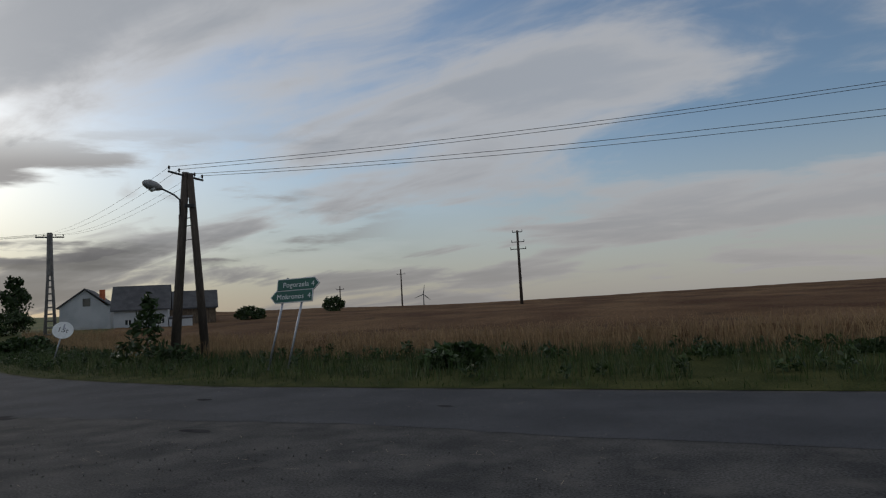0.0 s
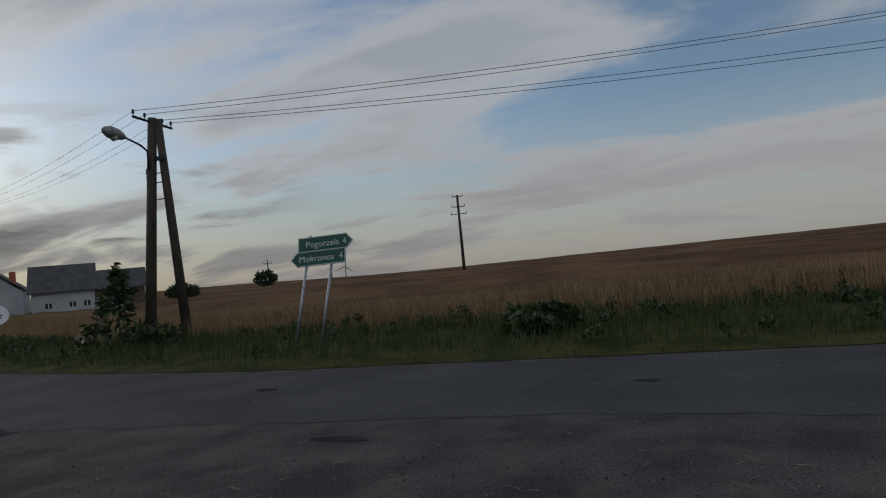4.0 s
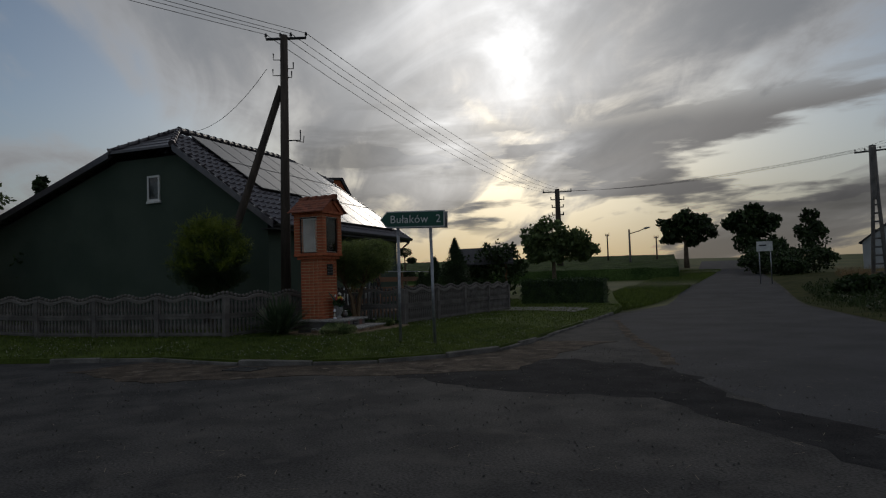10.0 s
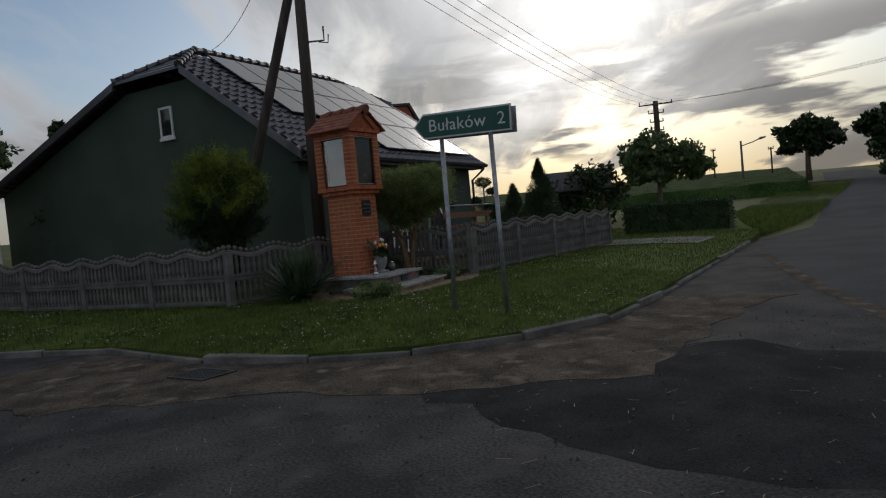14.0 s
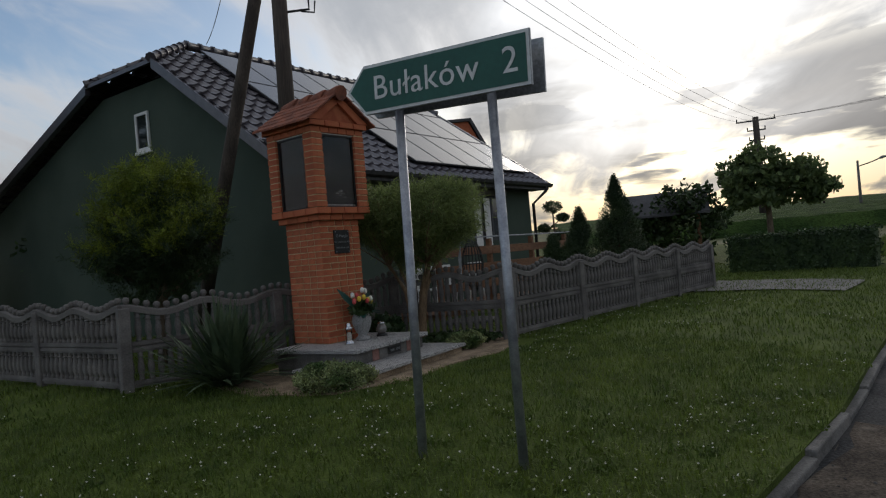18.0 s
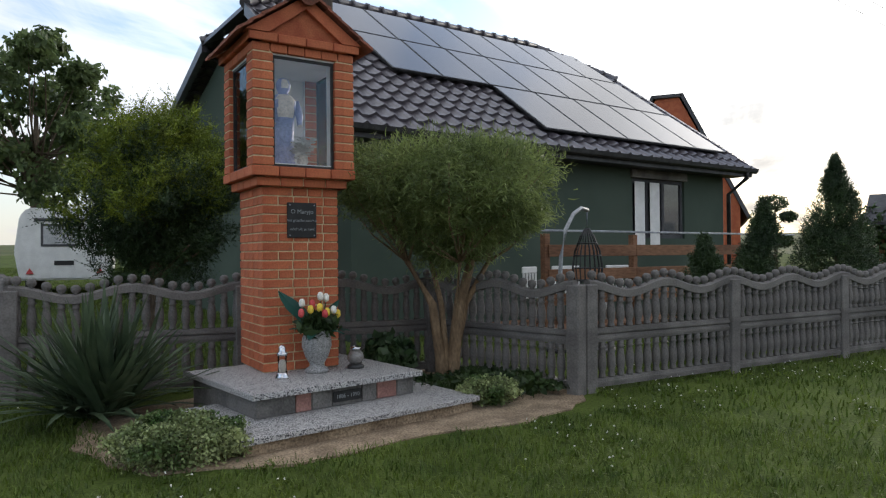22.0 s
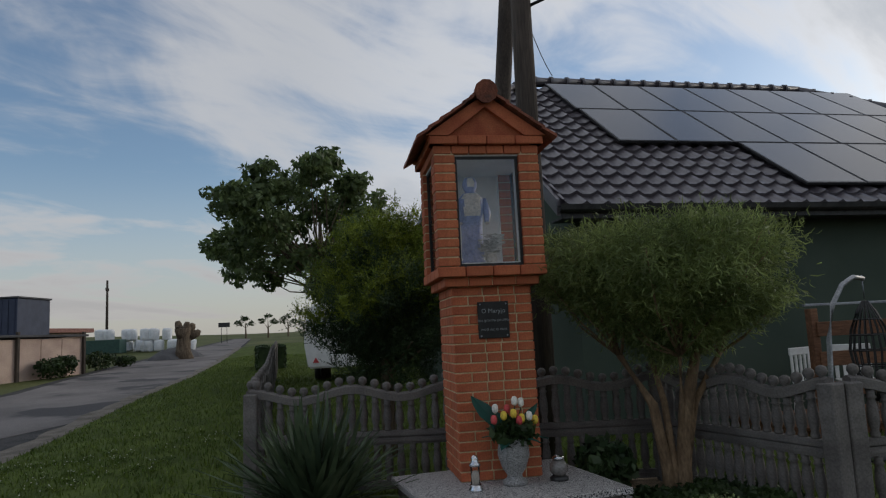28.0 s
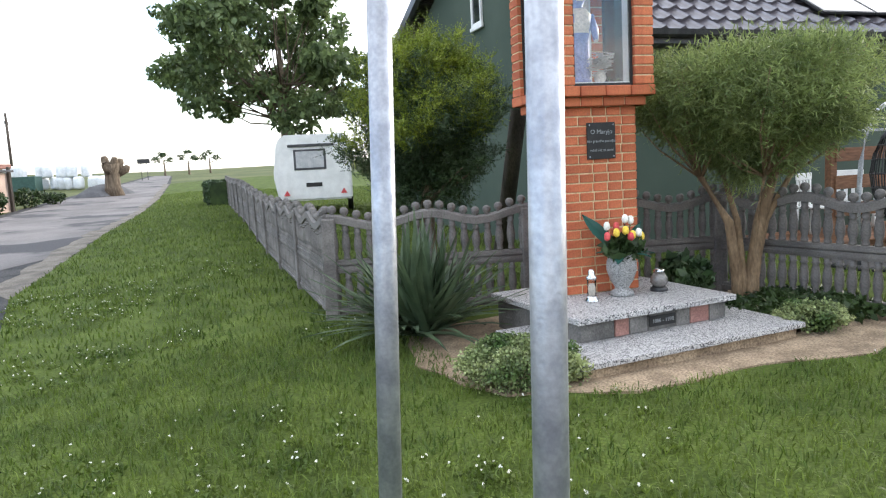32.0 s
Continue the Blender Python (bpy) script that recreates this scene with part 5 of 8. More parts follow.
def bulakow_sign():
    """Posts lean a little, each its own way; two boards back to back."""
    cx, cy, ang = -17.04, 9.80, 48.0
    z = lawn_z(cx, cy)
    root = thing("direction_sign", pose(cx, cy, z, 0, 0, ang), "green arrow-shaped direction sign on two galvanised posts", "road sign")
    inv = pose(cx, cy, 0, 0, 0, ang).inverted()
    for (bx, by), (tx, ty), top in (((-17.131, 9.470), (-17.231, 9.520), 2.66), ((-16.745, 10.049), (-16.834, 10.068), 2.62)):
        b, t = inv @ Vector((bx, by, 0.1 - z)), inv @ Vector((tx, ty, 2.5 - z))
        up_ = (t - b) / (t.z - b.z)
        foot, head = b + up_ * (-0.3 - b.z), b + up_ * (top - z - b.z)
        bm = bmesh.new()
        tube(bm, [foot, head], 0.031, 14)
        post = part("post", bm, M_STEEL, root)
        bm = bmesh.new()
        lathe(bm, [(0.034, -0.01), (0.034, 0.012), (0.02, 0.02)], 12, head)
        part("cap", bm, M_BLACK, post)
        for zz in (2.54, 2.70):
            q = b + up_ * (zz - z - b.z)
            bm = bmesh.new()
            box(bm, q.x - 0.045, q.x + 0.045, q.y - 0.033, q.y + 0.033, q.z - 0.018, q.z + 0.018)
            part("clamp", bm, M_STEEL, root)
    for front in (True, False):
        first = None
        m = pose(0.005, -0.135, 2.625 - z, 0, 1.8, 2) if front else pose(-0.01, 0.055, 2.62 - z, 0, 1.8, 6) @ pose(0, 0, 0, 0, 0, 180)
        for nm, bm, mat, lab in arrow_board(1.37, 0.33, not front, ""):
            o = part(nm, bm, mat, first or root, lab, m=m if first is None else None)
            first = first or o
        if front:
            part("lettering", text_mesh("Bułaków", 0.225, M_SIGN_WHITE, 0.002, 1.05), M_SIGN_WHITE, first, m=pose(-0.06, -0.0085, -0.005, 90, 0, 0))
            part("numeral", text_mesh("2", 0.225, M_SIGN_WHITE, 0.001), M_SIGN_WHITE, first, m=pose(0.555, -0.0085, -0.005, 90, 0, 0))


bulakow_sign()


def twin_sign():
    base = Vector((-2.375, 15.34))
    ang = -12.0
    root = thing("direction_sign", pose(base.x, base.y, -0.05, -14, 7, ang), "two stacked green arrow signs on leaning posts in tall grass", "road sign")
    for x in (-0.27, 0.27):
        bm = bmesh.new()
        tube(bm, [(x, 0, -0.2), (x, 0, 2.45)], 0.028, 10)
        part("post", bm, M_STEEL, root)
    for z, right, txt, num, xo in ((1.98, False, "Mokronos", "4", -0.02), (2.30, True, "Pogorzela", "4", 0.10)):
        first = None
        for nm, bm, mat, lab in arrow_board(1.20, 0.32, right, ""):
            o = part(nm, bm, mat, first or root, lab, m=pose(xo, -0.055, z, 0, -8.0, 0) if first is None else None)
            first = first or o
        part("lettering", text_mesh(txt, 0.185, M_SIGN_WHITE, 0.001), M_SIGN_WHITE, first, m=pose(-0.06 if right else -0.03, -0.0085, -0.01, 90, 0, 0))
        part("numeral", text_mesh(num, 0.185, M_SIGN_WHITE, 0.001), M_SIGN_WHITE, first, m=pose(0.42 if right else 0.50, -0.0085, -0.01, 90, 0, 0))


twin_sign()


def weight_sign():
    root = thing("weight_limit_sign", pose(-14.88, 23.41, -0.1, 0, 16, 33), "round white weight limit sign on a leaning post", "road sign")
    bm = bmesh.new()
    tube(bm, [(0, 0, -0.2), (0, 0, 1.75)], 0.028, 10)
    part("post", bm, M_STEEL, root)
    bm = bmesh.new()
    lathe(bm, [(0.37, 0), (0.37, 0.015), (0.35, 0.017)], 28)
    d = part("disc", bm, M_SIGN_WHITE, root, "white disc", m=pose(0, -0.03, 1.5, 62, 0, -4))
    part("lettering", text_mesh("15t", 0.30, M_BLACK, 0.001), M_BLACK, d, m=pose(0, 0, 0.0185))


weight_sign()


def place_name_sign():
    p = (-34.95, 39.3)
    z = ground_z(*p)
    root = thing("place_name_sign", pose(p[0], p[1], z, 0, 0, 40), "white rectangular sign board on two posts beside the road", "road sign")
    for x in (-0.45, 0.45):
        bm = bmesh.new()
        tube(bm, [(x * 0.7, 0, -0.2), (x * 0.7, 0, 2.6)], 0.03, 8)
        part("post", bm, M_STEEL, root)
    b = part("board", soft_box(-0.45, 0.45, -0.06, -0.035, 2.0, 2.6, 0.008), M_SIGN_WHITE, root)
    part("writing_bar", soft_box(-0.3, 0.1, -0.066, -0.0605, 2.32, 2.40, 0.003), M_BLACK, b)


place_name_sign()


# ---- poles and wires ----
def insulator(bm, x, y, z):
    tube(bm, [(x, y, z), (x, y, z + 0.07)], 0.012, 6)
    lathe(bm, [(0.02, 0.06), (0.04, 0.08), (0.03, 0.11), (0.04, 0.13), (0.02, 0.17)], 8, (x, y, z))


def wire(a, b, sag, root_label="overhead wire", r=0.008):
    a, b = Vector(a), Vector(b)
    bm = bmesh.new()
    n = 14
    tube(bm, [a.lerp(b, i / n) - Vector((0, 0, sag * 4 * (i / n) * (1 - i / n))) for i in range(n + 1)], r, 5)
    solid("overhead_wire", bm, M_DARK_METAL, "thin dark overhead power line wire between poles", "wire", "overhead wires")


def lamp_pole():
    """A-frame of two reinforced poles with a street lamp."""
    base, top, foot = Vector((-7.78, 19.98, 0.0)), Vector((-7.08, 19.76, 6.2)), Vector((-6.82, 20.35, 0.0))
    root = thing("lamp_pole", Matrix.Translation(base), "dark leaning A-frame power pole with a street lamp arm", "utility pole")
    t, f = top - base, foot - base
    bm = bmesh.new()
    tube(bm, [(0, 0, -0.4), t], [0.165, 0.12], 8)
    part("main_pole", bm, M_WOOD_POLE, root)
    bm = bmesh.new()
    tube(bm, [f + Vector((0, 0, -0.4)), t + Vector((0.14, 0.0, -0.05))], [0.15, 0.105], 8)
    part("brace_pole", bm, M_WOOD_POLE, root)
    bm = bmesh.new()
    v = t - Vector((0, 0, 1.1))
    box(bm, v.x - 0.05, v.x + 0.28, v.y - 0.06, v.y + 0.06, v.z - 0.05, v.z + 0.05)
    part("tie_block", bm, M_DARK_METAL, root)
    bm = bmesh.new()
    arm = Vector((0.30, 0.95, 0)).normalized()
    a, b = t - arm * 0.70 + Vector((0, 0, -0.08)), t + arm * 0.72 + Vector((0, 0, -0.16))
    tube(bm, [a, b], 0.035, 6)
    part("crossarm", bm, M_DARK_METAL, root)
    for k in (0.02, 0.3, 0.75, 0.98):
        p = a.lerp(b, k)
        bm = bmesh.new()
        insulator(bm, p.x, p.y, p.z + 0.02)
        part("insulator", bm, M_DARK_METAL, root)
    bm = bmesh.new()
    la = Vector((-7.19, 19.56, 5.28)) - base
    lh = Vector((-7.57, 19.10, 5.61)) - base
    tube(bm, [la + Vector((0, 0, -0.5)), la, la.lerp(lh, 0.3) + Vector((0, 0, 0.05)), lh], 0.03, 8)
    part("lamp_arm", bm, M_DARK_METAL, root)
    lamp = bmesh.new()
    d = Vector((-0.27, -0.51, 0.12)).normalized()
    d *= 0.9
    tube(lamp, [lh - d * 0.05, lh + d * 0.05, lh + d * 0.22, lh + d * 0.45, lh + d * 0.62, lh + d * 0.68], [0.05, 0.10, 0.15, 0.16, 0.09, 0.02], 12)
    h = part("lamp_head", lamp, M_LAMP, root, "grey streetlight housing with pale bowl")
    bm = bmesh.new()
    tube(bm, [lh + d * 0.16 - Vector((0, 0, 0.05)), lh + d * 0.3 - Vector((0, 0, 0.08)), lh + d * 0.52 - Vector((0, 0, 0.06))], [0.06, 0.13, 0.06], 12)
    part("lamp_bowl", bm, M_SIGN_WHITE, h)
    for z, s in ((2.2, 0.3), (1.75, 0.22), (1.5, 0.16)):
        bm = bmesh.new()
        c = t - Vector((0.02, 0, z))
        tube(bm, [c + Vector((-0.3, 0.1, 0)), c + Vector((0.25, -0.1, 0))], 0.015, 6)
        tube(bm, [c + Vector((-0.3, 0.1, 0)), c + Vector((-0.3, 0.1, s))], 0.02, 6)
        part("bracket", bm, M_DARK_METAL, root)
    return [Vector(base) + a.lerp(b, k) + Vector((0, 0, 0.15)) for k in (0.02, 0.3, 0.75, 0.98)]


M_LAMP = material("lamp_housing", (0.22, 0.22, 0.22), (0.30, 0.30, 0.30), rough=0.5, bump=0.05, metal=0.3)
W1 = lamp_pole()


def corner_pole():
    base, top = Vector((-23.52, 8.32, 0.15)), Vector((-23.45, 8.42, 8.5))
    root = thing("utility_pole", Matrix.Translation(base), "dark wooden power pole with crossarm and slanting brace by the fence", "utility pole")
    t = top - base
    bm = bmesh.new()
    tube(bm, [(0, 0, -0.3), t], [0.15, 0.105], 9)
    part("pole", bm, M_WOOD_POLE, root)
    bm = bmesh.new()
    tube(bm, [(-2.3, -2.15, -0.3), t - Vector((0.08, 0.08, 1.45))], [0.13, 0.10], 9)
    part("brace", bm, M_WOOD_POLE, root)
    arm = Vector((0.10, 1.0, 0.06)).normalized()
    a, b = t - arm * 0.50 - Vector((0, 0, 0.12)), t + arm * 0.62 - Vector((0, 0, 0.06))
    bm = bmesh.new()
    tube(bm, [a, b], 0.04, 6)
    part("crossarm", bm, M_DARK_METAL, root)
    for k in (0.0, 0.36, 0.62, 1.0):
        p = a.lerp(b, k)
        bm = bmesh.new()
        insulator(bm, p.x, p.y, p.z)
        part("insulator", bm, M_DARK_METAL, root)
    for z, s in ((0.7, -0.3), (0.95, 0.25), (1.15, -0.32), (1.2, 0.2)):
        bm = bmesh.new()
        c = t - Vector((0.03, 0, z))
        tube(bm, [c, c + arm * s, c + arm * s + Vector((0, 0, 0.18))], [0.014, 0.014, 0.022], 6)
        part("bracket", bm, M_DARK_METAL, root)
    bm = bmesh.new()
    c = t - Vector((0.1, 0, 3.0))
    tube(bm, [c, c + arm * 0.42, c + arm * 0.42 + Vector((0, 0, 0.3))], 0.02, 6)
    tube(bm, [c + arm * 0.30, c + arm * 0.30 + Vector((0, 0, -0.02)), c + arm * 0.5 + Vector((0, 0, -0.06)), c + arm * 0.52 + Vector((0, 0, 0.12))], 0.014, 6)
    part("hook", bm, M_DARK_METAL, root)
    return [Vector(base) + a.lerp(b, k) + Vector((0, 0, 0.14)) for k in (0.0, 0.36, 0.62, 1.0)]


W2 = corner_pole()


def lattice_pole():
    p = Vector((-28.58, 40.41, 0.25))
    root = thing("lattice_pole", Matrix.Translation(p), "tall concrete ladder-type power pole with short crossarm", "utility pole")
    H = 7.65
    d = Vector((0.85, 0.5, 0)).normalized()
    for s in (-1, 1):
        bm = bmesh.new()
        tube(bm, [d * s * 0.36 - Vector((0, 0, 0.3)), d * s * 0.13 + Vector((0, 0, H * 0.62)), d * s * 0.09 + Vector((0, 0, H))], [0.11, 0.09, 0.08], 6)
        part("leg", bm, M_POLE_CONCRETE, root)
    for i in range(11):
        z = 0.4 + i * 0.45
        w = 0.36 - 0.23 * z / (H * 0.62)
        bm = bmesh.new()
        tube(bm, [d * -w + Vector((0, 0, z)), d * w + Vector((0, 0, z))], 0.05, 5)
        part("rung", bm, M_POLE_CONCRETE, root)
    bm = bmesh.new()
    box(bm, -0.14, 0.14, -0.1, 0.1, H * 0.62, H)
    part("solid_top", bm, M_POLE_CONCRETE, root)
    bm = bmesh.new()
    tube(bm, [d * -0.85 + Vector((0, 0, H - 0.3)), d * 0.85 + Vector((0, 0, H - 0.3))], 0.05, 6)
    part("crossarm", bm, M_DARK_METAL, root)
    for k in (-0.8, -0.35, 0.35, 0.8):
        bm = bmesh.new()
        insulator(bm, d.x * k, d.y * k, H - 0.28)
        part("insulator", bm, M_DARK_METAL, root)
    return [p + d * k + Vector((0, 0, H - 0.12)) for k in (-0.8, -0.35, 0.35, 0.8)]


W3 = lattice_pole()


def simple_pole(p, h, arms, r=0.13, az=0, lean=0.0, label="distant wooden power pole with crossarms"):
    root = thing("utility_pole", pose(p[0], p[1], p[2], 0, lean, az), label, "utility pole", "distant poles")
    bm = bmesh.new()
    tube(bm, [(0, 0, -0.5), (0, 0, h)], [r * 1.2, r * 0.8], 7)
    part("pole", bm, M_WOOD_POLE, root)
    for z, w in arms:
        bm = bmesh.new()
        tube(bm, [(-w, 0, h - z), (w, 0, h - z)], 0.06, 5)
        for s in (-1, 1):
            tube(bm, [(s * w * 0.95, 0, h - z), (s * w * 0.95, 0, h - z + 0.3)], 0.05, 5)
        part("crossarm", bm, M_DARK_METAL, root)
    return root


simple_pole((0.4, 95.0, ground_z(0.4, 95)), 11.7 - ground_z(0.4, 95), ((0.2, 0.7), (1.6, 0.9), (2.6, 1.1)), 0.2, 0)
simple_pole((-34.9, 179.2, ground_z(-34.9, 179.2)), 12.6 - ground_z(-34.9, 179.2), ((1.3, 1.2),), 0.2, 0)
simple_pole((-41.8, 146.3, ground_z(-41.8, 146.3)), 7.7 - ground_z(-41.8, 146.3), ((0.8, 0.9),), 0.14, 0)
simple_pole((-61.4, -66.3, ground_z(-61.4, -66.3)), 10.05 - ground_z(-61.4, -66.3), ((1.2, 0.6),), 0.15, 45)
POLE_A = Vector((-64.5, 43.5, ground_z(-64.5, 43.5)))
simple_pole(POLE_A, 10.6 - POLE_A.z, ((0.3, 1.5), (1.1, 0.7), (1.9, 0.6), (2.7, 0.6)), 0.3, 60, label="distant power pole with several crossarms above the orchard")
simple_pole((-75, 65, ground_z(-75, 65)), 4.0, ((0.2, 0.4),), 0.1, 0)
simple_pole((-80, 61, ground_z(-80, 61)), 4.5, ((0.2, 0.4),), 0.1, 0)


def far_lamp():
    p = Vector((-64.05, 52.1, ground_z(-64.05, 52.1)))
    h = 6.35 - p.z
    root = thing("street_lamp", pose(p.x, p.y, p.z, 0, 0, 0), "thin roadside lamp post with one arm", "street lamp")
    bm = bmesh.new()
    tube(bm, [(0, 0, -0.4), (0, 0, h)], [0.14, 0.09], 7)
    part("pole", bm, M_POLE_CONCRETE, root)
    bm = bmesh.new()
    tube(bm, [(0, 0, h - 0.5), (0.9, 0.6, h - 0.25), (1.4, 0.9, h - 0.05)], 0.05, 6)
    part("arm", bm, M_DARK_METAL, root)
    bm = bmesh.new()
    tube(bm, [(1.35, 0.87, h - 0.05), (1.5, 1.0, h), (1.9, 1.25, h + 0.08)], [0.07, 0.13, 0.06], 8)
    part("lamp_head", bm, M_LAMP, root)


far_lamp()
# wires: lamp pole to the east, to the lattice pole, on to the far pole; corner pole to the far pole and overhead south
EAST = [Vector((28.0, 16.0 - k, 6.5 + dz)) for k, dz in ((-0.5, 0.8), (-0.2, 0.65), (0.2, -0.35), (0.5, -0.65))]
for a, b in zip(W1, EAST):
    wire(a, b, 0.5)
for a, b in zip(W1, W3):
    wire(a, b, 0.5, r=0.005)
FAR = [Vector((POLE_A.x, POLE_A.y, 10.4)) + Vector((0.5, 0.86, 0)) * k for k in (-1.4, -0.5, 0.5, 1.4)]
for a, b in zip(W3, FAR):
    wire(a, b, 0.6, r=0.008)
for a, b in zip(W2, FAR):
    wire(a, b, 0.9, r=0.009)
SOUTH = [Vector((-12.0, -14.5, 8.9)) + Vector((-0.95, 0.3, 0)) * k for k in (0.6, 0.2, -0.3, -0.8)]
for a, b in zip(W2, SOUTH):
    wire(a, b, 0.4)
wire(W2[0] + Vector((0, 0, -1.0)), HOUSE @ Vector((1.9, RIDGE_Y - 0.5, RIDGE_Z)), 0.35)
simple_pole((28.0, 16.0, ground_z(28, 16)), 6.9, ((0.1, 1.1),), 0.13, -60, label="wooden power pole carrying the wires past the field")
simple_pole((-12.0, -14.5, ground_z(-12, -14.5)), 8.8, ((0.1, 1.0),), 0.13, -15, label="wooden power pole carrying the wires over the side road")


# ---- distant farm buildings ----
def gable_building(name, corner, az, length, depth, eave, ridge, wall_mat, roof_mat, label, windows=(), base=0.0, over=0.25):
    """Plain gabled building: local x along the eaves from the corner, y to the back."""
    root = thing(name, pose(corner[0], corner[1], base, 0, 0, az), label, "building")
    bm = bmesh.new()
    cuts = sorted(windows)
    x = 0.0
    for wx, wz, ww, wh in cuts:
        box(bm, x, wx, 0, 0.3, -1.0, eave)
        box(bm, wx, wx + ww, 0, 0.3, -1.0, wz)
        box(bm, wx, wx + ww, 0, 0.3, wz + wh, eave)
        x = wx + ww
    box(bm, x, length, 0, 0.3, -1.0, eave)
    bmesh.ops.remove_doubles(bm, verts=bm.verts[:], dist=0.0005)
    part("front_wall", bm, wall_mat, root)
    for x0, x1 in ((0, 0.3), (length - 0.3, length)):
        bm = bmesh.new()
        pts = [(0.3, -1.0), (depth, -1.0), (depth, eave), (depth / 2, ridge - 0.05), (0.3, eave)]
        a = [bm.verts.new((x0, y, z)) for y, z in pts]
        b = [bm.verts.new((x1, y, z)) for y, z in pts]
        bm.faces.new(a)
        bm.faces.new(b[::-1])
        for i in range(5):
            j = (i + 1) % 5
            bm.faces.new((a[j], a[i], b[i], b[j]))
        part("gable_wall", bm, wall_mat, root)
    bm = bmesh.new()
    box(bm, 0.3, length - 0.3, depth - 0.3, depth, -1.0, eave)
    part("back_wall", bm, wall_mat, root)
    k = (ridge - eave) / (depth / 2)
    for s in (0, 1):
        bm = bmesh.new()
        y0, y1 = (-over, depth / 2) if s == 0 else (depth + over, depth / 2)
        z0 = eave - k * over
        pts = [(y0, z0 + 0.14), (y1, ridge + 0.14), (y1, ridge + 0.02), (y0, z0 + 0.02)]
        a = [bm.verts.new((-over, y, z)) for y, z in pts]
        b = [bm.verts.new((length + over, y, z)) for y, z in pts]
        bm.faces.new(a)
        bm.faces.new(b[::-1])
        for i in range(4):
            j = (i + 1) % 4
            bm.faces.new((a[j], a[i], b[i], b[j]))
        part("roof", bm, roof_mat, root)
    for wx, wz, ww, wh in cuts:
        bm = bmesh.new()
        box(bm, wx, wx + ww, 0.12, 0.16, wz, wz + wh)
        w = part("window", bm, M_GLASS_DARK, root, "small dark window")
        bm = bmesh.new()
        box(bm, wx + ww / 2 - 0.03, wx + ww / 2 + 0.03, 0.08, 0.12, wz, wz + wh)
        part("mullion", bm, M_WHITE, w)
    return root


# white barn, its lower annex, the dark barn behind, the white house
gable_building("barn", (-32.45, 52.66), 29, 4.3, 4.6, 1.95, 3.9, M_WALL_WHITE, M_SLATE, "white rendered barn with dark pitched roof and small windows", ((0.9, 0.6, 0.45, 0.4), (2.55, 0.6, 0.45, 0.4), (3.55, 0.6, 0.45, 0.4)), ground_z(-32, 53) + 0.12)
gable_building("annex", (-28.65, 54.85), 29, 1.9, 2.5, 1.05, 1.2, M_WALL_WHITE, M_SLATE, "low white flat-roofed annex beside the barn", (), ground_z(-28, 55) + 0.12, 0.02)
gable_building("dark_barn", (-34.04, 62.84), 29, 5.0, 4.0, 1.8, 3.4, M_BARK, M_SLATE, "dark weathered barn behind the white one", (), ground_z(-33, 63.4) + 0.3)
wh = gable_building("house", (-40.35, 63.53), 118, 6.0, 4.6, 1.9, 3.6, M_WALL_WHITE, M_SLATE, "white gabled farmhouse with dark roof and brick chimney", (), ground_z(-43, 62.4) + 0.4)
bm = bmesh.new()
box(bm, 1.0, 1.5, 0.6, 1.1, 2.2, 3.6)
part("chimney", bm, M_BRICK_SMOOTH, wh, "red brick chimney")
for z0, z1, y0, y1 in ((1.9, 2.7, 1.8, 2.5),):
    bm = bmesh.new()
    box(bm, -0.03, 0.0, y0, y1, z0, z1)
    part("gable_window", bm, M_GLASS_DARK, wh)

# tall brown barn far behind, its gable just showing over the solar roof
def far_barn():
    root = thing("far_barn", pose(-45.93, 12.4, -0.45, 0, 0, 79), "red brick barn gable far behind the green house", "barn")
    bm = bmesh.new()
    prism(bm, [(0, -1), (5.46, -1), (5.46, 3.76), (3.19, 8.3), (2.27, 8.3), (0, 3.76)], 0, 12)
    part("wall", bm, M_BRICK_SMOOTH, root)
    for a, b in (((-0.25, 3.26), (2.24, 8.42)), ((5.71, 3.26), (3.22, 8.42))):
        bm = bmesh.new()
        k = 0.14 if a[0] < 0 else -0.14
        prism(bm, [a, b, (b[0] - k, b[1] + 0.03), (a[0] - k, a[1] + 0.03)], -0.12, 12.1)
        part("roof_slope", bm, M_SLATE, root)
    part("ridge_cap", soft_box(2.1, 3.36, -0.12, 12.1, 8.31, 8.46, 0.02), M_SLATE, root)
    # no hole in the wall: a black plate carries the opening's darkness
    part("loft_opening", soft_box(4.1, 4.5, -0.03, 0.0, 2.6, 3.1, 0.005), M_BLACK, root)


far_barn()


def garden_hut():
    root = thing("garden_hut", pose(-36.6, 19.55, ground_z(-36.6, 19.55), 0, 0, 62), "small open timber garden hut with dark pitched roof", "hut")
    for x in (0.0, 2.4):
        for y in (0.0, 2.0):
            part("post", soft_box(x - 0.06, x + 0.06, y - 0.06, y + 0.06, 0, 2.2, 0.01), M_PLANK, root)
    for y0, y1 in ((-0.35, 1.0), (2.35, 1.0)):
        bm = bmesh.new()
        pts = [(y0, 2.1), (y1, 2.95), (y1, 2.87), (y0, 2.02)]
        a = [bm.verts.new((-0.4, y, z)) for y, z in pts]
        b = [bm.verts.new((2.8, y, z)) for y, z in pts]
        bm.faces.new(a)
        bm.faces.new(b[::-1])
        for i in range(4):
            bm.faces.new((a[(i + 1) % 4], a[i], b[i], b[(i + 1) % 4]))
        part("roof", bm, M_SLATE, root)
    for k in range(6):
        part("plank", soft_box(0.06, 2.34, 1.97, 2.0, 0.05 + k * 0.16, 0.19 + k * 0.16, 0.004), M_PLANK, root)


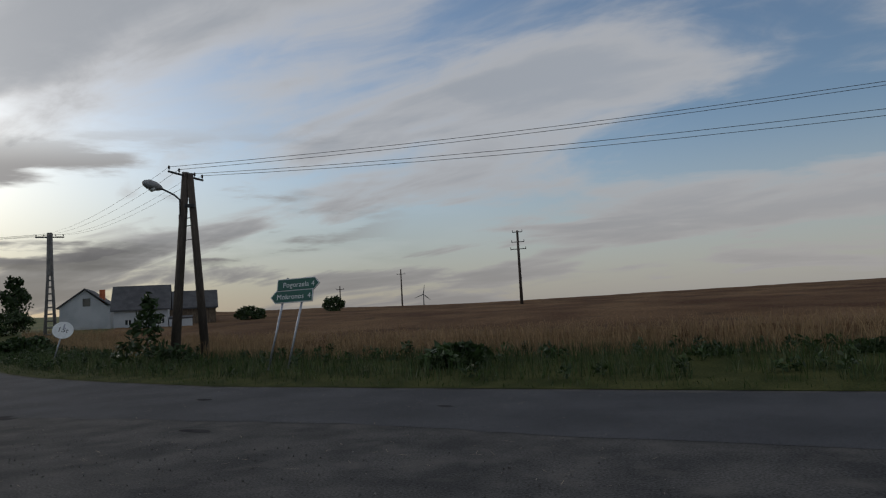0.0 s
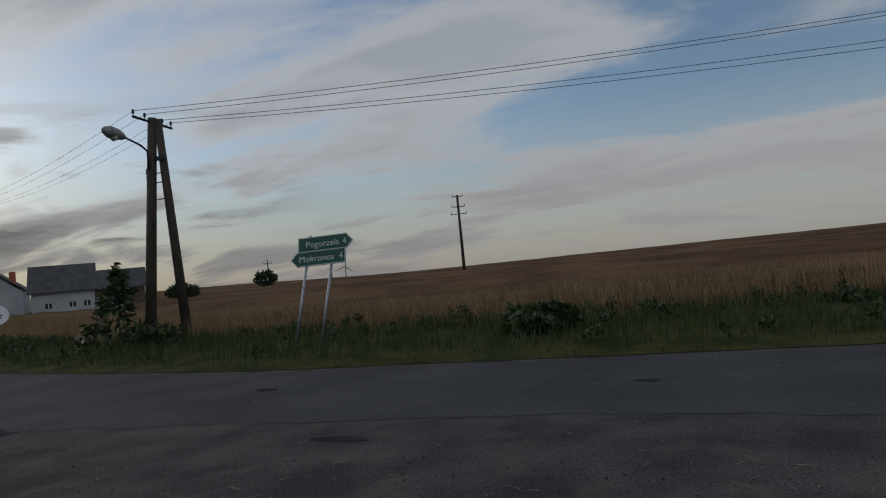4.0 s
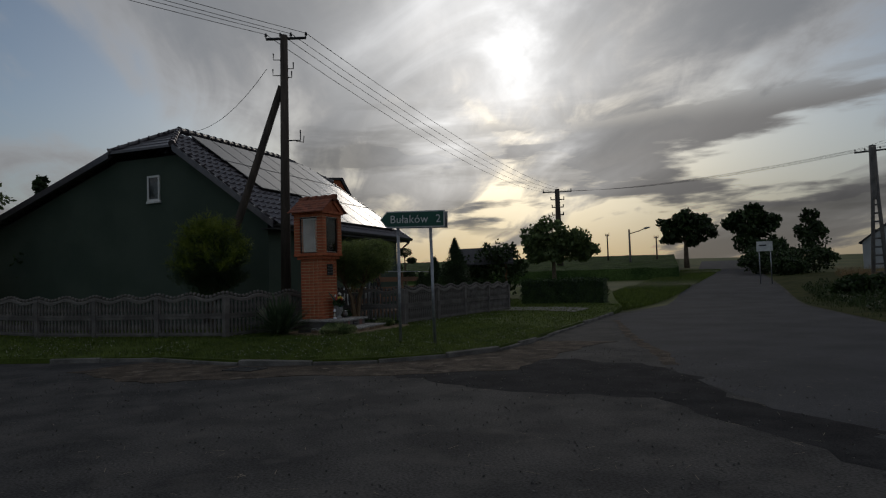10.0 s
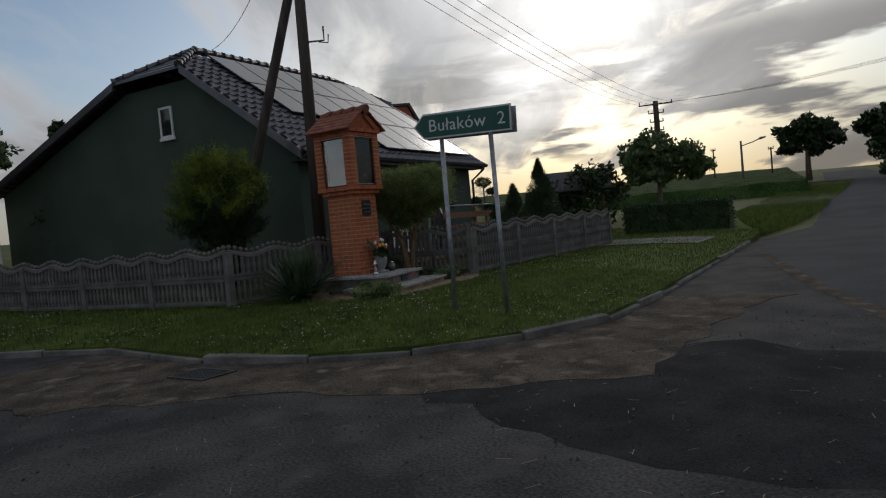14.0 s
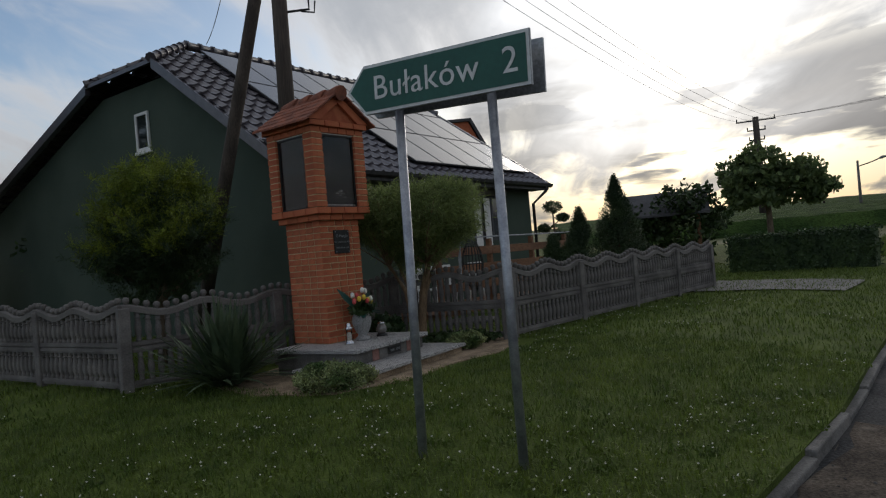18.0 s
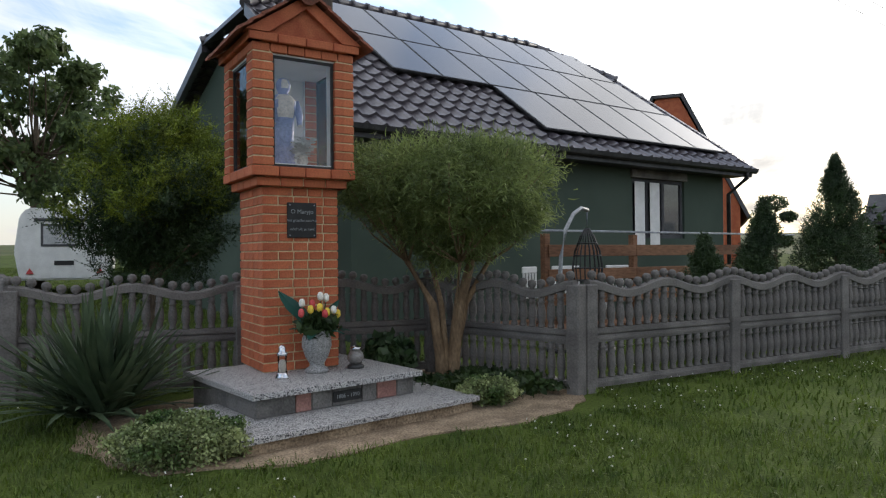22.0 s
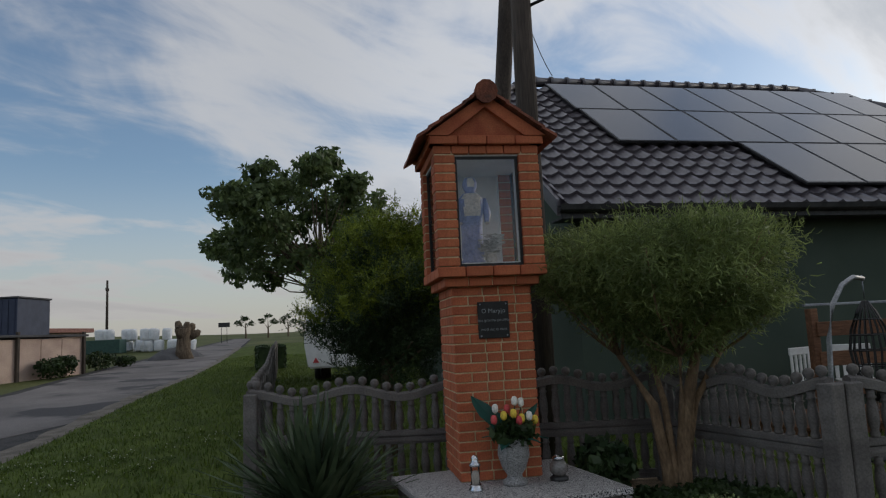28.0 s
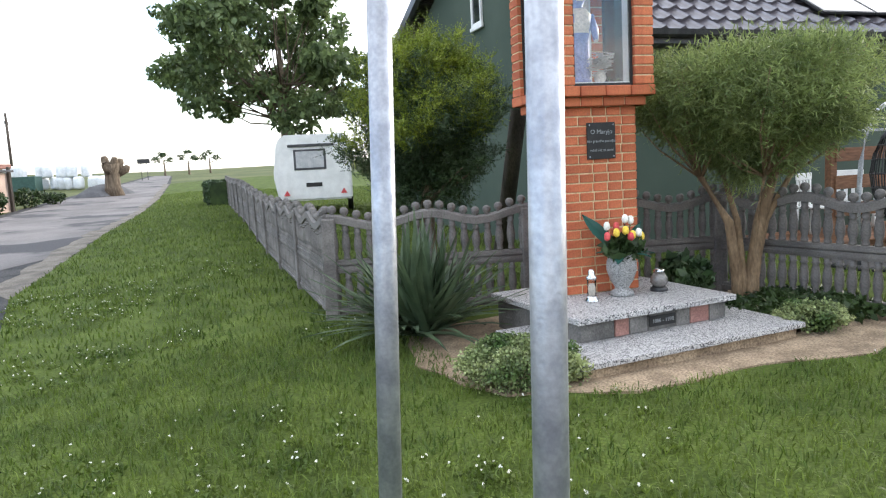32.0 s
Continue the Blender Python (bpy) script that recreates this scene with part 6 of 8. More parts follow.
M_PLANK = material("stained_planks", (0.16, 0.075, 0.04), (0.24, 0.12, 0.065), scale=3, fine_scale=40, fine_amt=0.3, bump=0.3, rough=0.75, rand=0.15, stretch=(0.2, 1, 1))
garden_hut()


# ---- terrace rail, chairs, hanging chair ----
def terrace():
    root = thing("terrace_rail", HOUSE, "brown timber terrace railing with wide horizontal boards", "railing")
    xs = (2.6, 4.5, 6.4, 8.2)
    y = -1.15
    for x in xs:
        part("post", soft_box(x - 0.05, x + 0.05, y - 0.05, y + 0.05, 0.2, 1.75, 0.006), M_PLANK, root)
    for z in (0.72, 1.07, 1.42):
        for a, b in zip(xs, xs[1:]):
            part("board", soft_box(a + 0.003, b - 0.003, y - 0.075, y - 0.052, z, z + 0.17, 0.004), M_PLANK, root)
    part("hand_rail", soft_box(xs[0] - 0.1, xs[-1] + 1.2, y - 0.02, y + 0.02, 1.78, 1.81, 0.004), M_STEEL, root, "thin pale top rail")
    dk = thing("terrace_deck", HOUSE, "raised timber terrace deck beside the house", "deck")
    for k in range(9):
        part("deck_board", soft_box(2.4, 8.4, -1.05 + k * 0.16, -0.905 + k * 0.16, 0.32, 0.36, 0.004), M_PLANK, dk)
    part("frame", soft_box(2.45, 8.35, -1.0, 0.4, 0.15, 0.318, 0.01), M_PLANK, dk)


terrace()


def garden_chair(x, y, rz):
    root = thing("garden_chair", HOUSE @ pose(x, y, 0.36, 0, 0, rz), "white plastic garden chair on the terrace", "chair", "terrace chairs")
    for sx in (-0.22, 0.22):
        for sy in (-0.2, 0.2):
            bm = bmesh.new()
            tube(bm, [(sx * 1.1, sy * 1.1, 0), (sx, sy, 0.42)], 0.018, 6)
            part("leg", bm, M_WHITE, root)
    part("seat", soft_box(-0.24, 0.24, -0.22, 0.22, 0.41, 0.44, 0.012, 2), M_WHITE, root)
    bk = part("backrest", soft_box(-0.24, 0.24, 0.21, 0.235, 0.80, 0.90, 0.01), M_WHITE, root)
    for k in range(5):
        part("slat", soft_box(-0.22 + k * 0.1, -0.17 + k * 0.1, 0.212, 0.232, 0.44, 0.80, 0.004), M_WHITE, bk)


for x, y, rz in ((3.2, -0.45, 20), (3.9, -0.35, -30), (4.9, -0.3, 170)):
    garden_chair(x, y, rz)


def hanging_chair():
    p = Vector((-25.11, 11.37))
    root = thing("hanging_chair", pose(p.x, p.y, lawn_z(p.x, p.y), 0, 0, 150), "dark wicker cocoon chair hanging from a curved steel stand", "chair")
    bm = bmesh.new()
    tube(bm, [(-0.55, 0, 0.03), (-0.62, 0, 0.7), (-0.57, 0, 1.2), (-0.45, 0, 1.55), (-0.25, 0, 1.76), (-0.05, 0, 1.84), (0.12, 0, 1.82)], 0.026, 10)
    part("stand", bm, M_SIGN_BACK, root)
    bm = bmesh.new()
    lathe(bm, [(0.5, 0), (0.5, 0.03), (0.46, 0.05)], 20, (-0.2, 0, 0))
    part("base_ring", bm, M_DARK_METAL, root)
    bm = bmesh.new()
    tube(bm, [(0.1, 0, 1.86), (0.1, 0, 1.6)], 0.008, 5)
    part("chain", bm, M_STEEL, root)
    for k in range(18):
        a = k * math.tau / 18
        bm = bmesh.new()
        tube(bm, [(0.1 + 0.20 * math.sin(u * math.pi) ** 0.8 * math.cos(a), 0.20 * math.sin(u * math.pi) ** 0.8 * math.sin(a), 1.6 - 1.1 * u) for u in (0.02, 0.12, 0.3, 0.5, 0.7, 0.9, 0.99)], 0.009, 4)
        part("wicker_rib", bm, M_DARK_METAL, root)
    for u in (0.2, 0.35, 0.5, 0.65, 0.8):
        bm = bmesh.new()
        r = 0.20 * math.sin(u * math.pi) ** 0.8
        tube(bm, [(0.1 + r * math.cos(k * math.tau / 16), r * math.sin(k * math.tau / 16), 1.6 - 1.1 * u) for k in range(17)], 0.008, 4)
        part("wicker_hoop", bm, M_DARK_METAL, root)


hanging_chair()


# ---- caravan ----
def caravan():
    root = thing("caravan", pose(-30.0, -2.0, lawn_z(-30.0, -2.0), 0, 0, 125) @ Matrix.Diagonal((0.95, 1, 0.92, 1)), "white touring caravan parked in the garden", "caravan")
    bm = bmesh.new()
    pts = [(0.12, 0.45), (2.2, 0.45), (2.2, 2.2), (2.05, 2.38), (0.30, 2.38), (0.12, 2.15), (0.0, 1.2)]
    prism(bm, pts, 0, 3.6)
    bmesh.ops.bevel(bm, geom=bm.edges[:], offset=0.05, segments=2, affect="EDGES")
    b = part("body", bm, M_WHITE, root)
    w = part("window", soft_box(0.6, 1.5, -0.025, 0.0, 1.35, 1.95, 0.01), M_SLATE, root, "rear window with pale blind")
    part("pane", soft_box(0.66, 1.44, -0.032, -0.026, 1.41, 1.89, 0.004), M_PALE, w)
    part("awning_rail", soft_box(0.45, 1.75, -0.04, 0.0, 2.02, 2.10, 0.01), M_SLATE, root)
    for x in (0.35, 1.95):
        bm = bmesh.new()
        prism(bm, [(x - 0.09, 0.62), (x + 0.09, 0.62), (x, 0.78)], -0.02, 0.0)
        part("reflector", bm, M_TULIP_R, root, "red triangular reflector")
    part("number_plate", soft_box(0.9, 1.35, -0.015, 0.0, 0.85, 0.97, 0.004), M_BLACK, root)
    for y in (1.5,):
        for x in (0.16, 2.12):
            bm = bmesh.new()
            lathe(bm, [(0.28, -0.08), (0.32, -0.06), (0.32, 0.06), (0.28, 0.08)], 18)
            t = part("wheel", bm, M_BLACK, root, m=pose(x, y, 0.31, 0, 90, 0))
            bm = bmesh.new()
            lathe(bm, [(0.18, -0.085), (0.18, 0.085)], 14)
            part("rim", bm, M_STEEL, t)


M_PALE = material("pale_blind", (0.40, 0.41, 0.42), (0.5, 0.5, 0.5), rough=0.5, bump=0)
caravan()


# ---- far side of the village road ----
def pink_wall():
    root = thing("outbuilding", pose(-26.73, -16.97, ground_z(-30, -18.5), 0, 0, 204) @ Matrix.Diagonal((1.38, 1.2, 1.25, 1)), "low pinkish concrete panel outbuilding with flat roof sheet", "building")
    for k in range(6):
        part("wall_panel", soft_box(k * 0.9 + 0.01, k * 0.9 + 0.89, 0, 0.12, -0.6, 1.35 + 0.02 * (k % 2), 0.008), M_PINK, root)
    part("end_wall", soft_box(5.38, 5.5, 0.0, 3.0, -0.6, 1.4, 0.01), M_PINK, root)
    part("roof_sheet", soft_box(-0.2, 5.6, -0.15, 3.2, 1.42, 1.50, 0.01), M_SLATE, root)
    for x in (5.45, 2.6):
        part("post", soft_box(x - 0.05, x + 0.05, -0.12, -0.02, -0.6, 1.6, 0.008), M_WOOD_POLE, root)
    r2 = thing("shed", pose(-30.2, -24.9, ground_z(-34, -26.6), 0, 0, 204), "grey flat-roofed shed with wide dark window band", "building")
    part("walls", soft_box(0, 9, 0, 4, -0.6, 1.9, 0.02), M_PINK, r2)
    part("roof_slab", soft_box(-0.3, 9.3, -0.3, 4.3, 1.9, 2.15, 0.02), M_BRICK_RED, r2)
    part("window_band", soft_box(0.8, 8.0, -0.03, 0.0, 1.1, 1.6, 0.008), M_GLASS_DARK, r2)


def blue_shed():
    gz = ground_z(-31.28, -21.23)
    root = thing("metal_shed", pose(-31.28, -21.23, gz, 0, 0, -58.5), "dark blue ribbed metal shed behind the outbuilding", "shed")
    part("body", soft_box(0, 3.0, -2.4, 0, -0.3, 4.25 - gz, 0.02), M_BLUE_METAL, root)
    for k in range(10):
        part("rib", soft_box(0.1 + k * 0.3, 0.14 + k * 0.3, 0.003, 0.03, -0.2, 4.2 - gz, 0.004), M_BLUE_METAL, root)
    part("roof_edge", soft_box(-0.06, 3.06, -2.46, 0.06, 4.26 - gz, 4.34 - gz, 0.01), M_SLATE, root)


M_BLUE_METAL = material("dark_blue_sheet", (0.03, 0.04, 0.075), (0.045, 0.058, 0.10), scale=2, fine_scale=30, fine_amt=0.15, bump=0.05, rough=0.5)
blue_shed()
M_PINK = material("pinkish_render", (0.42, 0.31, 0.26), (0.54, 0.41, 0.34), scale=1.5, fine_scale=30, fine_amt=0.15, bump=0.2, rough=0.9, rand=0.07)
pink_wall()


def silage_bales():
    rng = random.Random(3)
    a, b = Vector((-49.2, -47.3)), Vector((-51.8, -36.0))
    n = 15
    for row in range(2):
        for k in range(n if row == 0 else n - 4):
            p = a.lerp(b, (k + 0.5 * row + rng.uniform(-0.15, 0.15)) / n)
            z = ground_z(p.x, p.y) + row * 0.95
            bm = bmesh.new()
            q = rng.uniform(0.74, 0.9)
            lathe(bm, [(0.3 * q, 0), (0.48 * q, 0.05), (0.52 * q, 0.2), (0.53 * q, 0.75), (0.49 * q, 0.92), (0.3 * q, 0.98)], 12)
            solid("silage_bale", bm, M_FOIL, "round bale wrapped in white plastic foil", "bale", "wrapped bales", m=pose(p.x + row * 0.1 + rng.uniform(-0.5, 0.5), p.y, z, rng.uniform(-7, 7), rng.uniform(-5, 5), rng.uniform(0, 90)))
    root = thing("skip_container", pose(-47.0, -41.9, ground_z(-47, -41.9), 0, 0, -50), "dark green metal container in front of the bales", "container")
    part("body", soft_box(-1.6, 1.6, -0.8, 0.8, 0, 1.1, 0.03), M_CONTAINER, root)
    for k in range(5):
        part("rib", soft_box(-1.5 + k * 0.72, -1.42 + k * 0.72, -0.86, -0.8, 0.05, 1.1, 0.01), M_CONTAINER, root)


M_FOIL = material("bale_foil", (0.62, 0.64, 0.66), (0.74, 0.75, 0.76), scale=3, fine_scale=14, fine_amt=0.1, bump=0.4, rough=0.4)
M_CONTAINER = material("green_container", (0.02, 0.06, 0.05), (0.03, 0.08, 0.065), rough=0.5, bump=0.1)
silage_bales()


def stump():
    p = (-42.54, -25.0)
    z = ground_z(*p)
    root = thing("tree_stump", pose(p[0], p[1], z) @ Matrix.Diagonal((0.8, 0.8, 0.86, 1)), "thick pollarded dead tree stump beside the road", "stump")
    bm = bmesh.new()
    tube(bm, [(0, 0, -0.3), (0.05, 0, 0.6), (0, 0, 1.5), (0.1, 0.05, 2.2)], [0.85, 0.55, 0.5, 0.62], 12)
    part("trunk", bm, M_BARK, root)
    for dx, dy, h in ((-0.55, 0.3, 2.5), (0.3, -0.3, 2.7), (0.6, 0.1, 2.3), (0.0, 0.4, 2.6), (-0.9, 0.5, 2.0)):
        bm = bmesh.new()
        tube(bm, [(dx * 0.4, dy * 0.4, 1.6), (dx, dy, h - 0.2), (dx * 1.1, dy * 1.1, h)], [0.35, 0.26, 0.16], 8)
        part("limb_stub", bm, M_BARK, root)
    hp = thing("rubble_heap", pose(-43.2, -26.6, ground_z(-43.2, -26.6), 0, 0, 30), "low heap of boards under a grey sheet", "heap")
    bm = bmesh.new()
    bmesh.ops.create_grid(bm, x_segments=14, y_segments=8, size=1)
    for v in bm.verts:
        x, y = v.co.x, v.co.y
        v.co = Vector((x * 2.6, y * 1.1, 0.75 * max(0, 1 - abs(x) ** 3) * max(0, 1 - y * y) + 0.08 * noise.noise((x * 4, y * 4, 1)) - 0.05))
    part("sheet", bm, M_SLATE, hp)


stump()


def town_board():
    p = (-66.14, -51.03)
    root = thing("place_name_sign", pose(p[0], p[1], ground_z(*p), 0, 0, -50), "dark back of a place name board on the hilltop", "road sign")
    for x in (-0.3, 0.3):
        bm = bmesh.new()
        tube(bm, [(x, 0, -0.2), (x, 0, 1.9)], 0.03, 6)
        part("post", bm, M_DARK_METAL, root)
    part("board", soft_box(-0.62, 0.62, -0.04, 0.04, 1.75, 2.25, 0.01), M_DARK_METAL, root)


town_board()


# ---- trees and shrubs ----
def shrub(name, p, r, h, leaf_mat, label, count=1500, leaf=0.04, seed=1, category="shrub", aspect=1.6, clumps=16):
    rng = random.Random(seed)
    root = thing(name, Matrix.Translation(p), label, category)
    bl = [((0, 0, h * 0.5), (r * 0.85, r * 0.85, h * 0.48), count // 2)]
    for k in range(clumps):
        a, u = rng.uniform(0, math.tau), rng.uniform(-0.1, 0.95)
        cz = h * (0.5 + 0.42 * u)
        rr = r * math.sqrt(max(0.05, 1 - u * u)) * 0.85
        bl.append(((rr * math.cos(a), rr * math.sin(a), cz), (r * 0.28, r * 0.28, h * 0.16), count // (2 * clumps)))
    part("foliage", leaf_cloud("foliage", bl, leaf_mat, leaf, seed, aspect, 0.0, 0.5), leaf_mat, root)
    for k in range(5):
        a = rng.uniform(0, math.tau)
        bm = bmesh.new()
        tube(bm, [(0.03 * math.cos(a), 0.03 * math.sin(a), -0.05), (r * 0.5 * math.cos(a), r * 0.5 * math.sin(a), h * 0.6)], [0.015, 0.006], 5)
        part("stem", bm, M_BARK, root)
    return root


def at(x, y):
    return (x, y, lawn_z(x, y))


shrub("variegated_bush", (-19.74, 8.86, 0.12), 0.41, 0.37, L_VARIEGATED, "round low bush with cream-edged variegated leaves beside the steps", 17000, 0.016, 3)
shrub("variegated_bush", at(-21.53, 10.55), 0.25, 0.24, L_VARIEGATED, "small round variegated bush by the fence corner", 8000, 0.016, 4)
shrub("ground_cover", at(-22.2, 10.55), 0.6, 0.15, L_DARK, "dark low ground cover under the willow", 3500, 0.05, 5)
shrub("ground_cover", at(-21.9, 9.9), 0.4, 0.12, L_DARK, "dark low ground cover beside the shrine", 1500, 0.05, 6)
shrub("small_shrub", at(-22.05, 9.55), 0.24, 0.5, L_CONIFER, "thin leafy shrub behind the shrine steps", 900, 0.06, 16)


def yucca(p):
    rng = random.Random(8)
    root = thing("yucca", Matrix.Translation(p), "large grey-green yucca with long sword-shaped leaves", "plant")
    for k in range(250):
        a = rng.uniform(0, math.tau)
        el = rng.betavariate(1.3, 1.3) * 1.25 + 0.22
        L = rng.uniform(0.72, 1.08)
        d = Vector((math.cos(a) * math.cos(el), math.sin(a) * math.cos(el), math.sin(el)))
        s = Vector((-math.sin(a), math.cos(a), 0))
        b = Vector((rng.uniform(-0.15, 0.15), rng.uniform(-0.15, 0.15), 0.05))
        bm = bmesh.new()
        prev = None
        dr = rng.uniform(0.05, 0.35) * math.cos(el)
        for u, w in ((0, 0.018), (0.25, 0.030), (0.55, 0.028), (0.8, 0.017), (1.0, 0.001)):
            c = b + d * L * u - Vector((0, 0, dr * u * u))
            cur = [bm.verts.new(c - s * w), bm.verts.new(c - Vector((0, 0, 0.006))), bm.verts.new(c + s * w)]
            if prev:
                bm.faces.new((prev[0], prev[1], cur[1], cur[0]))
                bm.faces.new((prev[1], prev[2], cur[2], cur[1]))
            prev = cur
        part("leaf", bm, L_YUCCA, root)


yucca(at(-20.55, 7.66))


def spray_cloud(name, blobs, mat, seed, length=0.22, width=0.07, per=7):
    """Flat feathery sprays, pointing up and out, as on a thuja or juniper."""
    rng = np.random.default_rng(seed)
    V = []
    for c, rad, count in blobs:
        d = rng.normal(size=(count, 3))
        d /= np.linalg.norm(d, axis=1)[:, None]
        r = 0.55 + 0.45 * rng.random(count) ** 0.5
        p = np.array(c) + d * r[:, None] * np.array(rad)
        ax = d * 0.8 + rng.normal(size=(count, 3)) * 0.35 + np.array((0, 0, 0.55))
        ax /= np.linalg.norm(ax, axis=1)[:, None]
        sd = np.cross(ax, rng.normal(size=(count, 3)))
        sd /= np.linalg.norm(sd, axis=1)[:, None]
        for k in range(per):
            u = k / per
            q = p + ax * (u * length * (0.7 + 0.6 * rng.random(count)))[:, None]
            s = 1 if k % 2 else -1
            tip = q + (ax * 0.6 + sd * s) * (width * (1.15 - u))
            n = np.cross(ax, sd) * 0.006
            w = ax * 0.008
            V.append(np.stack([q - w, q + n, tip, q + w - n], axis=1).reshape(-1, 3))
    V = np.concatenate(V)
    n = len(V) // 4
    me = bpy.data.meshes.new(name)
    me.vertices.add(len(V))
    me.vertices.foreach_set("co", V.ravel())
    me.loops.add(4 * n)
    me.loops.foreach_set("vertex_index", np.arange(4 * n))
    me.polygons.add(n)
    me.polygons.foreach_set("loop_start", np.arange(0, 4 * n, 4))
    me.polygons.foreach_set("loop_total", np.full(n, 4))
    me.materials.append(mat)
    me.update()
    return me


def plumes(centre, radii, count, rng, z_lo, length=0.62):
    """Chains of shrinking clumps that point outwards and up, one for each branch tip."""
    bl = []
    while len(bl) < count * 4:
        d = Vector((rng.gauss(0, 1), rng.gauss(0, 1), rng.gauss(0, 1))).normalized()
        if d.z < z_lo:
            continue
        k = rng.uniform(0.72, 1.0) * (0.90 + 0.75 * noise.noise(d * 2.1 + Vector((0, 0, radii[0])))) * (1 - 0.22 * max(0.0, d.z))
        p = Vector((centre[0] + d.x * radii[0] * k, centre[1] + d.y * radii[1] * k, centre[2] + d.z * radii[2] * k))
        g = (Vector((d.x, d.y, d.z * 0.4)) * 0.8 + Vector((rng.gauss(0, 0.25), rng.gauss(0, 0.25), 0.55))).normalized()
        L = length * rng.uniform(0.6, 1.2)
        for j in range(4):
            bl.append((p + g * L * (j / 4 - 0.3), [0.075 - 0.017 * j] * 3, 22 - 5 * j))
    return bl


def golden_thuja():
    p = at(-23.2, 6.36)
    root = thing("golden_conifer", Matrix.Translation(p), "broad golden-green conifer on a bare trunk behind the fence", "tree")
    bm = bmesh.new()
    tube(bm, [(0, 0, -0.2), (0.02, 0, 0.9), (0, 0.05, 1.8)], [0.10, 0.085, 0.05], 9)
    part("trunk", bm, M_BARK, root)
    rng = random.Random(4)
    for k in range(12):
        a, z = rng.uniform(0, math.tau), rng.uniform(1.0, 2.2)
        bm = bmesh.new()
        tube(bm, [(0, 0.02, z - 0.15), (0.3 * math.cos(a), 0.3 * math.sin(a), z), (0.75 * math.cos(a), 0.75 * math.sin(a), z + 0.25)], [0.03, 0.02, 0.008], 5)
        part("limb", bm, M_BARK, root)
    # inner sprays take a darker green, partly for the shade inside the crown
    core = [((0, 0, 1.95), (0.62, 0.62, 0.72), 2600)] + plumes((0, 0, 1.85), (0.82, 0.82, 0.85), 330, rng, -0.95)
    part("inner_foliage", spray_cloud("inner_foliage", core, L_CONIFER, 4, 0.16, 0.034, 9), L_CONIFER, root, "dark green inner sprays, colour deepened for shade inside the crown")
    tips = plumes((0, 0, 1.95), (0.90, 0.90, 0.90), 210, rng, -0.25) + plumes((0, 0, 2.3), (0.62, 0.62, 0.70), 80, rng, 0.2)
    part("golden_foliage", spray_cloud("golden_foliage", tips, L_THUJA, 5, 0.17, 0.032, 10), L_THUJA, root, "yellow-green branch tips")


golden_thuja()


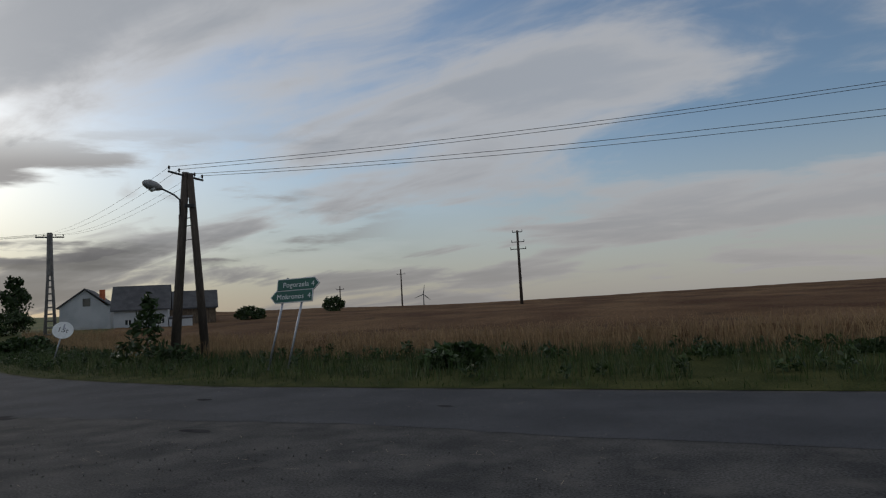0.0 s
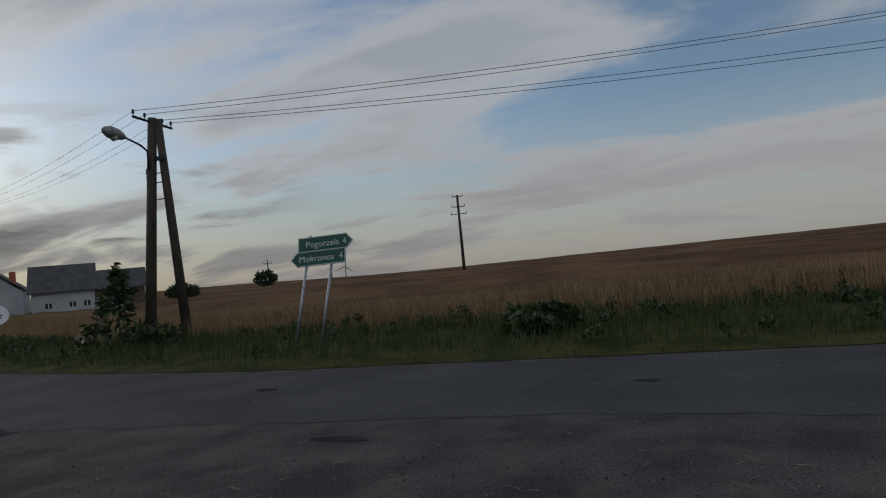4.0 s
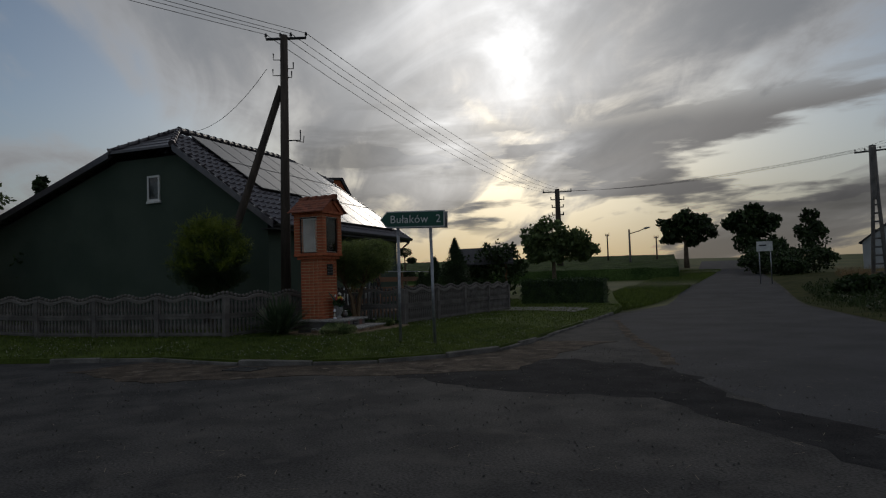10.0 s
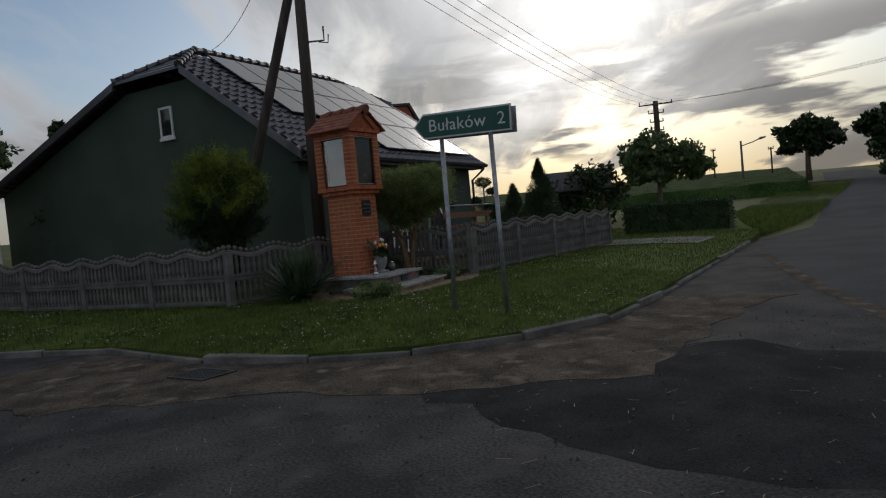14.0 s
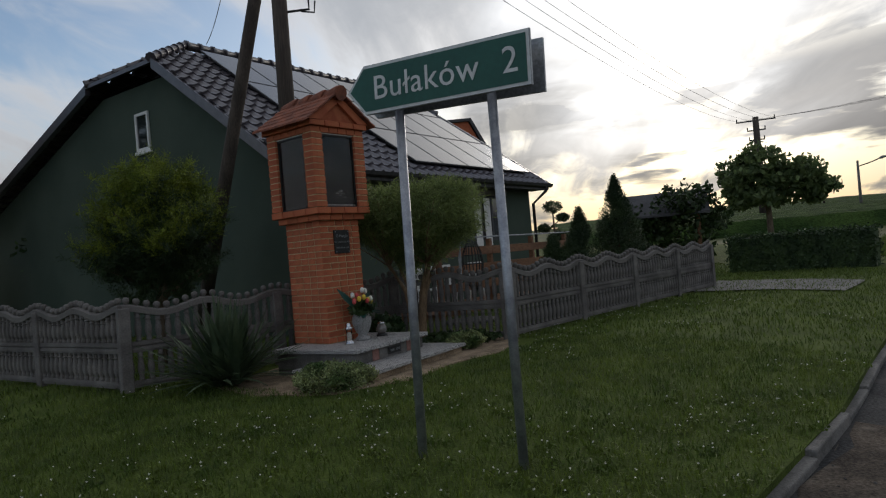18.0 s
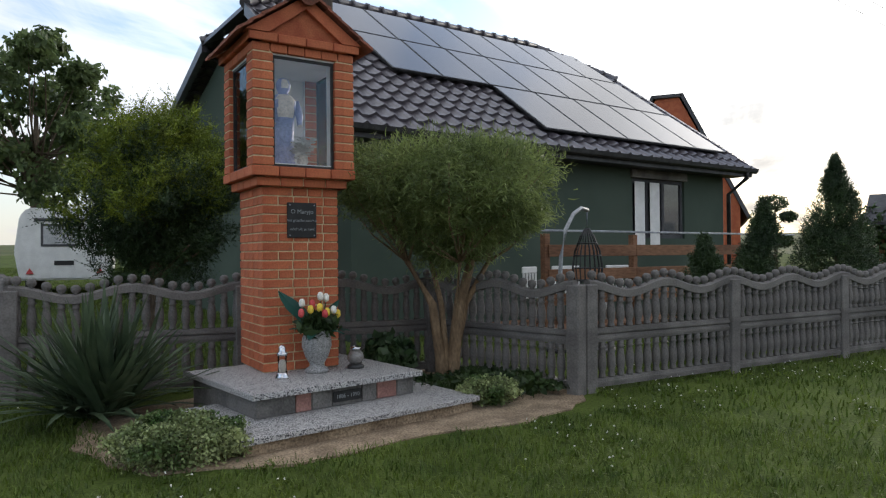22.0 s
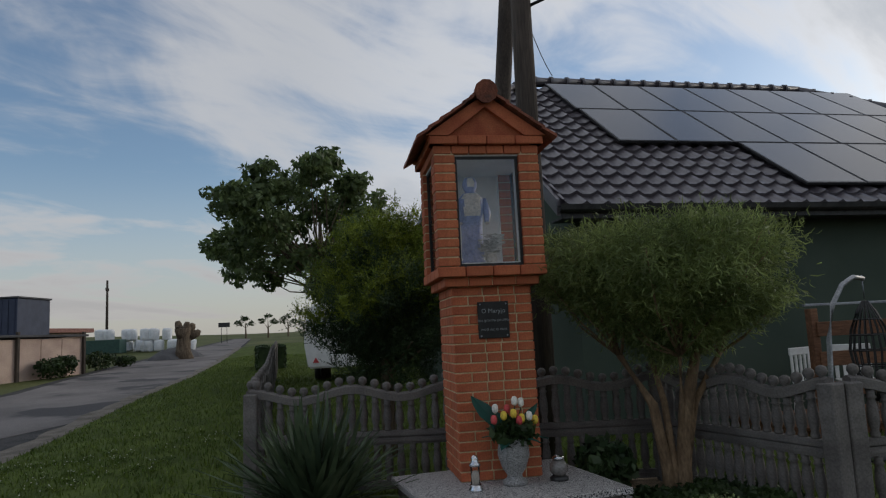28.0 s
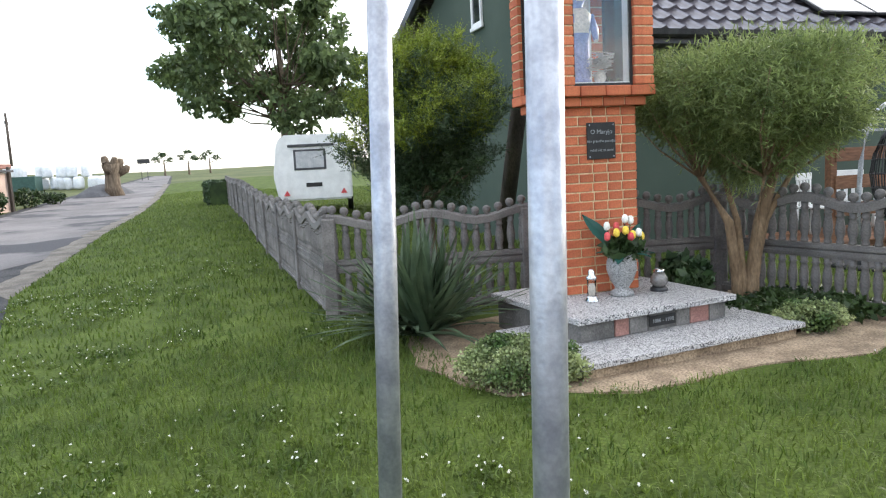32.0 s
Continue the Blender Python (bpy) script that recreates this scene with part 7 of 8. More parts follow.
def willow():
    """Corkscrew willow clipped to a broad flat-topped crown that narrows down to its stems."""
    p = at(-22.42, 10.02)
    root = thing("willow_tree", Matrix.Translation(p) @ Matrix.Diagonal((0.95, 0.95, 0.90, 1)), "small clipped corkscrew willow with several stems and dense twisting leaves", "tree")
    rng = random.Random(12)
    side = Vector((-0.5, 0.87, 0))
    back = Vector((-0.87, -0.5, 0))
    tops = []
    for b0, l1, d1, l2, d2, r0 in ((-0.05, -0.14, 0.0, -0.62, 0.1, 0.052), (0.06, 0.16, 0.0, 0.34, -0.15, 0.070), (0.0, -0.02, 0.08, -0.12, 0.45, 0.036), (0.08, 0.24, 0.05, 0.78, 0.12, 0.040), (0.03, 0.10, -0.04, 0.02, -0.5, 0.030)):
        pts = [side * b0 + Vector((0, 0, -0.1)), side * (b0 * 1.3) + Vector((0, 0, 0.28)), side * l1 + back * d1 + Vector((0, 0, 0.85)), side * (l1 + l2) * 0.5 + back * (d1 + d2) * 0.5 + Vector((0, 0, 1.3)), side * l2 + back * d2 + Vector((0, 0, 1.95))]
        bm = bmesh.new()
        tube(bm, pts, [r0 * 1.2, r0, r0 * 0.85, r0 * 0.6, r0 * 0.25], 9)
        part("stem", bm, M_WILLOW_BARK, root)
        tops.append(pts)
    g = np.random.default_rng(6)
    T, K = 1500, 30
    starts, ends = [], []
    while len(starts) < T:
        a, rho = rng.uniform(0, math.tau), 1.20 * math.sqrt(rng.random())
        x, y = rho * math.cos(a), rho * math.sin(a)
        lo = 1.12 + 0.80 * rho - 0.22 * max(0.0, x * side.x + y * side.y)
        hi = 2.60 - 0.10 * rho ** 3 + 0.10 * noise.noise((x * 2, y * 2, 0.5))
        if rng.random() < 0.62:
            z = rng.choice((lo + abs(rng.gauss(0, 0.1)), hi - abs(rng.gauss(0, 0.1))))
        else:
            z = rng.uniform(lo, hi)
        e = Vector((x, y, z))
        q = rng.choice(tops)
        s = e.lerp(q[3].lerp(q[4], rng.random()), 0.32)
        starts.append(s)
        ends.append(e)
    for k in range(0, T, 26):
        q = min((t[3] for t in tops), key=lambda v: (v - starts[k]).length)
        bm = bmesh.new()
        m1 = q.lerp(ends[k], 0.5) + Vector((rng.uniform(-0.06, 0.06), rng.uniform(-0.06, 0.06), -0.05))
        tube(bm, [q, m1, ends[k]], [0.014, 0.009, 0.003], 5)
        part("branch", bm, M_WILLOW_BARK, root)
    S, E = np.array(starts), np.array(ends)
    u = g.random((T, K))[:, :, None]
    pos = S[:, None] * (1 - u) + E[:, None] * u
    wob = g.normal(size=(T, 1, 3)) * 0.05
    pos = (pos + wob * np.sin(u * 7) + g.normal(size=(T, K, 3)) * 0.045).reshape(-1, 3)
    n = len(pos)
    out = np.repeat(E - S, K, axis=0)
    out /= np.linalg.norm(out, axis=1)[:, None] + 1e-9
    a = g.normal(size=(n, 3)) * 0.55 + out * 0.55
    a[:, 2] += np.where(pos[:, 2] > 2.35, 0.45, -0.45)
    a /= np.linalg.norm(a, axis=1)[:, None]
    b = np.cross(a, g.normal(size=(n, 3)))
    b /= np.linalg.norm(b, axis=1)[:, None]
    c = np.cross(a, b)
    L = (0.05 + 0.07 * g.random(n))[:, None]
    curl = L * (0.15 + 0.3 * g.random(n)[:, None])
    w = 0.0055
    p1, p2, p3 = pos, pos + a * L * 0.5 + c * curl, pos + a * L + b * curl * 0.6
    V = np.stack([p1 - b * w * 0.4, p1 + b * w * 0.4, p2 + b * w, p2 - b * w, p3], axis=1).reshape(-1, 3)
    me = bpy.data.meshes.new("foliage")
    me.vertices.add(len(V))
    me.vertices.foreach_set("co", V.ravel())
    base = np.arange(n) * 5
    me.loops.add(7 * n)
    me.loops.foreach_set("vertex_index", np.stack([base, base + 1, base + 2, base + 3, base + 3, base + 2, base + 4], 1).ravel())
    me.polygons.add(2 * n)
    me.polygons.foreach_set("loop_start", np.stack([np.arange(n) * 7, np.arange(n) * 7 + 4], 1).ravel())
    me.polygons.foreach_set("loop_total", np.tile([4, 3], n))
    me.materials.append(L_WILLOW)
    me.update()
    part("foliage", me, L_WILLOW, root)


M_WILLOW_BARK = material("willow_bark", (0.16, 0.105, 0.06), (0.25, 0.17, 0.10), scale=12, fine_scale=60, fine_amt=0.3, bump=0.5, rough=0.9, stretch=(1, 1, 0.3))
willow()
walnut = random.Random(77)
clumps = []
while len(clumps) < 50:
    v = Vector((walnut.uniform(-1, 1), walnut.uniform(-1, 1), walnut.uniform(-1, 1)))
    if 0.25 < v.length < 1.0:
        q = walnut.uniform(0.5, 0.85)
        clumps.append((v.x * 2.95 + 0.25, v.y * 2.95 - 0.15, 4.5 + v.z * 2.2 - 0.10 * (v.x * v.x + v.y * v.y), q, q, q * 0.72))
tree("walnut_tree", at(-31.52, -2.72), 7.0, clumps, L_WALNUT, "spreading walnut tree with dark leaves behind the caravan", 0.17, 0.105, 21, 330, droop=0.6, aspect=2.0, limb=0.2)
tree("roadside_tree", (-67.7, 63.2, ground_z(-67.7, 63.2)), 8.0, ((0, 0, 5.9, 1.6, 1.6, 1.2), (-1.3, -1.4, 5.2, 1.2, 1.2, 1.0), (1.7, 1.7, 4.4, 1.3, 1.3, 1.0), (0.9, 0.9, 5.6, 1.4, 1.4, 1.0), (-1.2, -1.2, 3.6, 1.2, 1.2, 0.9), (0.6, 0.7, 3.5, 1.4, 1.4, 0.9), (0.0, 0.0, 4.6, 1.6, 1.6, 1.0)), L_DARK, "tall dark roadside tree with uneven crown", 0.28, 0.30, 31, 520)
tree("roadside_tree", (-59.1, 64.7, ground_z(-59.1, 64.7)), 8.0, ((0, 0, 5.8, 1.5, 1.5, 1.1), (-1.2, -1.1, 5.0, 1.3, 1.3, 1.0), (1.2, 1.2, 4.8, 1.2, 1.2, 1.0), (0, 0, 4.2, 1.7, 1.7, 1.1), (-0.4, -0.5, 2.5, 1.6, 1.6, 1.2), (1.4, 1.3, 2.0, 1.4, 1.4, 1.2)), L_DARK, "broad dark roadside tree", 0.28, 0.30, 32, 560)
tree("birch_tree", (-48.6, 60.4, ground_z(-48.6, 60.4)), 6.0, ((0, 0, 4.8, 0.8, 0.8, 0.9), (0.4, 0.3, 3.6, 1.0, 1.0, 0.9), (-0.5, -0.3, 3.4, 1.0, 1.0, 0.8), (0, 0, 2.2, 1.5, 1.5, 1.2)), L_DARK, "slender dark tree among hedgerow bushes", 0.14, 0.22, 33, 330)
tree("orchard_tree", (-38.4, 26.4, ground_z(-38.4, 26.4)), 4.4, ((0, 0, 3.7, 1.2, 1.2, 0.8), (-0.6, -0.9, 3.1, 0.9, 0.9, 0.8), (0.8, 1.2, 3.1, 1.0, 1.0, 0.8), (0.9, 1.5, 2.5, 0.8, 0.8, 0.6), (-0.5, -0.8, 2.4, 0.9, 0.9, 0.6), (0, 0, 2.5, 1.2, 1.2, 0.7)), L_WALNUT, "round-crowned orchard tree on a short trunk", 0.13, 0.15, 34, 900)
for i, (x, y, h) in enumerate(((-80.8, -64.9, 3.2), (-83.1, -62.9, 3.4), (-85.2, -61.1, 3.2))):
    tree("fruit_tree", (x, y, ground_z(x, y) - 0.2), h, ((0.5, -0.7, h * 0.75, 0.7, 0.7, 0.5), (-0.5, 0.7, h * 0.7, 0.7, 0.7, 0.4), (0, 0, h * 0.95, 0.7, 0.7, 0.4)), L_DARK, "small bare-branched roadside fruit tree on the hilltop", 0.13, 0.16, 40 + i, 110, group="hilltop fruit trees")
tree("spruce_tip", at(-33.3, 1.05), 5.4, ((0, 0, 4.9, 0.25, 0.25, 0.5), (0, 0, 4.0, 0.5, 0.5, 0.6), (0, 0, 3.0, 0.8, 0.8, 0.6), (0, 0, 2.0, 1.0, 1.0, 0.7)), L_CONIFER, "narrow spruce behind the garden", 0.1, 0.1, 45, 500, fork=0.5)
HEDGEROW = ((-46.2, 51.8, 2.0, 1.9), (-43.7, 53.9, 2.2, 2.2), (-50.3, 57.2, 2.4, 2.6), (-42.2, 49.9, 1.6, 1.5), (-53.3, 60.7, 2.6, 2.8), (-23.8, 32.7, 1.3, 1.1), (-21.1, 31.0, 0.9, 0.7), (-39.1, 67.8, 1.8, 2.4), (-27.9, 69.5, 1.6, 2.0))
for i, (x, y, r, h) in enumerate(HEDGEROW):
    shrub("hedgerow_bush", (x, y, ground_z(x, y) - 0.1), r, h, L_DARK, "dark hedgerow bush beside the road", 2200, 0.16, 50 + i, clumps=14)
shrub("field_bush", (-31.0, 107.8, ground_z(-31.0, 107.8)), 1.8, 2.9, L_DARK, "lone round bush on the field skyline", 1800, 0.22, 70)
shrub("roadside_bush", (2.1, 14.3, -0.05), 0.78, 0.62, L_DARK, "leafy elder bush at the edge of the verge", 1500, 0.10, 71, aspect=2.4)
shrub("roadside_bush", (7.3, 13.6, -0.05), 0.5, 0.4, L_DARK, "low leafy bush at the edge of the verge", 600, 0.09, 72, aspect=2.4)
shrub("roadside_bush", (9.9, 12.7, -0.05), 0.55, 0.45, L_DARK, "low leafy bush at the edge of the verge", 700, 0.09, 73, aspect=2.4)
tree("sapling", (-7.95, 18.85, 0.0), 2.5, ((0, 0, 1.0, 0.62, 0.6, 0.5), (-0.6, 0.1, 0.6, 0.6, 0.5, 0.42), (0.6, -0.1, 0.55, 0.6, 0.5, 0.4), (1.05, -0.2, 0.5, 0.45, 0.4, 0.34), (-0.25, 0.1, 1.45, 0.34, 0.32, 0.34), (0.2, 0, 1.6, 0.34, 0.32, 0.36), (0.08, 0, 2.05, 0.2, 0.2, 0.3)), L_DARK, "young ash sapling growing round the foot of the lamp pole", 0.02, 0.085, 74, 120, category="sapling", aspect=2.8)
for i, (x, y, r, h) in enumerate(((-35.2, -21.3, 0.75, 0.9), (-32.2, -18.9, 0.6, 0.9), (-31.3, -18.3, 0.6, 0.85), (-37.1, -22.4, 0.6, 0.6))):
    shrub("yard_shrub", (x, y, ground_z(x, y)), r, h, L_DARK, "rounded dark shrub by the outbuilding", 1000, 0.08, 80 + i)


def clipped_hedge(name, a, b, w, h, label, seed, count=7000, leaf=0.05):
    a, b = Vector(a), Vector(b)
    L = (b - a).length
    ang = math.degrees(math.atan2(b.y - a.y, b.x - a.x))
    mid = (a + b) / 2
    root = thing(name, pose(a.x, a.y, min(lawn_z(*a), lawn_z(*b)), 0, 0, ang), label, "hedge")
    g = np.random.default_rng(seed)
    bm = bmesh.new()
    box(bm, 0.08, L - 0.08, -w / 2 + 0.08, w / 2 - 0.08, -0.05, h - 0.08)
    part("twig_core", bm, L_DARK, root)
    bl = []
    n = int(L / 0.25)
    for i in range(n):
        x = (i + 0.5) / n * L
        for y in (-w / 2 + 0.06, w / 2 - 0.06):
            for z in np.arange(0.12, h, 0.22):
                bl.append(((x, y, z), (0.17, 0.07, 0.15), max(8, count // (n * 12))))
        for y in (-w / 4, w / 4):
            bl.append(((x, y, h - 0.05), (0.17, 0.2, 0.06), max(8, count // (n * 8))))
    part("foliage", leaf_cloud("foliage", bl, L_CONIFER, leaf, seed, 1.5, 0, 0.3), L_CONIFER, root)


clipped_hedge("clipped_hedge", (-31.53, 20.39), (-28.65, 22.92), 0.9, 1.05, "dark clipped hedge beside the driveway", 91)
clipped_hedge("clipped_hedge", (-35.1, -8.95), (-36.8, -11.0), 1.15, 0.95, "short dark clipped hedge at the end of the fence", 92, 4000, 0.07)


def cone_thuja(p, r, h, seed, label, category="topiary"):
    root = thing("columnar_thuja", Matrix.Translation(p), label, category, "garden thujas")
    bl = []
    rng = random.Random(seed)
    for k in range(int(14 * h / 1.2)):
        u = (k + 0.5) / int(14 * h / 1.2)
        R = r * (1 - u ** 1.6) * min(1.0, 0.8 + u)
        for j in range(4):
            a = rng.uniform(0, math.tau)
            bl.append(((R * 0.7 * math.cos(a), R * 0.7 * math.sin(a), h * u), (R * 0.45 + 0.03, R * 0.45 + 0.03, h * 0.06 + 0.03), 120))
    part("foliage", spray_cloud("foliage", bl, L_CONIFER, seed, 0.09, 0.036, 5), L_CONIFER, root)
    bm = bmesh.new()
    tube(bm, [(0, 0, -0.1), (0, 0, h * 0.8)], [0.05, 0.01], 6)
    part("trunk", bm, M_BARK, root)


cone_thuja(at(-27.1, 15.12), 0.72, 2.55, 101, "tall pointed green thuja behind the fence")
cone_thuja(at(-25.8, 13.76), 0.52, 1.86, 102, "pointed green thuja behind the fence")
cone_thuja(at(-24.5, 12.78), 0.44, 1.36, 103, "low rounded thuja behind the fence")


def pompon_pine():
    p = (-39.96, 17.73, ground_z(-39.96, 17.73))
    root = thing("pompon_topiary", Matrix.Translation(p), "topiary tree clipped into flat pompons", "topiary")
    bm = bmesh.new()
    tube(bm, [(0, 0, -0.1), (0.05, 0, 1.5), (-0.02, 0, 2.75)], [0.07, 0.05, 0.025], 7)
    part("trunk", bm, M_BARK, root)
    for k, (x, y, z, r) in enumerate(((0, 0, 2.75, 0.40), (0.1, 0.36, 2.3, 0.27), (-0.1, -0.4, 1.9, 0.28), (0.1, 0.2, 1.5, 0.34))):
        bm = bmesh.new()
        tube(bm, [(0.03, 0, z - 0.3), (x, y, z)], 0.02, 5)
        part("limb", bm, M_BARK, root)
        part("pompon", leaf_cloud("pompon", [((x, y, z), (r, r, r * 0.65), 900)], L_CONIFER, 0.05, 110 + k, 1.6, 0, 0.5), L_CONIFER, root)


pompon_pine()


shrub("garden_shrub", at(-36.2, 21.55), 1.5, 2.9, L_DARK, "large dark shrub beside the garden hut", 3000, 0.12, 120)
shrub("garden_shrub", at(-36.8, 19.75), 1.1, 2.3, L_DARK, "large dark shrub beside the garden hut", 2000, 0.12, 121)


# ---- wind turbine on the skyline ----
def turbine():
    root = thing("wind_turbine", pose(-123, 687, ground_z(-123, 687)), "distant pale wind turbine on the skyline", "wind turbine")
    h = 17.2 - ground_z(-123, 687)
    bm = bmesh.new()
    tube(bm, [(0, 0, -5), (0, 0, h)], [0.7, 0.4], 8)
    part("tower", bm, M_SLATE, root)
    for a in (80, 200, 320):
        bm = bmesh.new()
        d = Vector((math.cos(radians(a)), 0, math.sin(radians(a))))
        tube(bm, [(0, -0.6, h), Vector((0, -0.6, h)) + d * 3, Vector((0, -0.6, h)) + d * 10], [0.35, 0.5, 0.1], 6)
        part("blade", bm, M_SLATE, root)


turbine()


# ---- verge, field and crops ----
EDGE_P = np.array(FAR_EDGE, dtype=float)


def edge_side(x, y):
    """Signed distance from the far road edge, positive on the field side."""
    x, y = np.asarray(x, float), np.asarray(y, float)
    best = np.full(x.shape, 1e9)
    sign = np.ones(x.shape)
    for a, b in zip(EDGE_P, EDGE_P[1:]):
        d = b - a
        k = np.clip(((x - a[0]) * d[0] + (y - a[1]) * d[1]) / (d @ d), 0, 1)
        px, py = x - a[0] - k * d[0], y - a[1] - k * d[1]
        r = np.hypot(px, py)
        cr = d[0] * (y - a[1]) - d[1] * (x - a[0])
        m = r < best
        best = np.where(m, r, best)
        sign = np.where(m, np.where(cr > 0, -1.0, 1.0), sign)
    return best * sign


def offset_edge(dist, lo, hi):
    out = []
    n = len(EDGE_P)
    for i in range(lo, hi):
        d = EDGE_P[min(i + 1, n - 1)] - EDGE_P[max(i - 1, 0)]
        d /= np.hypot(*d)
        out.append((EDGE_P[i][0] + d[1] * dist, EDGE_P[i][1] - d[0] * dist))
    return out


VERGE = [tuple(p) for p in EDGE_P[1:11]] + offset_edge(5.5, 1, 11)[::-1]
sheet("verge", VERGE, M_VERGE_SOIL, lambda x, y: ground_z(x, y) + 0.01 + 0.05 * smooth(0, 0.5, float(edge_side(x, y))) + 0.16 * smooth(0.8, 4, float(edge_side(x, y))), 0.8, "weedy grass verge between road and grain field", "verge")


def blade_mesh(name, P, h, w, mat, seed, lean=0.35, bend=0.3):
    """Grass blades as thin bent triangles standing at the points P."""
    g = np.random.default_rng(seed)
    n = len(P)
    a = g.random(n) * math.tau
    L = g.normal(0, lean, (n, 2))
    hh = h * (0.55 + 0.7 * g.random(n))
    s = np.stack([np.cos(a), np.sin(a), np.zeros(n)], 1) * (w * (0.7 + 0.6 * g.random(n)))[:, None]
    mid = P + np.stack([L[:, 0] * hh * 0.35, L[:, 1] * hh * 0.35, hh * 0.6], 1)
    tip = P + np.stack([L[:, 0] * hh * (0.7 + bend), L[:, 1] * hh * (0.7 + bend), hh * (1 - 0.25 * np.abs(L).sum(1))], 1)
    V = np.stack([P - s, P + s, mid + s * 0.7, mid - s * 0.7, tip], 1).reshape(-1, 3)
    base = np.arange(n) * 5
    me = bpy.data.meshes.new(name)
    me.vertices.add(len(V))
    me.vertices.foreach_set("co", V.ravel())
    idx = np.stack([base, base + 1, base + 2, base + 3, base + 3, base + 2, base + 4], 1).ravel()
    me.loops.add(7 * n)
    me.loops.foreach_set("vertex_index", idx)
    me.polygons.add(2 * n)
    st = np.stack([np.arange(n) * 7, np.arange(n) * 7 + 4], 1).ravel()
    me.polygons.foreach_set("loop_start", st)
    me.polygons.foreach_set("loop_total", np.tile([4, 3], n))
    me.materials.append(mat)
    me.update()
    return me


def scatter(seed, n, x0, x1, y0, y1, keep, z):
    g = np.random.default_rng(seed)
    x, y = g.uniform(x0, x1, n), g.uniform(y0, y1, n)
    m = keep(x, y)
    x, y = x[m], y[m]
    return np.stack([x, y, z(x, y)], 1)


def verge_h(x, y):
    d = edge_side(x, y)
    a, b = np.clip(d / 0.5, 0, 1), np.clip((d - 0.8) / 3.2, 0, 1)
    g = np.array([ground_z(p, q) for p, q in zip(x, y)])
    return g + 0.01 + 0.05 * a * a * (3 - 2 * a) + 0.16 * b * b * (3 - 2 * b)


def patchy(x, y, s, lo):
    return np.array([noise.noise((a * s, b * s, 3.3)) for a, b in zip(x, y)]) > lo


def build_verge_grass():
    P = scatter(1, 60000, -26, 14, 2, 34, lambda x, y: (edge_side(x, y) > 0.05) & (edge_side(x, y) < 0.8), verge_h)
    solid("roadside_grass", blade_mesh("roadside_grass", P, 0.10, 0.006, M_VERGE_GRASS, 1), M_VERGE_GRASS, "short dark grass along the road edge", "grass", kind="stuff")
    P = scatter(2, 160000, -30, 16, 0, 38, lambda x, y: (edge_side(x, y) > 0.7) & (edge_side(x, y) < 4.5), verge_h)
    P = P[patchy(P[:, 0], P[:, 1], 0.9, -0.35)]
    solid("tall_verge_grass", blade_mesh("tall_verge_grass", P, 0.34, 0.006, M_VERGE_GRASS, 2), M_VERGE_GRASS, "tall dark weedy grass on the verge", "grass", kind="stuff")
    g = np.random.default_rng(5)
    Q = P[g.choice(len(P), 260, replace=False)]
    bl = [((p[0], p[1], p[2] + 0.08 + 0.2 * g.random()), (0.13, 0.13, 0.13), 26) for p in Q]
    solid("verge_weeds", leaf_cloud("verge_weeds", bl, L_DARK, 0.05, 6, 2.2, 0, 0.2), L_DARK, "broad-leaved weeds on the verge", "weeds", kind="stuff")
    P = scatter(3, 190000, -36, 22, 0, 46, lambda x, y: (edge_side(x, y) > 3.6) & (edge_side(x, y) < 9.5), verge_h)
    P = P[patchy(P[:, 0], P[:, 1], 0.5, -0.3)]
    solid("dry_grass", blade_mesh("dry_grass", P, 0.68, 0.006, M_WHEAT, 3), M_WHEAT, "pale dry grass along the edge of the grain", "grass", kind="stuff")


M_VERGE_GRASS = leaf_material("verge_grass", (0.020, 0.042, 0.010), (0.055, 0.085, 0.024), trans=0.3)
build_verge_grass()


def crop_field(name, az0, az1, r0, r1, height, keep, mat, label, seed, rough=0.25):
    """A canopy sheet over a crop, with uneven top and a drop at its edge."""
    na = int((az1 - az0) / 0.6)
    rs = [r0 * (r1 / r0) ** (j / 110) for j in range(111)]
    verts, idx, faces = [], {}, []
    for i in range(na + 1):
        a = radians(az0 + (az1 - az0) * i / na)
        for j, r in enumerate(rs):
            x, y = MID.x + r * math.cos(a), MID.y + r * math.sin(a)
            n = noise.noise((x * 0.8, y * 0.8, seed)) * 0.6 + noise.noise((x * 0.13, y * 0.13, seed)) * 0.8
            ok = bool(keep(x, y))
            idx[i, j] = (len(verts), ok)
            verts.append((x, y, ground_z(x, y) + (height * (1 + rough * n) if ok else -0.05)))
    for i in range(na):
        for j in range(110):
            q = [idx[i, j], idx[i, j + 1], idx[i + 1, j + 1], idx[i + 1, j]]
            if sum(k for _, k in q) >= 2:
                faces.append([k for k, _ in q])
    me = raw_mesh(name, verts, faces, mat)
    me.polygons.foreach_set("use_smooth", [True] * len(me.polygons))
    return solid(name, me, mat, label, "crop field", kind="stuff")


M_GRAIN = material("grain_canopy", (0.080, 0.044, 0.026), (0.155, 0.096, 0.054), scale=0.16, fine_scale=9, fine_amt=0.35, bump=0.8, rough=1.0, spec=0.05, spots=((0.05, 0.034, 0.024), 0.5, 0.60, 0.75), stretch=(1, 0.45, 1), dist=0.2)
M_CROP = material("green_crop_canopy", (0.022, 0.045, 0.012), (0.05, 0.085, 0.022), scale=0.5, fine_scale=8, fine_amt=0.4, bump=0.8, rough=0.95, spec=0.05, dist=0.2)
crop_field("grain_field", -2, 119, 9, 420, 0.50, lambda x, y: 7.5 < float(edge_side(x, y)), M_GRAIN, "ripe brown grain field rising to the skyline", 2.0)
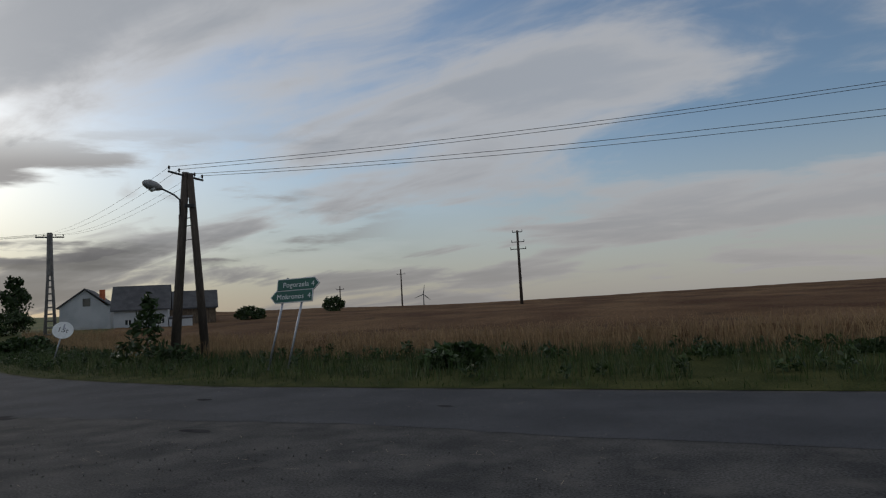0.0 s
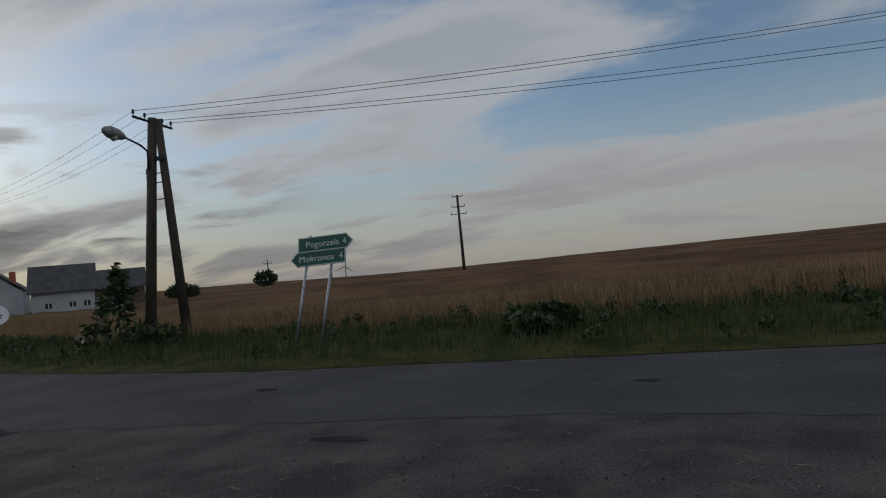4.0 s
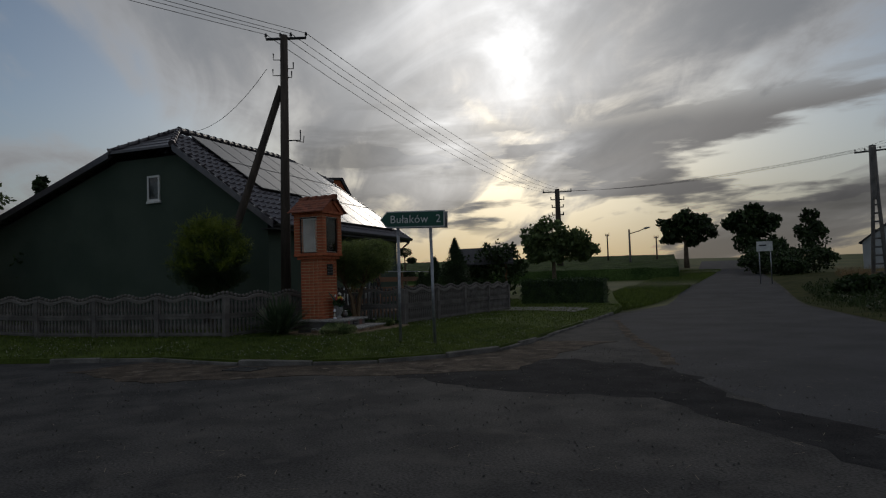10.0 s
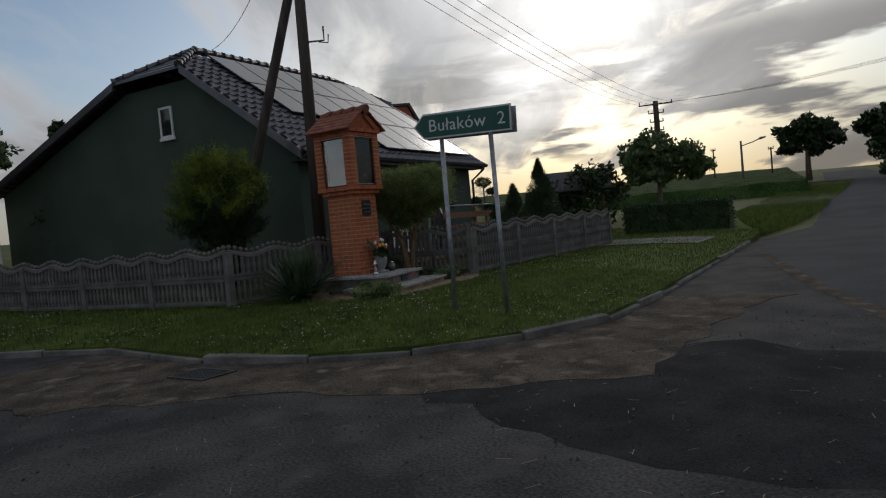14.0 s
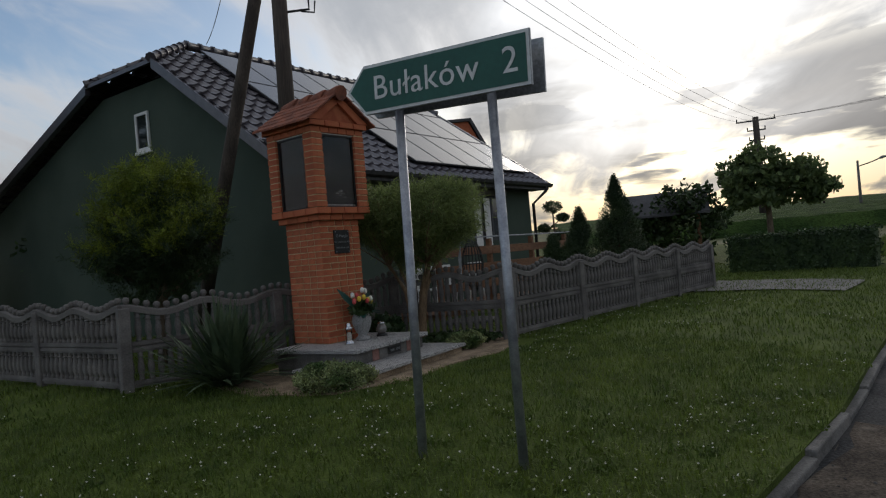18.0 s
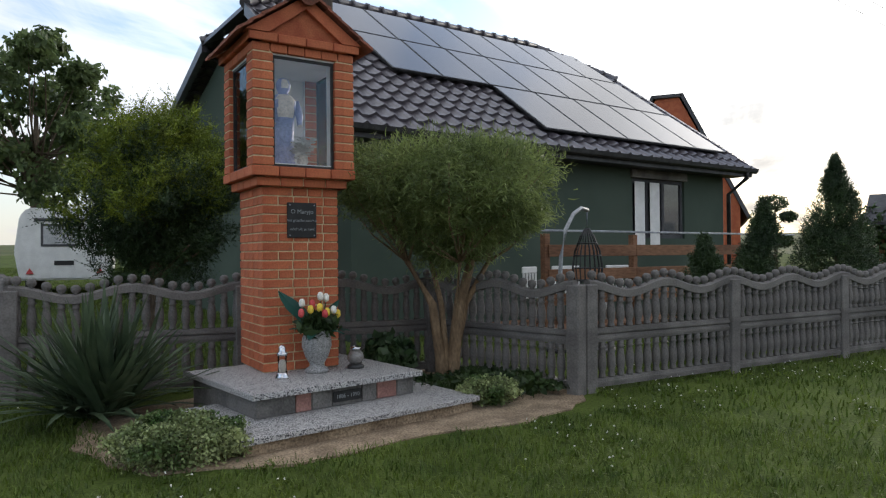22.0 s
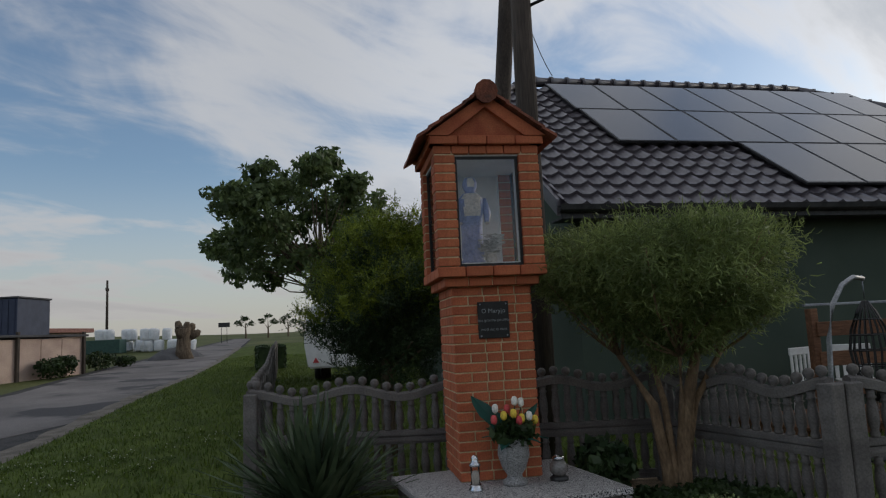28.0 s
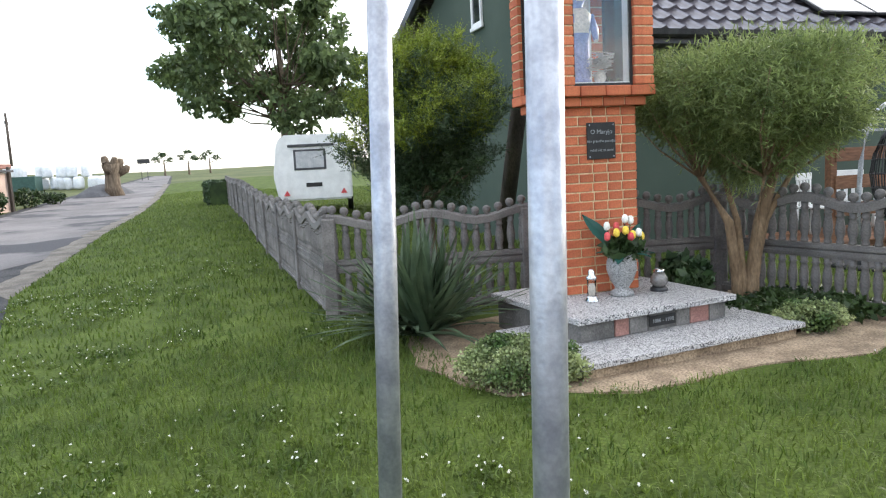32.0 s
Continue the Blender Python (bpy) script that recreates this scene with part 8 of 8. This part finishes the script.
crop_field("beet_field", 138.6, 163, 48, 420, 0.9, lambda x, y: math.hypot(x - MID.x, y - MID.y) > 50, M_CROP, "dark green crop field west of the junction", 4.0)


# ---- lawn grass ----
def in_lot(x, y):
    poly = LOT
    inside = np.zeros(x.shape, bool)
    for (x0, y0), (x1, y1) in zip(poly, poly[1:] + poly[:1]):
        c = ((y0 > y) != (y1 > y)) & (x < (x1 - x0) * (y - y0) / (y1 - y0 + 1e-12) + x0)
        inside ^= c
    return inside


SI = SHRINE.inverted()


def off_steps(x, y):
    a = SI[0][0] * x + SI[0][1] * y + SI[0][3]
    b = SI[1][0] * x + SI[1][1] * y + SI[1][3]
    n = 0.15 * np.sin(x * 7) * np.sin(y * 6)
    sand = (a > -1.55 + n) & (a < 2.25 + n) & (b > -1.70 + n - 0.05 * a) & (b < 0.8)
    return ~sand


def build_lawn():
    near = lambda x, y: in_lot(x, y) & off_steps(x, y) & (np.hypot(x + 17.5, y - 9.8) < 4.6)
    far = lambda x, y: in_lot(x, y) & off_steps(x, y) & (np.hypot(x + 17.5, y - 9.8) >= 4.6)
    P = scatter(11, 125000, -22.2, -13, 5, 15, near, lawn_many)
    solid("lawn_grass", blade_mesh("lawn_grass", P, 0.062, 0.0036, M_GRASS, 11, 0.55), M_GRASS, "dense mown lawn grass", "grass", kind="stuff")
    P = scatter(12, 260000, -44, -15, -20, 22, far, lawn_many)
    solid("lawn_grass", blade_mesh("lawn_grass_far", P, 0.075, 0.007, M_GRASS, 12, 0.5), M_GRASS, "mown lawn grass along the fence and kerb", "grass", kind="stuff")
    P = scatter(13, 5200, -24, -14, 1, 16, lambda x, y: in_lot(x, y) & off_steps(x, y), lawn_many)
    P = P[patchy(P[:, 0], P[:, 1], 0.6, 0.05)][:800]
    bl = [((p[0], p[1], p[2] + 0.055), (0.006, 0.006, 0.005), 6) for p in P]
    solid("clover_flowers", leaf_cloud("clover_flowers", bl, M_TULIP_W, 0.008, 14, 1.1), M_TULIP_W, "small white clover heads in the lawn", "flowers", kind="stuff")
    bl = [((p[0], p[1], p[2] + 0.02), (0.07, 0.07, 0.012), 26) for p in P[:700]]
    solid("clover_leaves", leaf_cloud("clover_leaves", bl, M_GRASS, 0.02, 15, 1.1), M_GRASS, "patches of clover leaves in the lawn", "weeds", kind="stuff")


build_lawn()


def far_roadside_grass():
    """Grass strip left of the road that leads away to the west."""
    g = np.random.default_rng(31)
    n = 42000
    u, v = g.random(n), g.random(n)
    x = -26.2 + (-56.0 + 26.2) * u - 2.6 * v
    y = 22.0 + (55.6 - 22.0) * u - 2.6 * v + 1.2 * np.minimum(1, u * 4)
    P = np.stack([x, y, np.array([ground_z(a, b) for a, b in zip(x, y)]) + 0.0], 1)
    solid("roadside_grass", blade_mesh("roadside_grass", P, 0.22, 0.012, M_GRASS, 31, 0.5), M_GRASS, "green grass strip beside the road west", "grass", kind="stuff")


far_roadside_grass()


# ---- road details ----
def drain():
    root = thing("drain_grate", pose(-16.05, 6.35, 0.012, 0, 0, 40), "rusty iron drain grate at the kerb", "drain")
    fr = bmesh.new()
    for a in ((-0.3, 0.3, -0.22, -0.18), (-0.3, 0.3, 0.18, 0.22), (-0.3, -0.26, -0.18, 0.18), (0.26, 0.3, -0.18, 0.18)):
        box(fr, a[0], a[1], a[2], a[3], -0.02, 0.012)
    part("frame", fr, M_DARK_METAL, root)
    for k in range(9):
        part("bar", soft_box(-0.24 + k * 0.055, -0.215 + k * 0.055, -0.178, 0.178, -0.02, 0.008, 0.003), M_DARK_METAL, root)
    # black slab close under the bars, painted as the darkness of the shaft
    part("pit", soft_box(-0.26, 0.26, -0.18, 0.18, -0.06, -0.024, 0.003), M_BLACK, root)


drain()
ROADZ = lambda x, y: ground_z(x, y) + 0.009


def blob_patch(name, cx, cy, rx, ry, az, seed, mat, label, lift=0.0):
    pts = []
    for k in range(22):
        a = k * math.tau / 22
        r = 1 + 0.35 * noise.noise((math.cos(a) * 1.3, math.sin(a) * 1.3, seed))
        p = Matrix.Rotation(radians(az), 2) @ Vector((rx * r * math.cos(a), ry * r * math.sin(a)))
        pts.append((cx + p.x, cy + p.y))
    sheet(name, pts, mat, lambda x, y: ROADZ(x, y) + lift, 1.0, label, "road patch")


TAR = [(-14.61, 9.80), (-14.43, 10.61), (-13.93, 11.37), (-12.84, 11.87), (-11.88, 11.71), (-10.71, 11.21), (-9.39, 10.76), (-7.22, 10.43), (-5.65, 10.28), (-4.14, 9.89), (-4.27, 9.34), (-5.53, 9.49), (-7.34, 9.59), (-9.74, 9.93), (-10.36, 10.05), (-10.89, 9.57), (-11.64, 8.99), (-12.44, 8.60), (-13.87, 8.09), (-14.61, 8.25)]
sheet("tar_patch", ragged(TAR, 0.24, 0.3, 6.0), M_TAR, lambda x, y: ground_z(x, y) + 0.006, 0.5, "long dark asphalt repair across the mouth of the junction", "road patch", feather=0.003)
SEAM = [(-21.49, 17.85), (-17.42, 15.09), (-15.64, 13.97), (-14.03, 13.04), (-12.43, 11.99), (-12.35, 12.25), (-13.81, 13.24), (-15.52, 14.15), (-17.35, 15.31), (-21.40, 18.03)]
sheet("broken_seam", ragged(SEAM, 0.09, 0.25, 8.0), M_DIRT, lambda x, y: ground_z(x, y) + 0.009, 0.5, "pale crumbled seam between old and new asphalt", "road edge", feather=0.003)
blob_patch("pothole_fill", 2.69, 9.13, 0.16, 0.07, 150, 5.0, M_TAR, "small dark pothole fill")
blob_patch("pothole_fill", -1.87, 10.91, 0.22, 0.09, 150, 6.0, M_TAR, "small dark pothole fill")
blob_patch("pothole_fill", -0.29, 7.74, 0.28, 0.1, 160, 7.0, M_TAR, "small dark pothole fill", -0.004)
sheet("driveway", [(-24.23, 18.26), (-25.65, 19.89), (-29.13, 17.88), (-27.83, 15.61), (-26.15, 16.43)], M_KERB, lambda x, y: lawn_z(x, y) + 0.03, 0.8, "pale paved driveway beside the hedge", "driveway")


M_STRAW = material("grey_straw", (0.14, 0.12, 0.09), (0.26, 0.22, 0.16), scale=3, rough=0.9, bump=0, island=0.4)


def litter():
    g = np.random.default_rng(21)
    n = 1700
    x, y = g.uniform(-17, 5, n), g.uniform(-2, 15, n)
    ok = (edge_side(x, y) < -0.3) & ~in_lot(x, y)
    x, y = x[ok], y[ok]
    n = len(x)
    a = g.random(n) * math.tau
    L = 0.02 + 0.05 * g.random(n)
    z = np.array([ground_z(p, q) for p, q in zip(x, y)]) + 0.018
    d = np.stack([np.cos(a) * L, np.sin(a) * L, 0.004 * g.random(n)], 1)
    s = np.stack([-np.sin(a), np.cos(a), np.zeros(n)], 1) * 0.0025
    P = np.stack([x, y, z], 1)
    V = np.stack([P - d - s, P + d - s, P + d + s, P - d + s], 1).reshape(-1, 3)
    F = [(4 * i, 4 * i + 1, 4 * i + 2, 4 * i + 3) for i in range(n)]
    solid("straw_litter", raw_mesh("straw_litter", V.tolist(), F, M_STRAW), M_STRAW, "scattered bits of straw on the asphalt", "straw", kind="stuff")
    m = 5000
    x, y = g.uniform(-17.5, 5, m), g.uniform(-2.5, 13, m)
    ok = (edge_side(x, y) < -4.6) & ~in_lot(x, y)
    x, y = x[ok], y[ok]
    bl = [((p, q, ground_z(p, q) + 0.008), (0.006, 0.006, 0.004), 5) for p, q in zip(x, y)]
    solid("grit", leaf_cloud("grit", bl, M_KERB, 0.014, 22, 1.2), M_KERB, "loose grit and small stones on the old asphalt", "grit", kind="stuff")


litter()
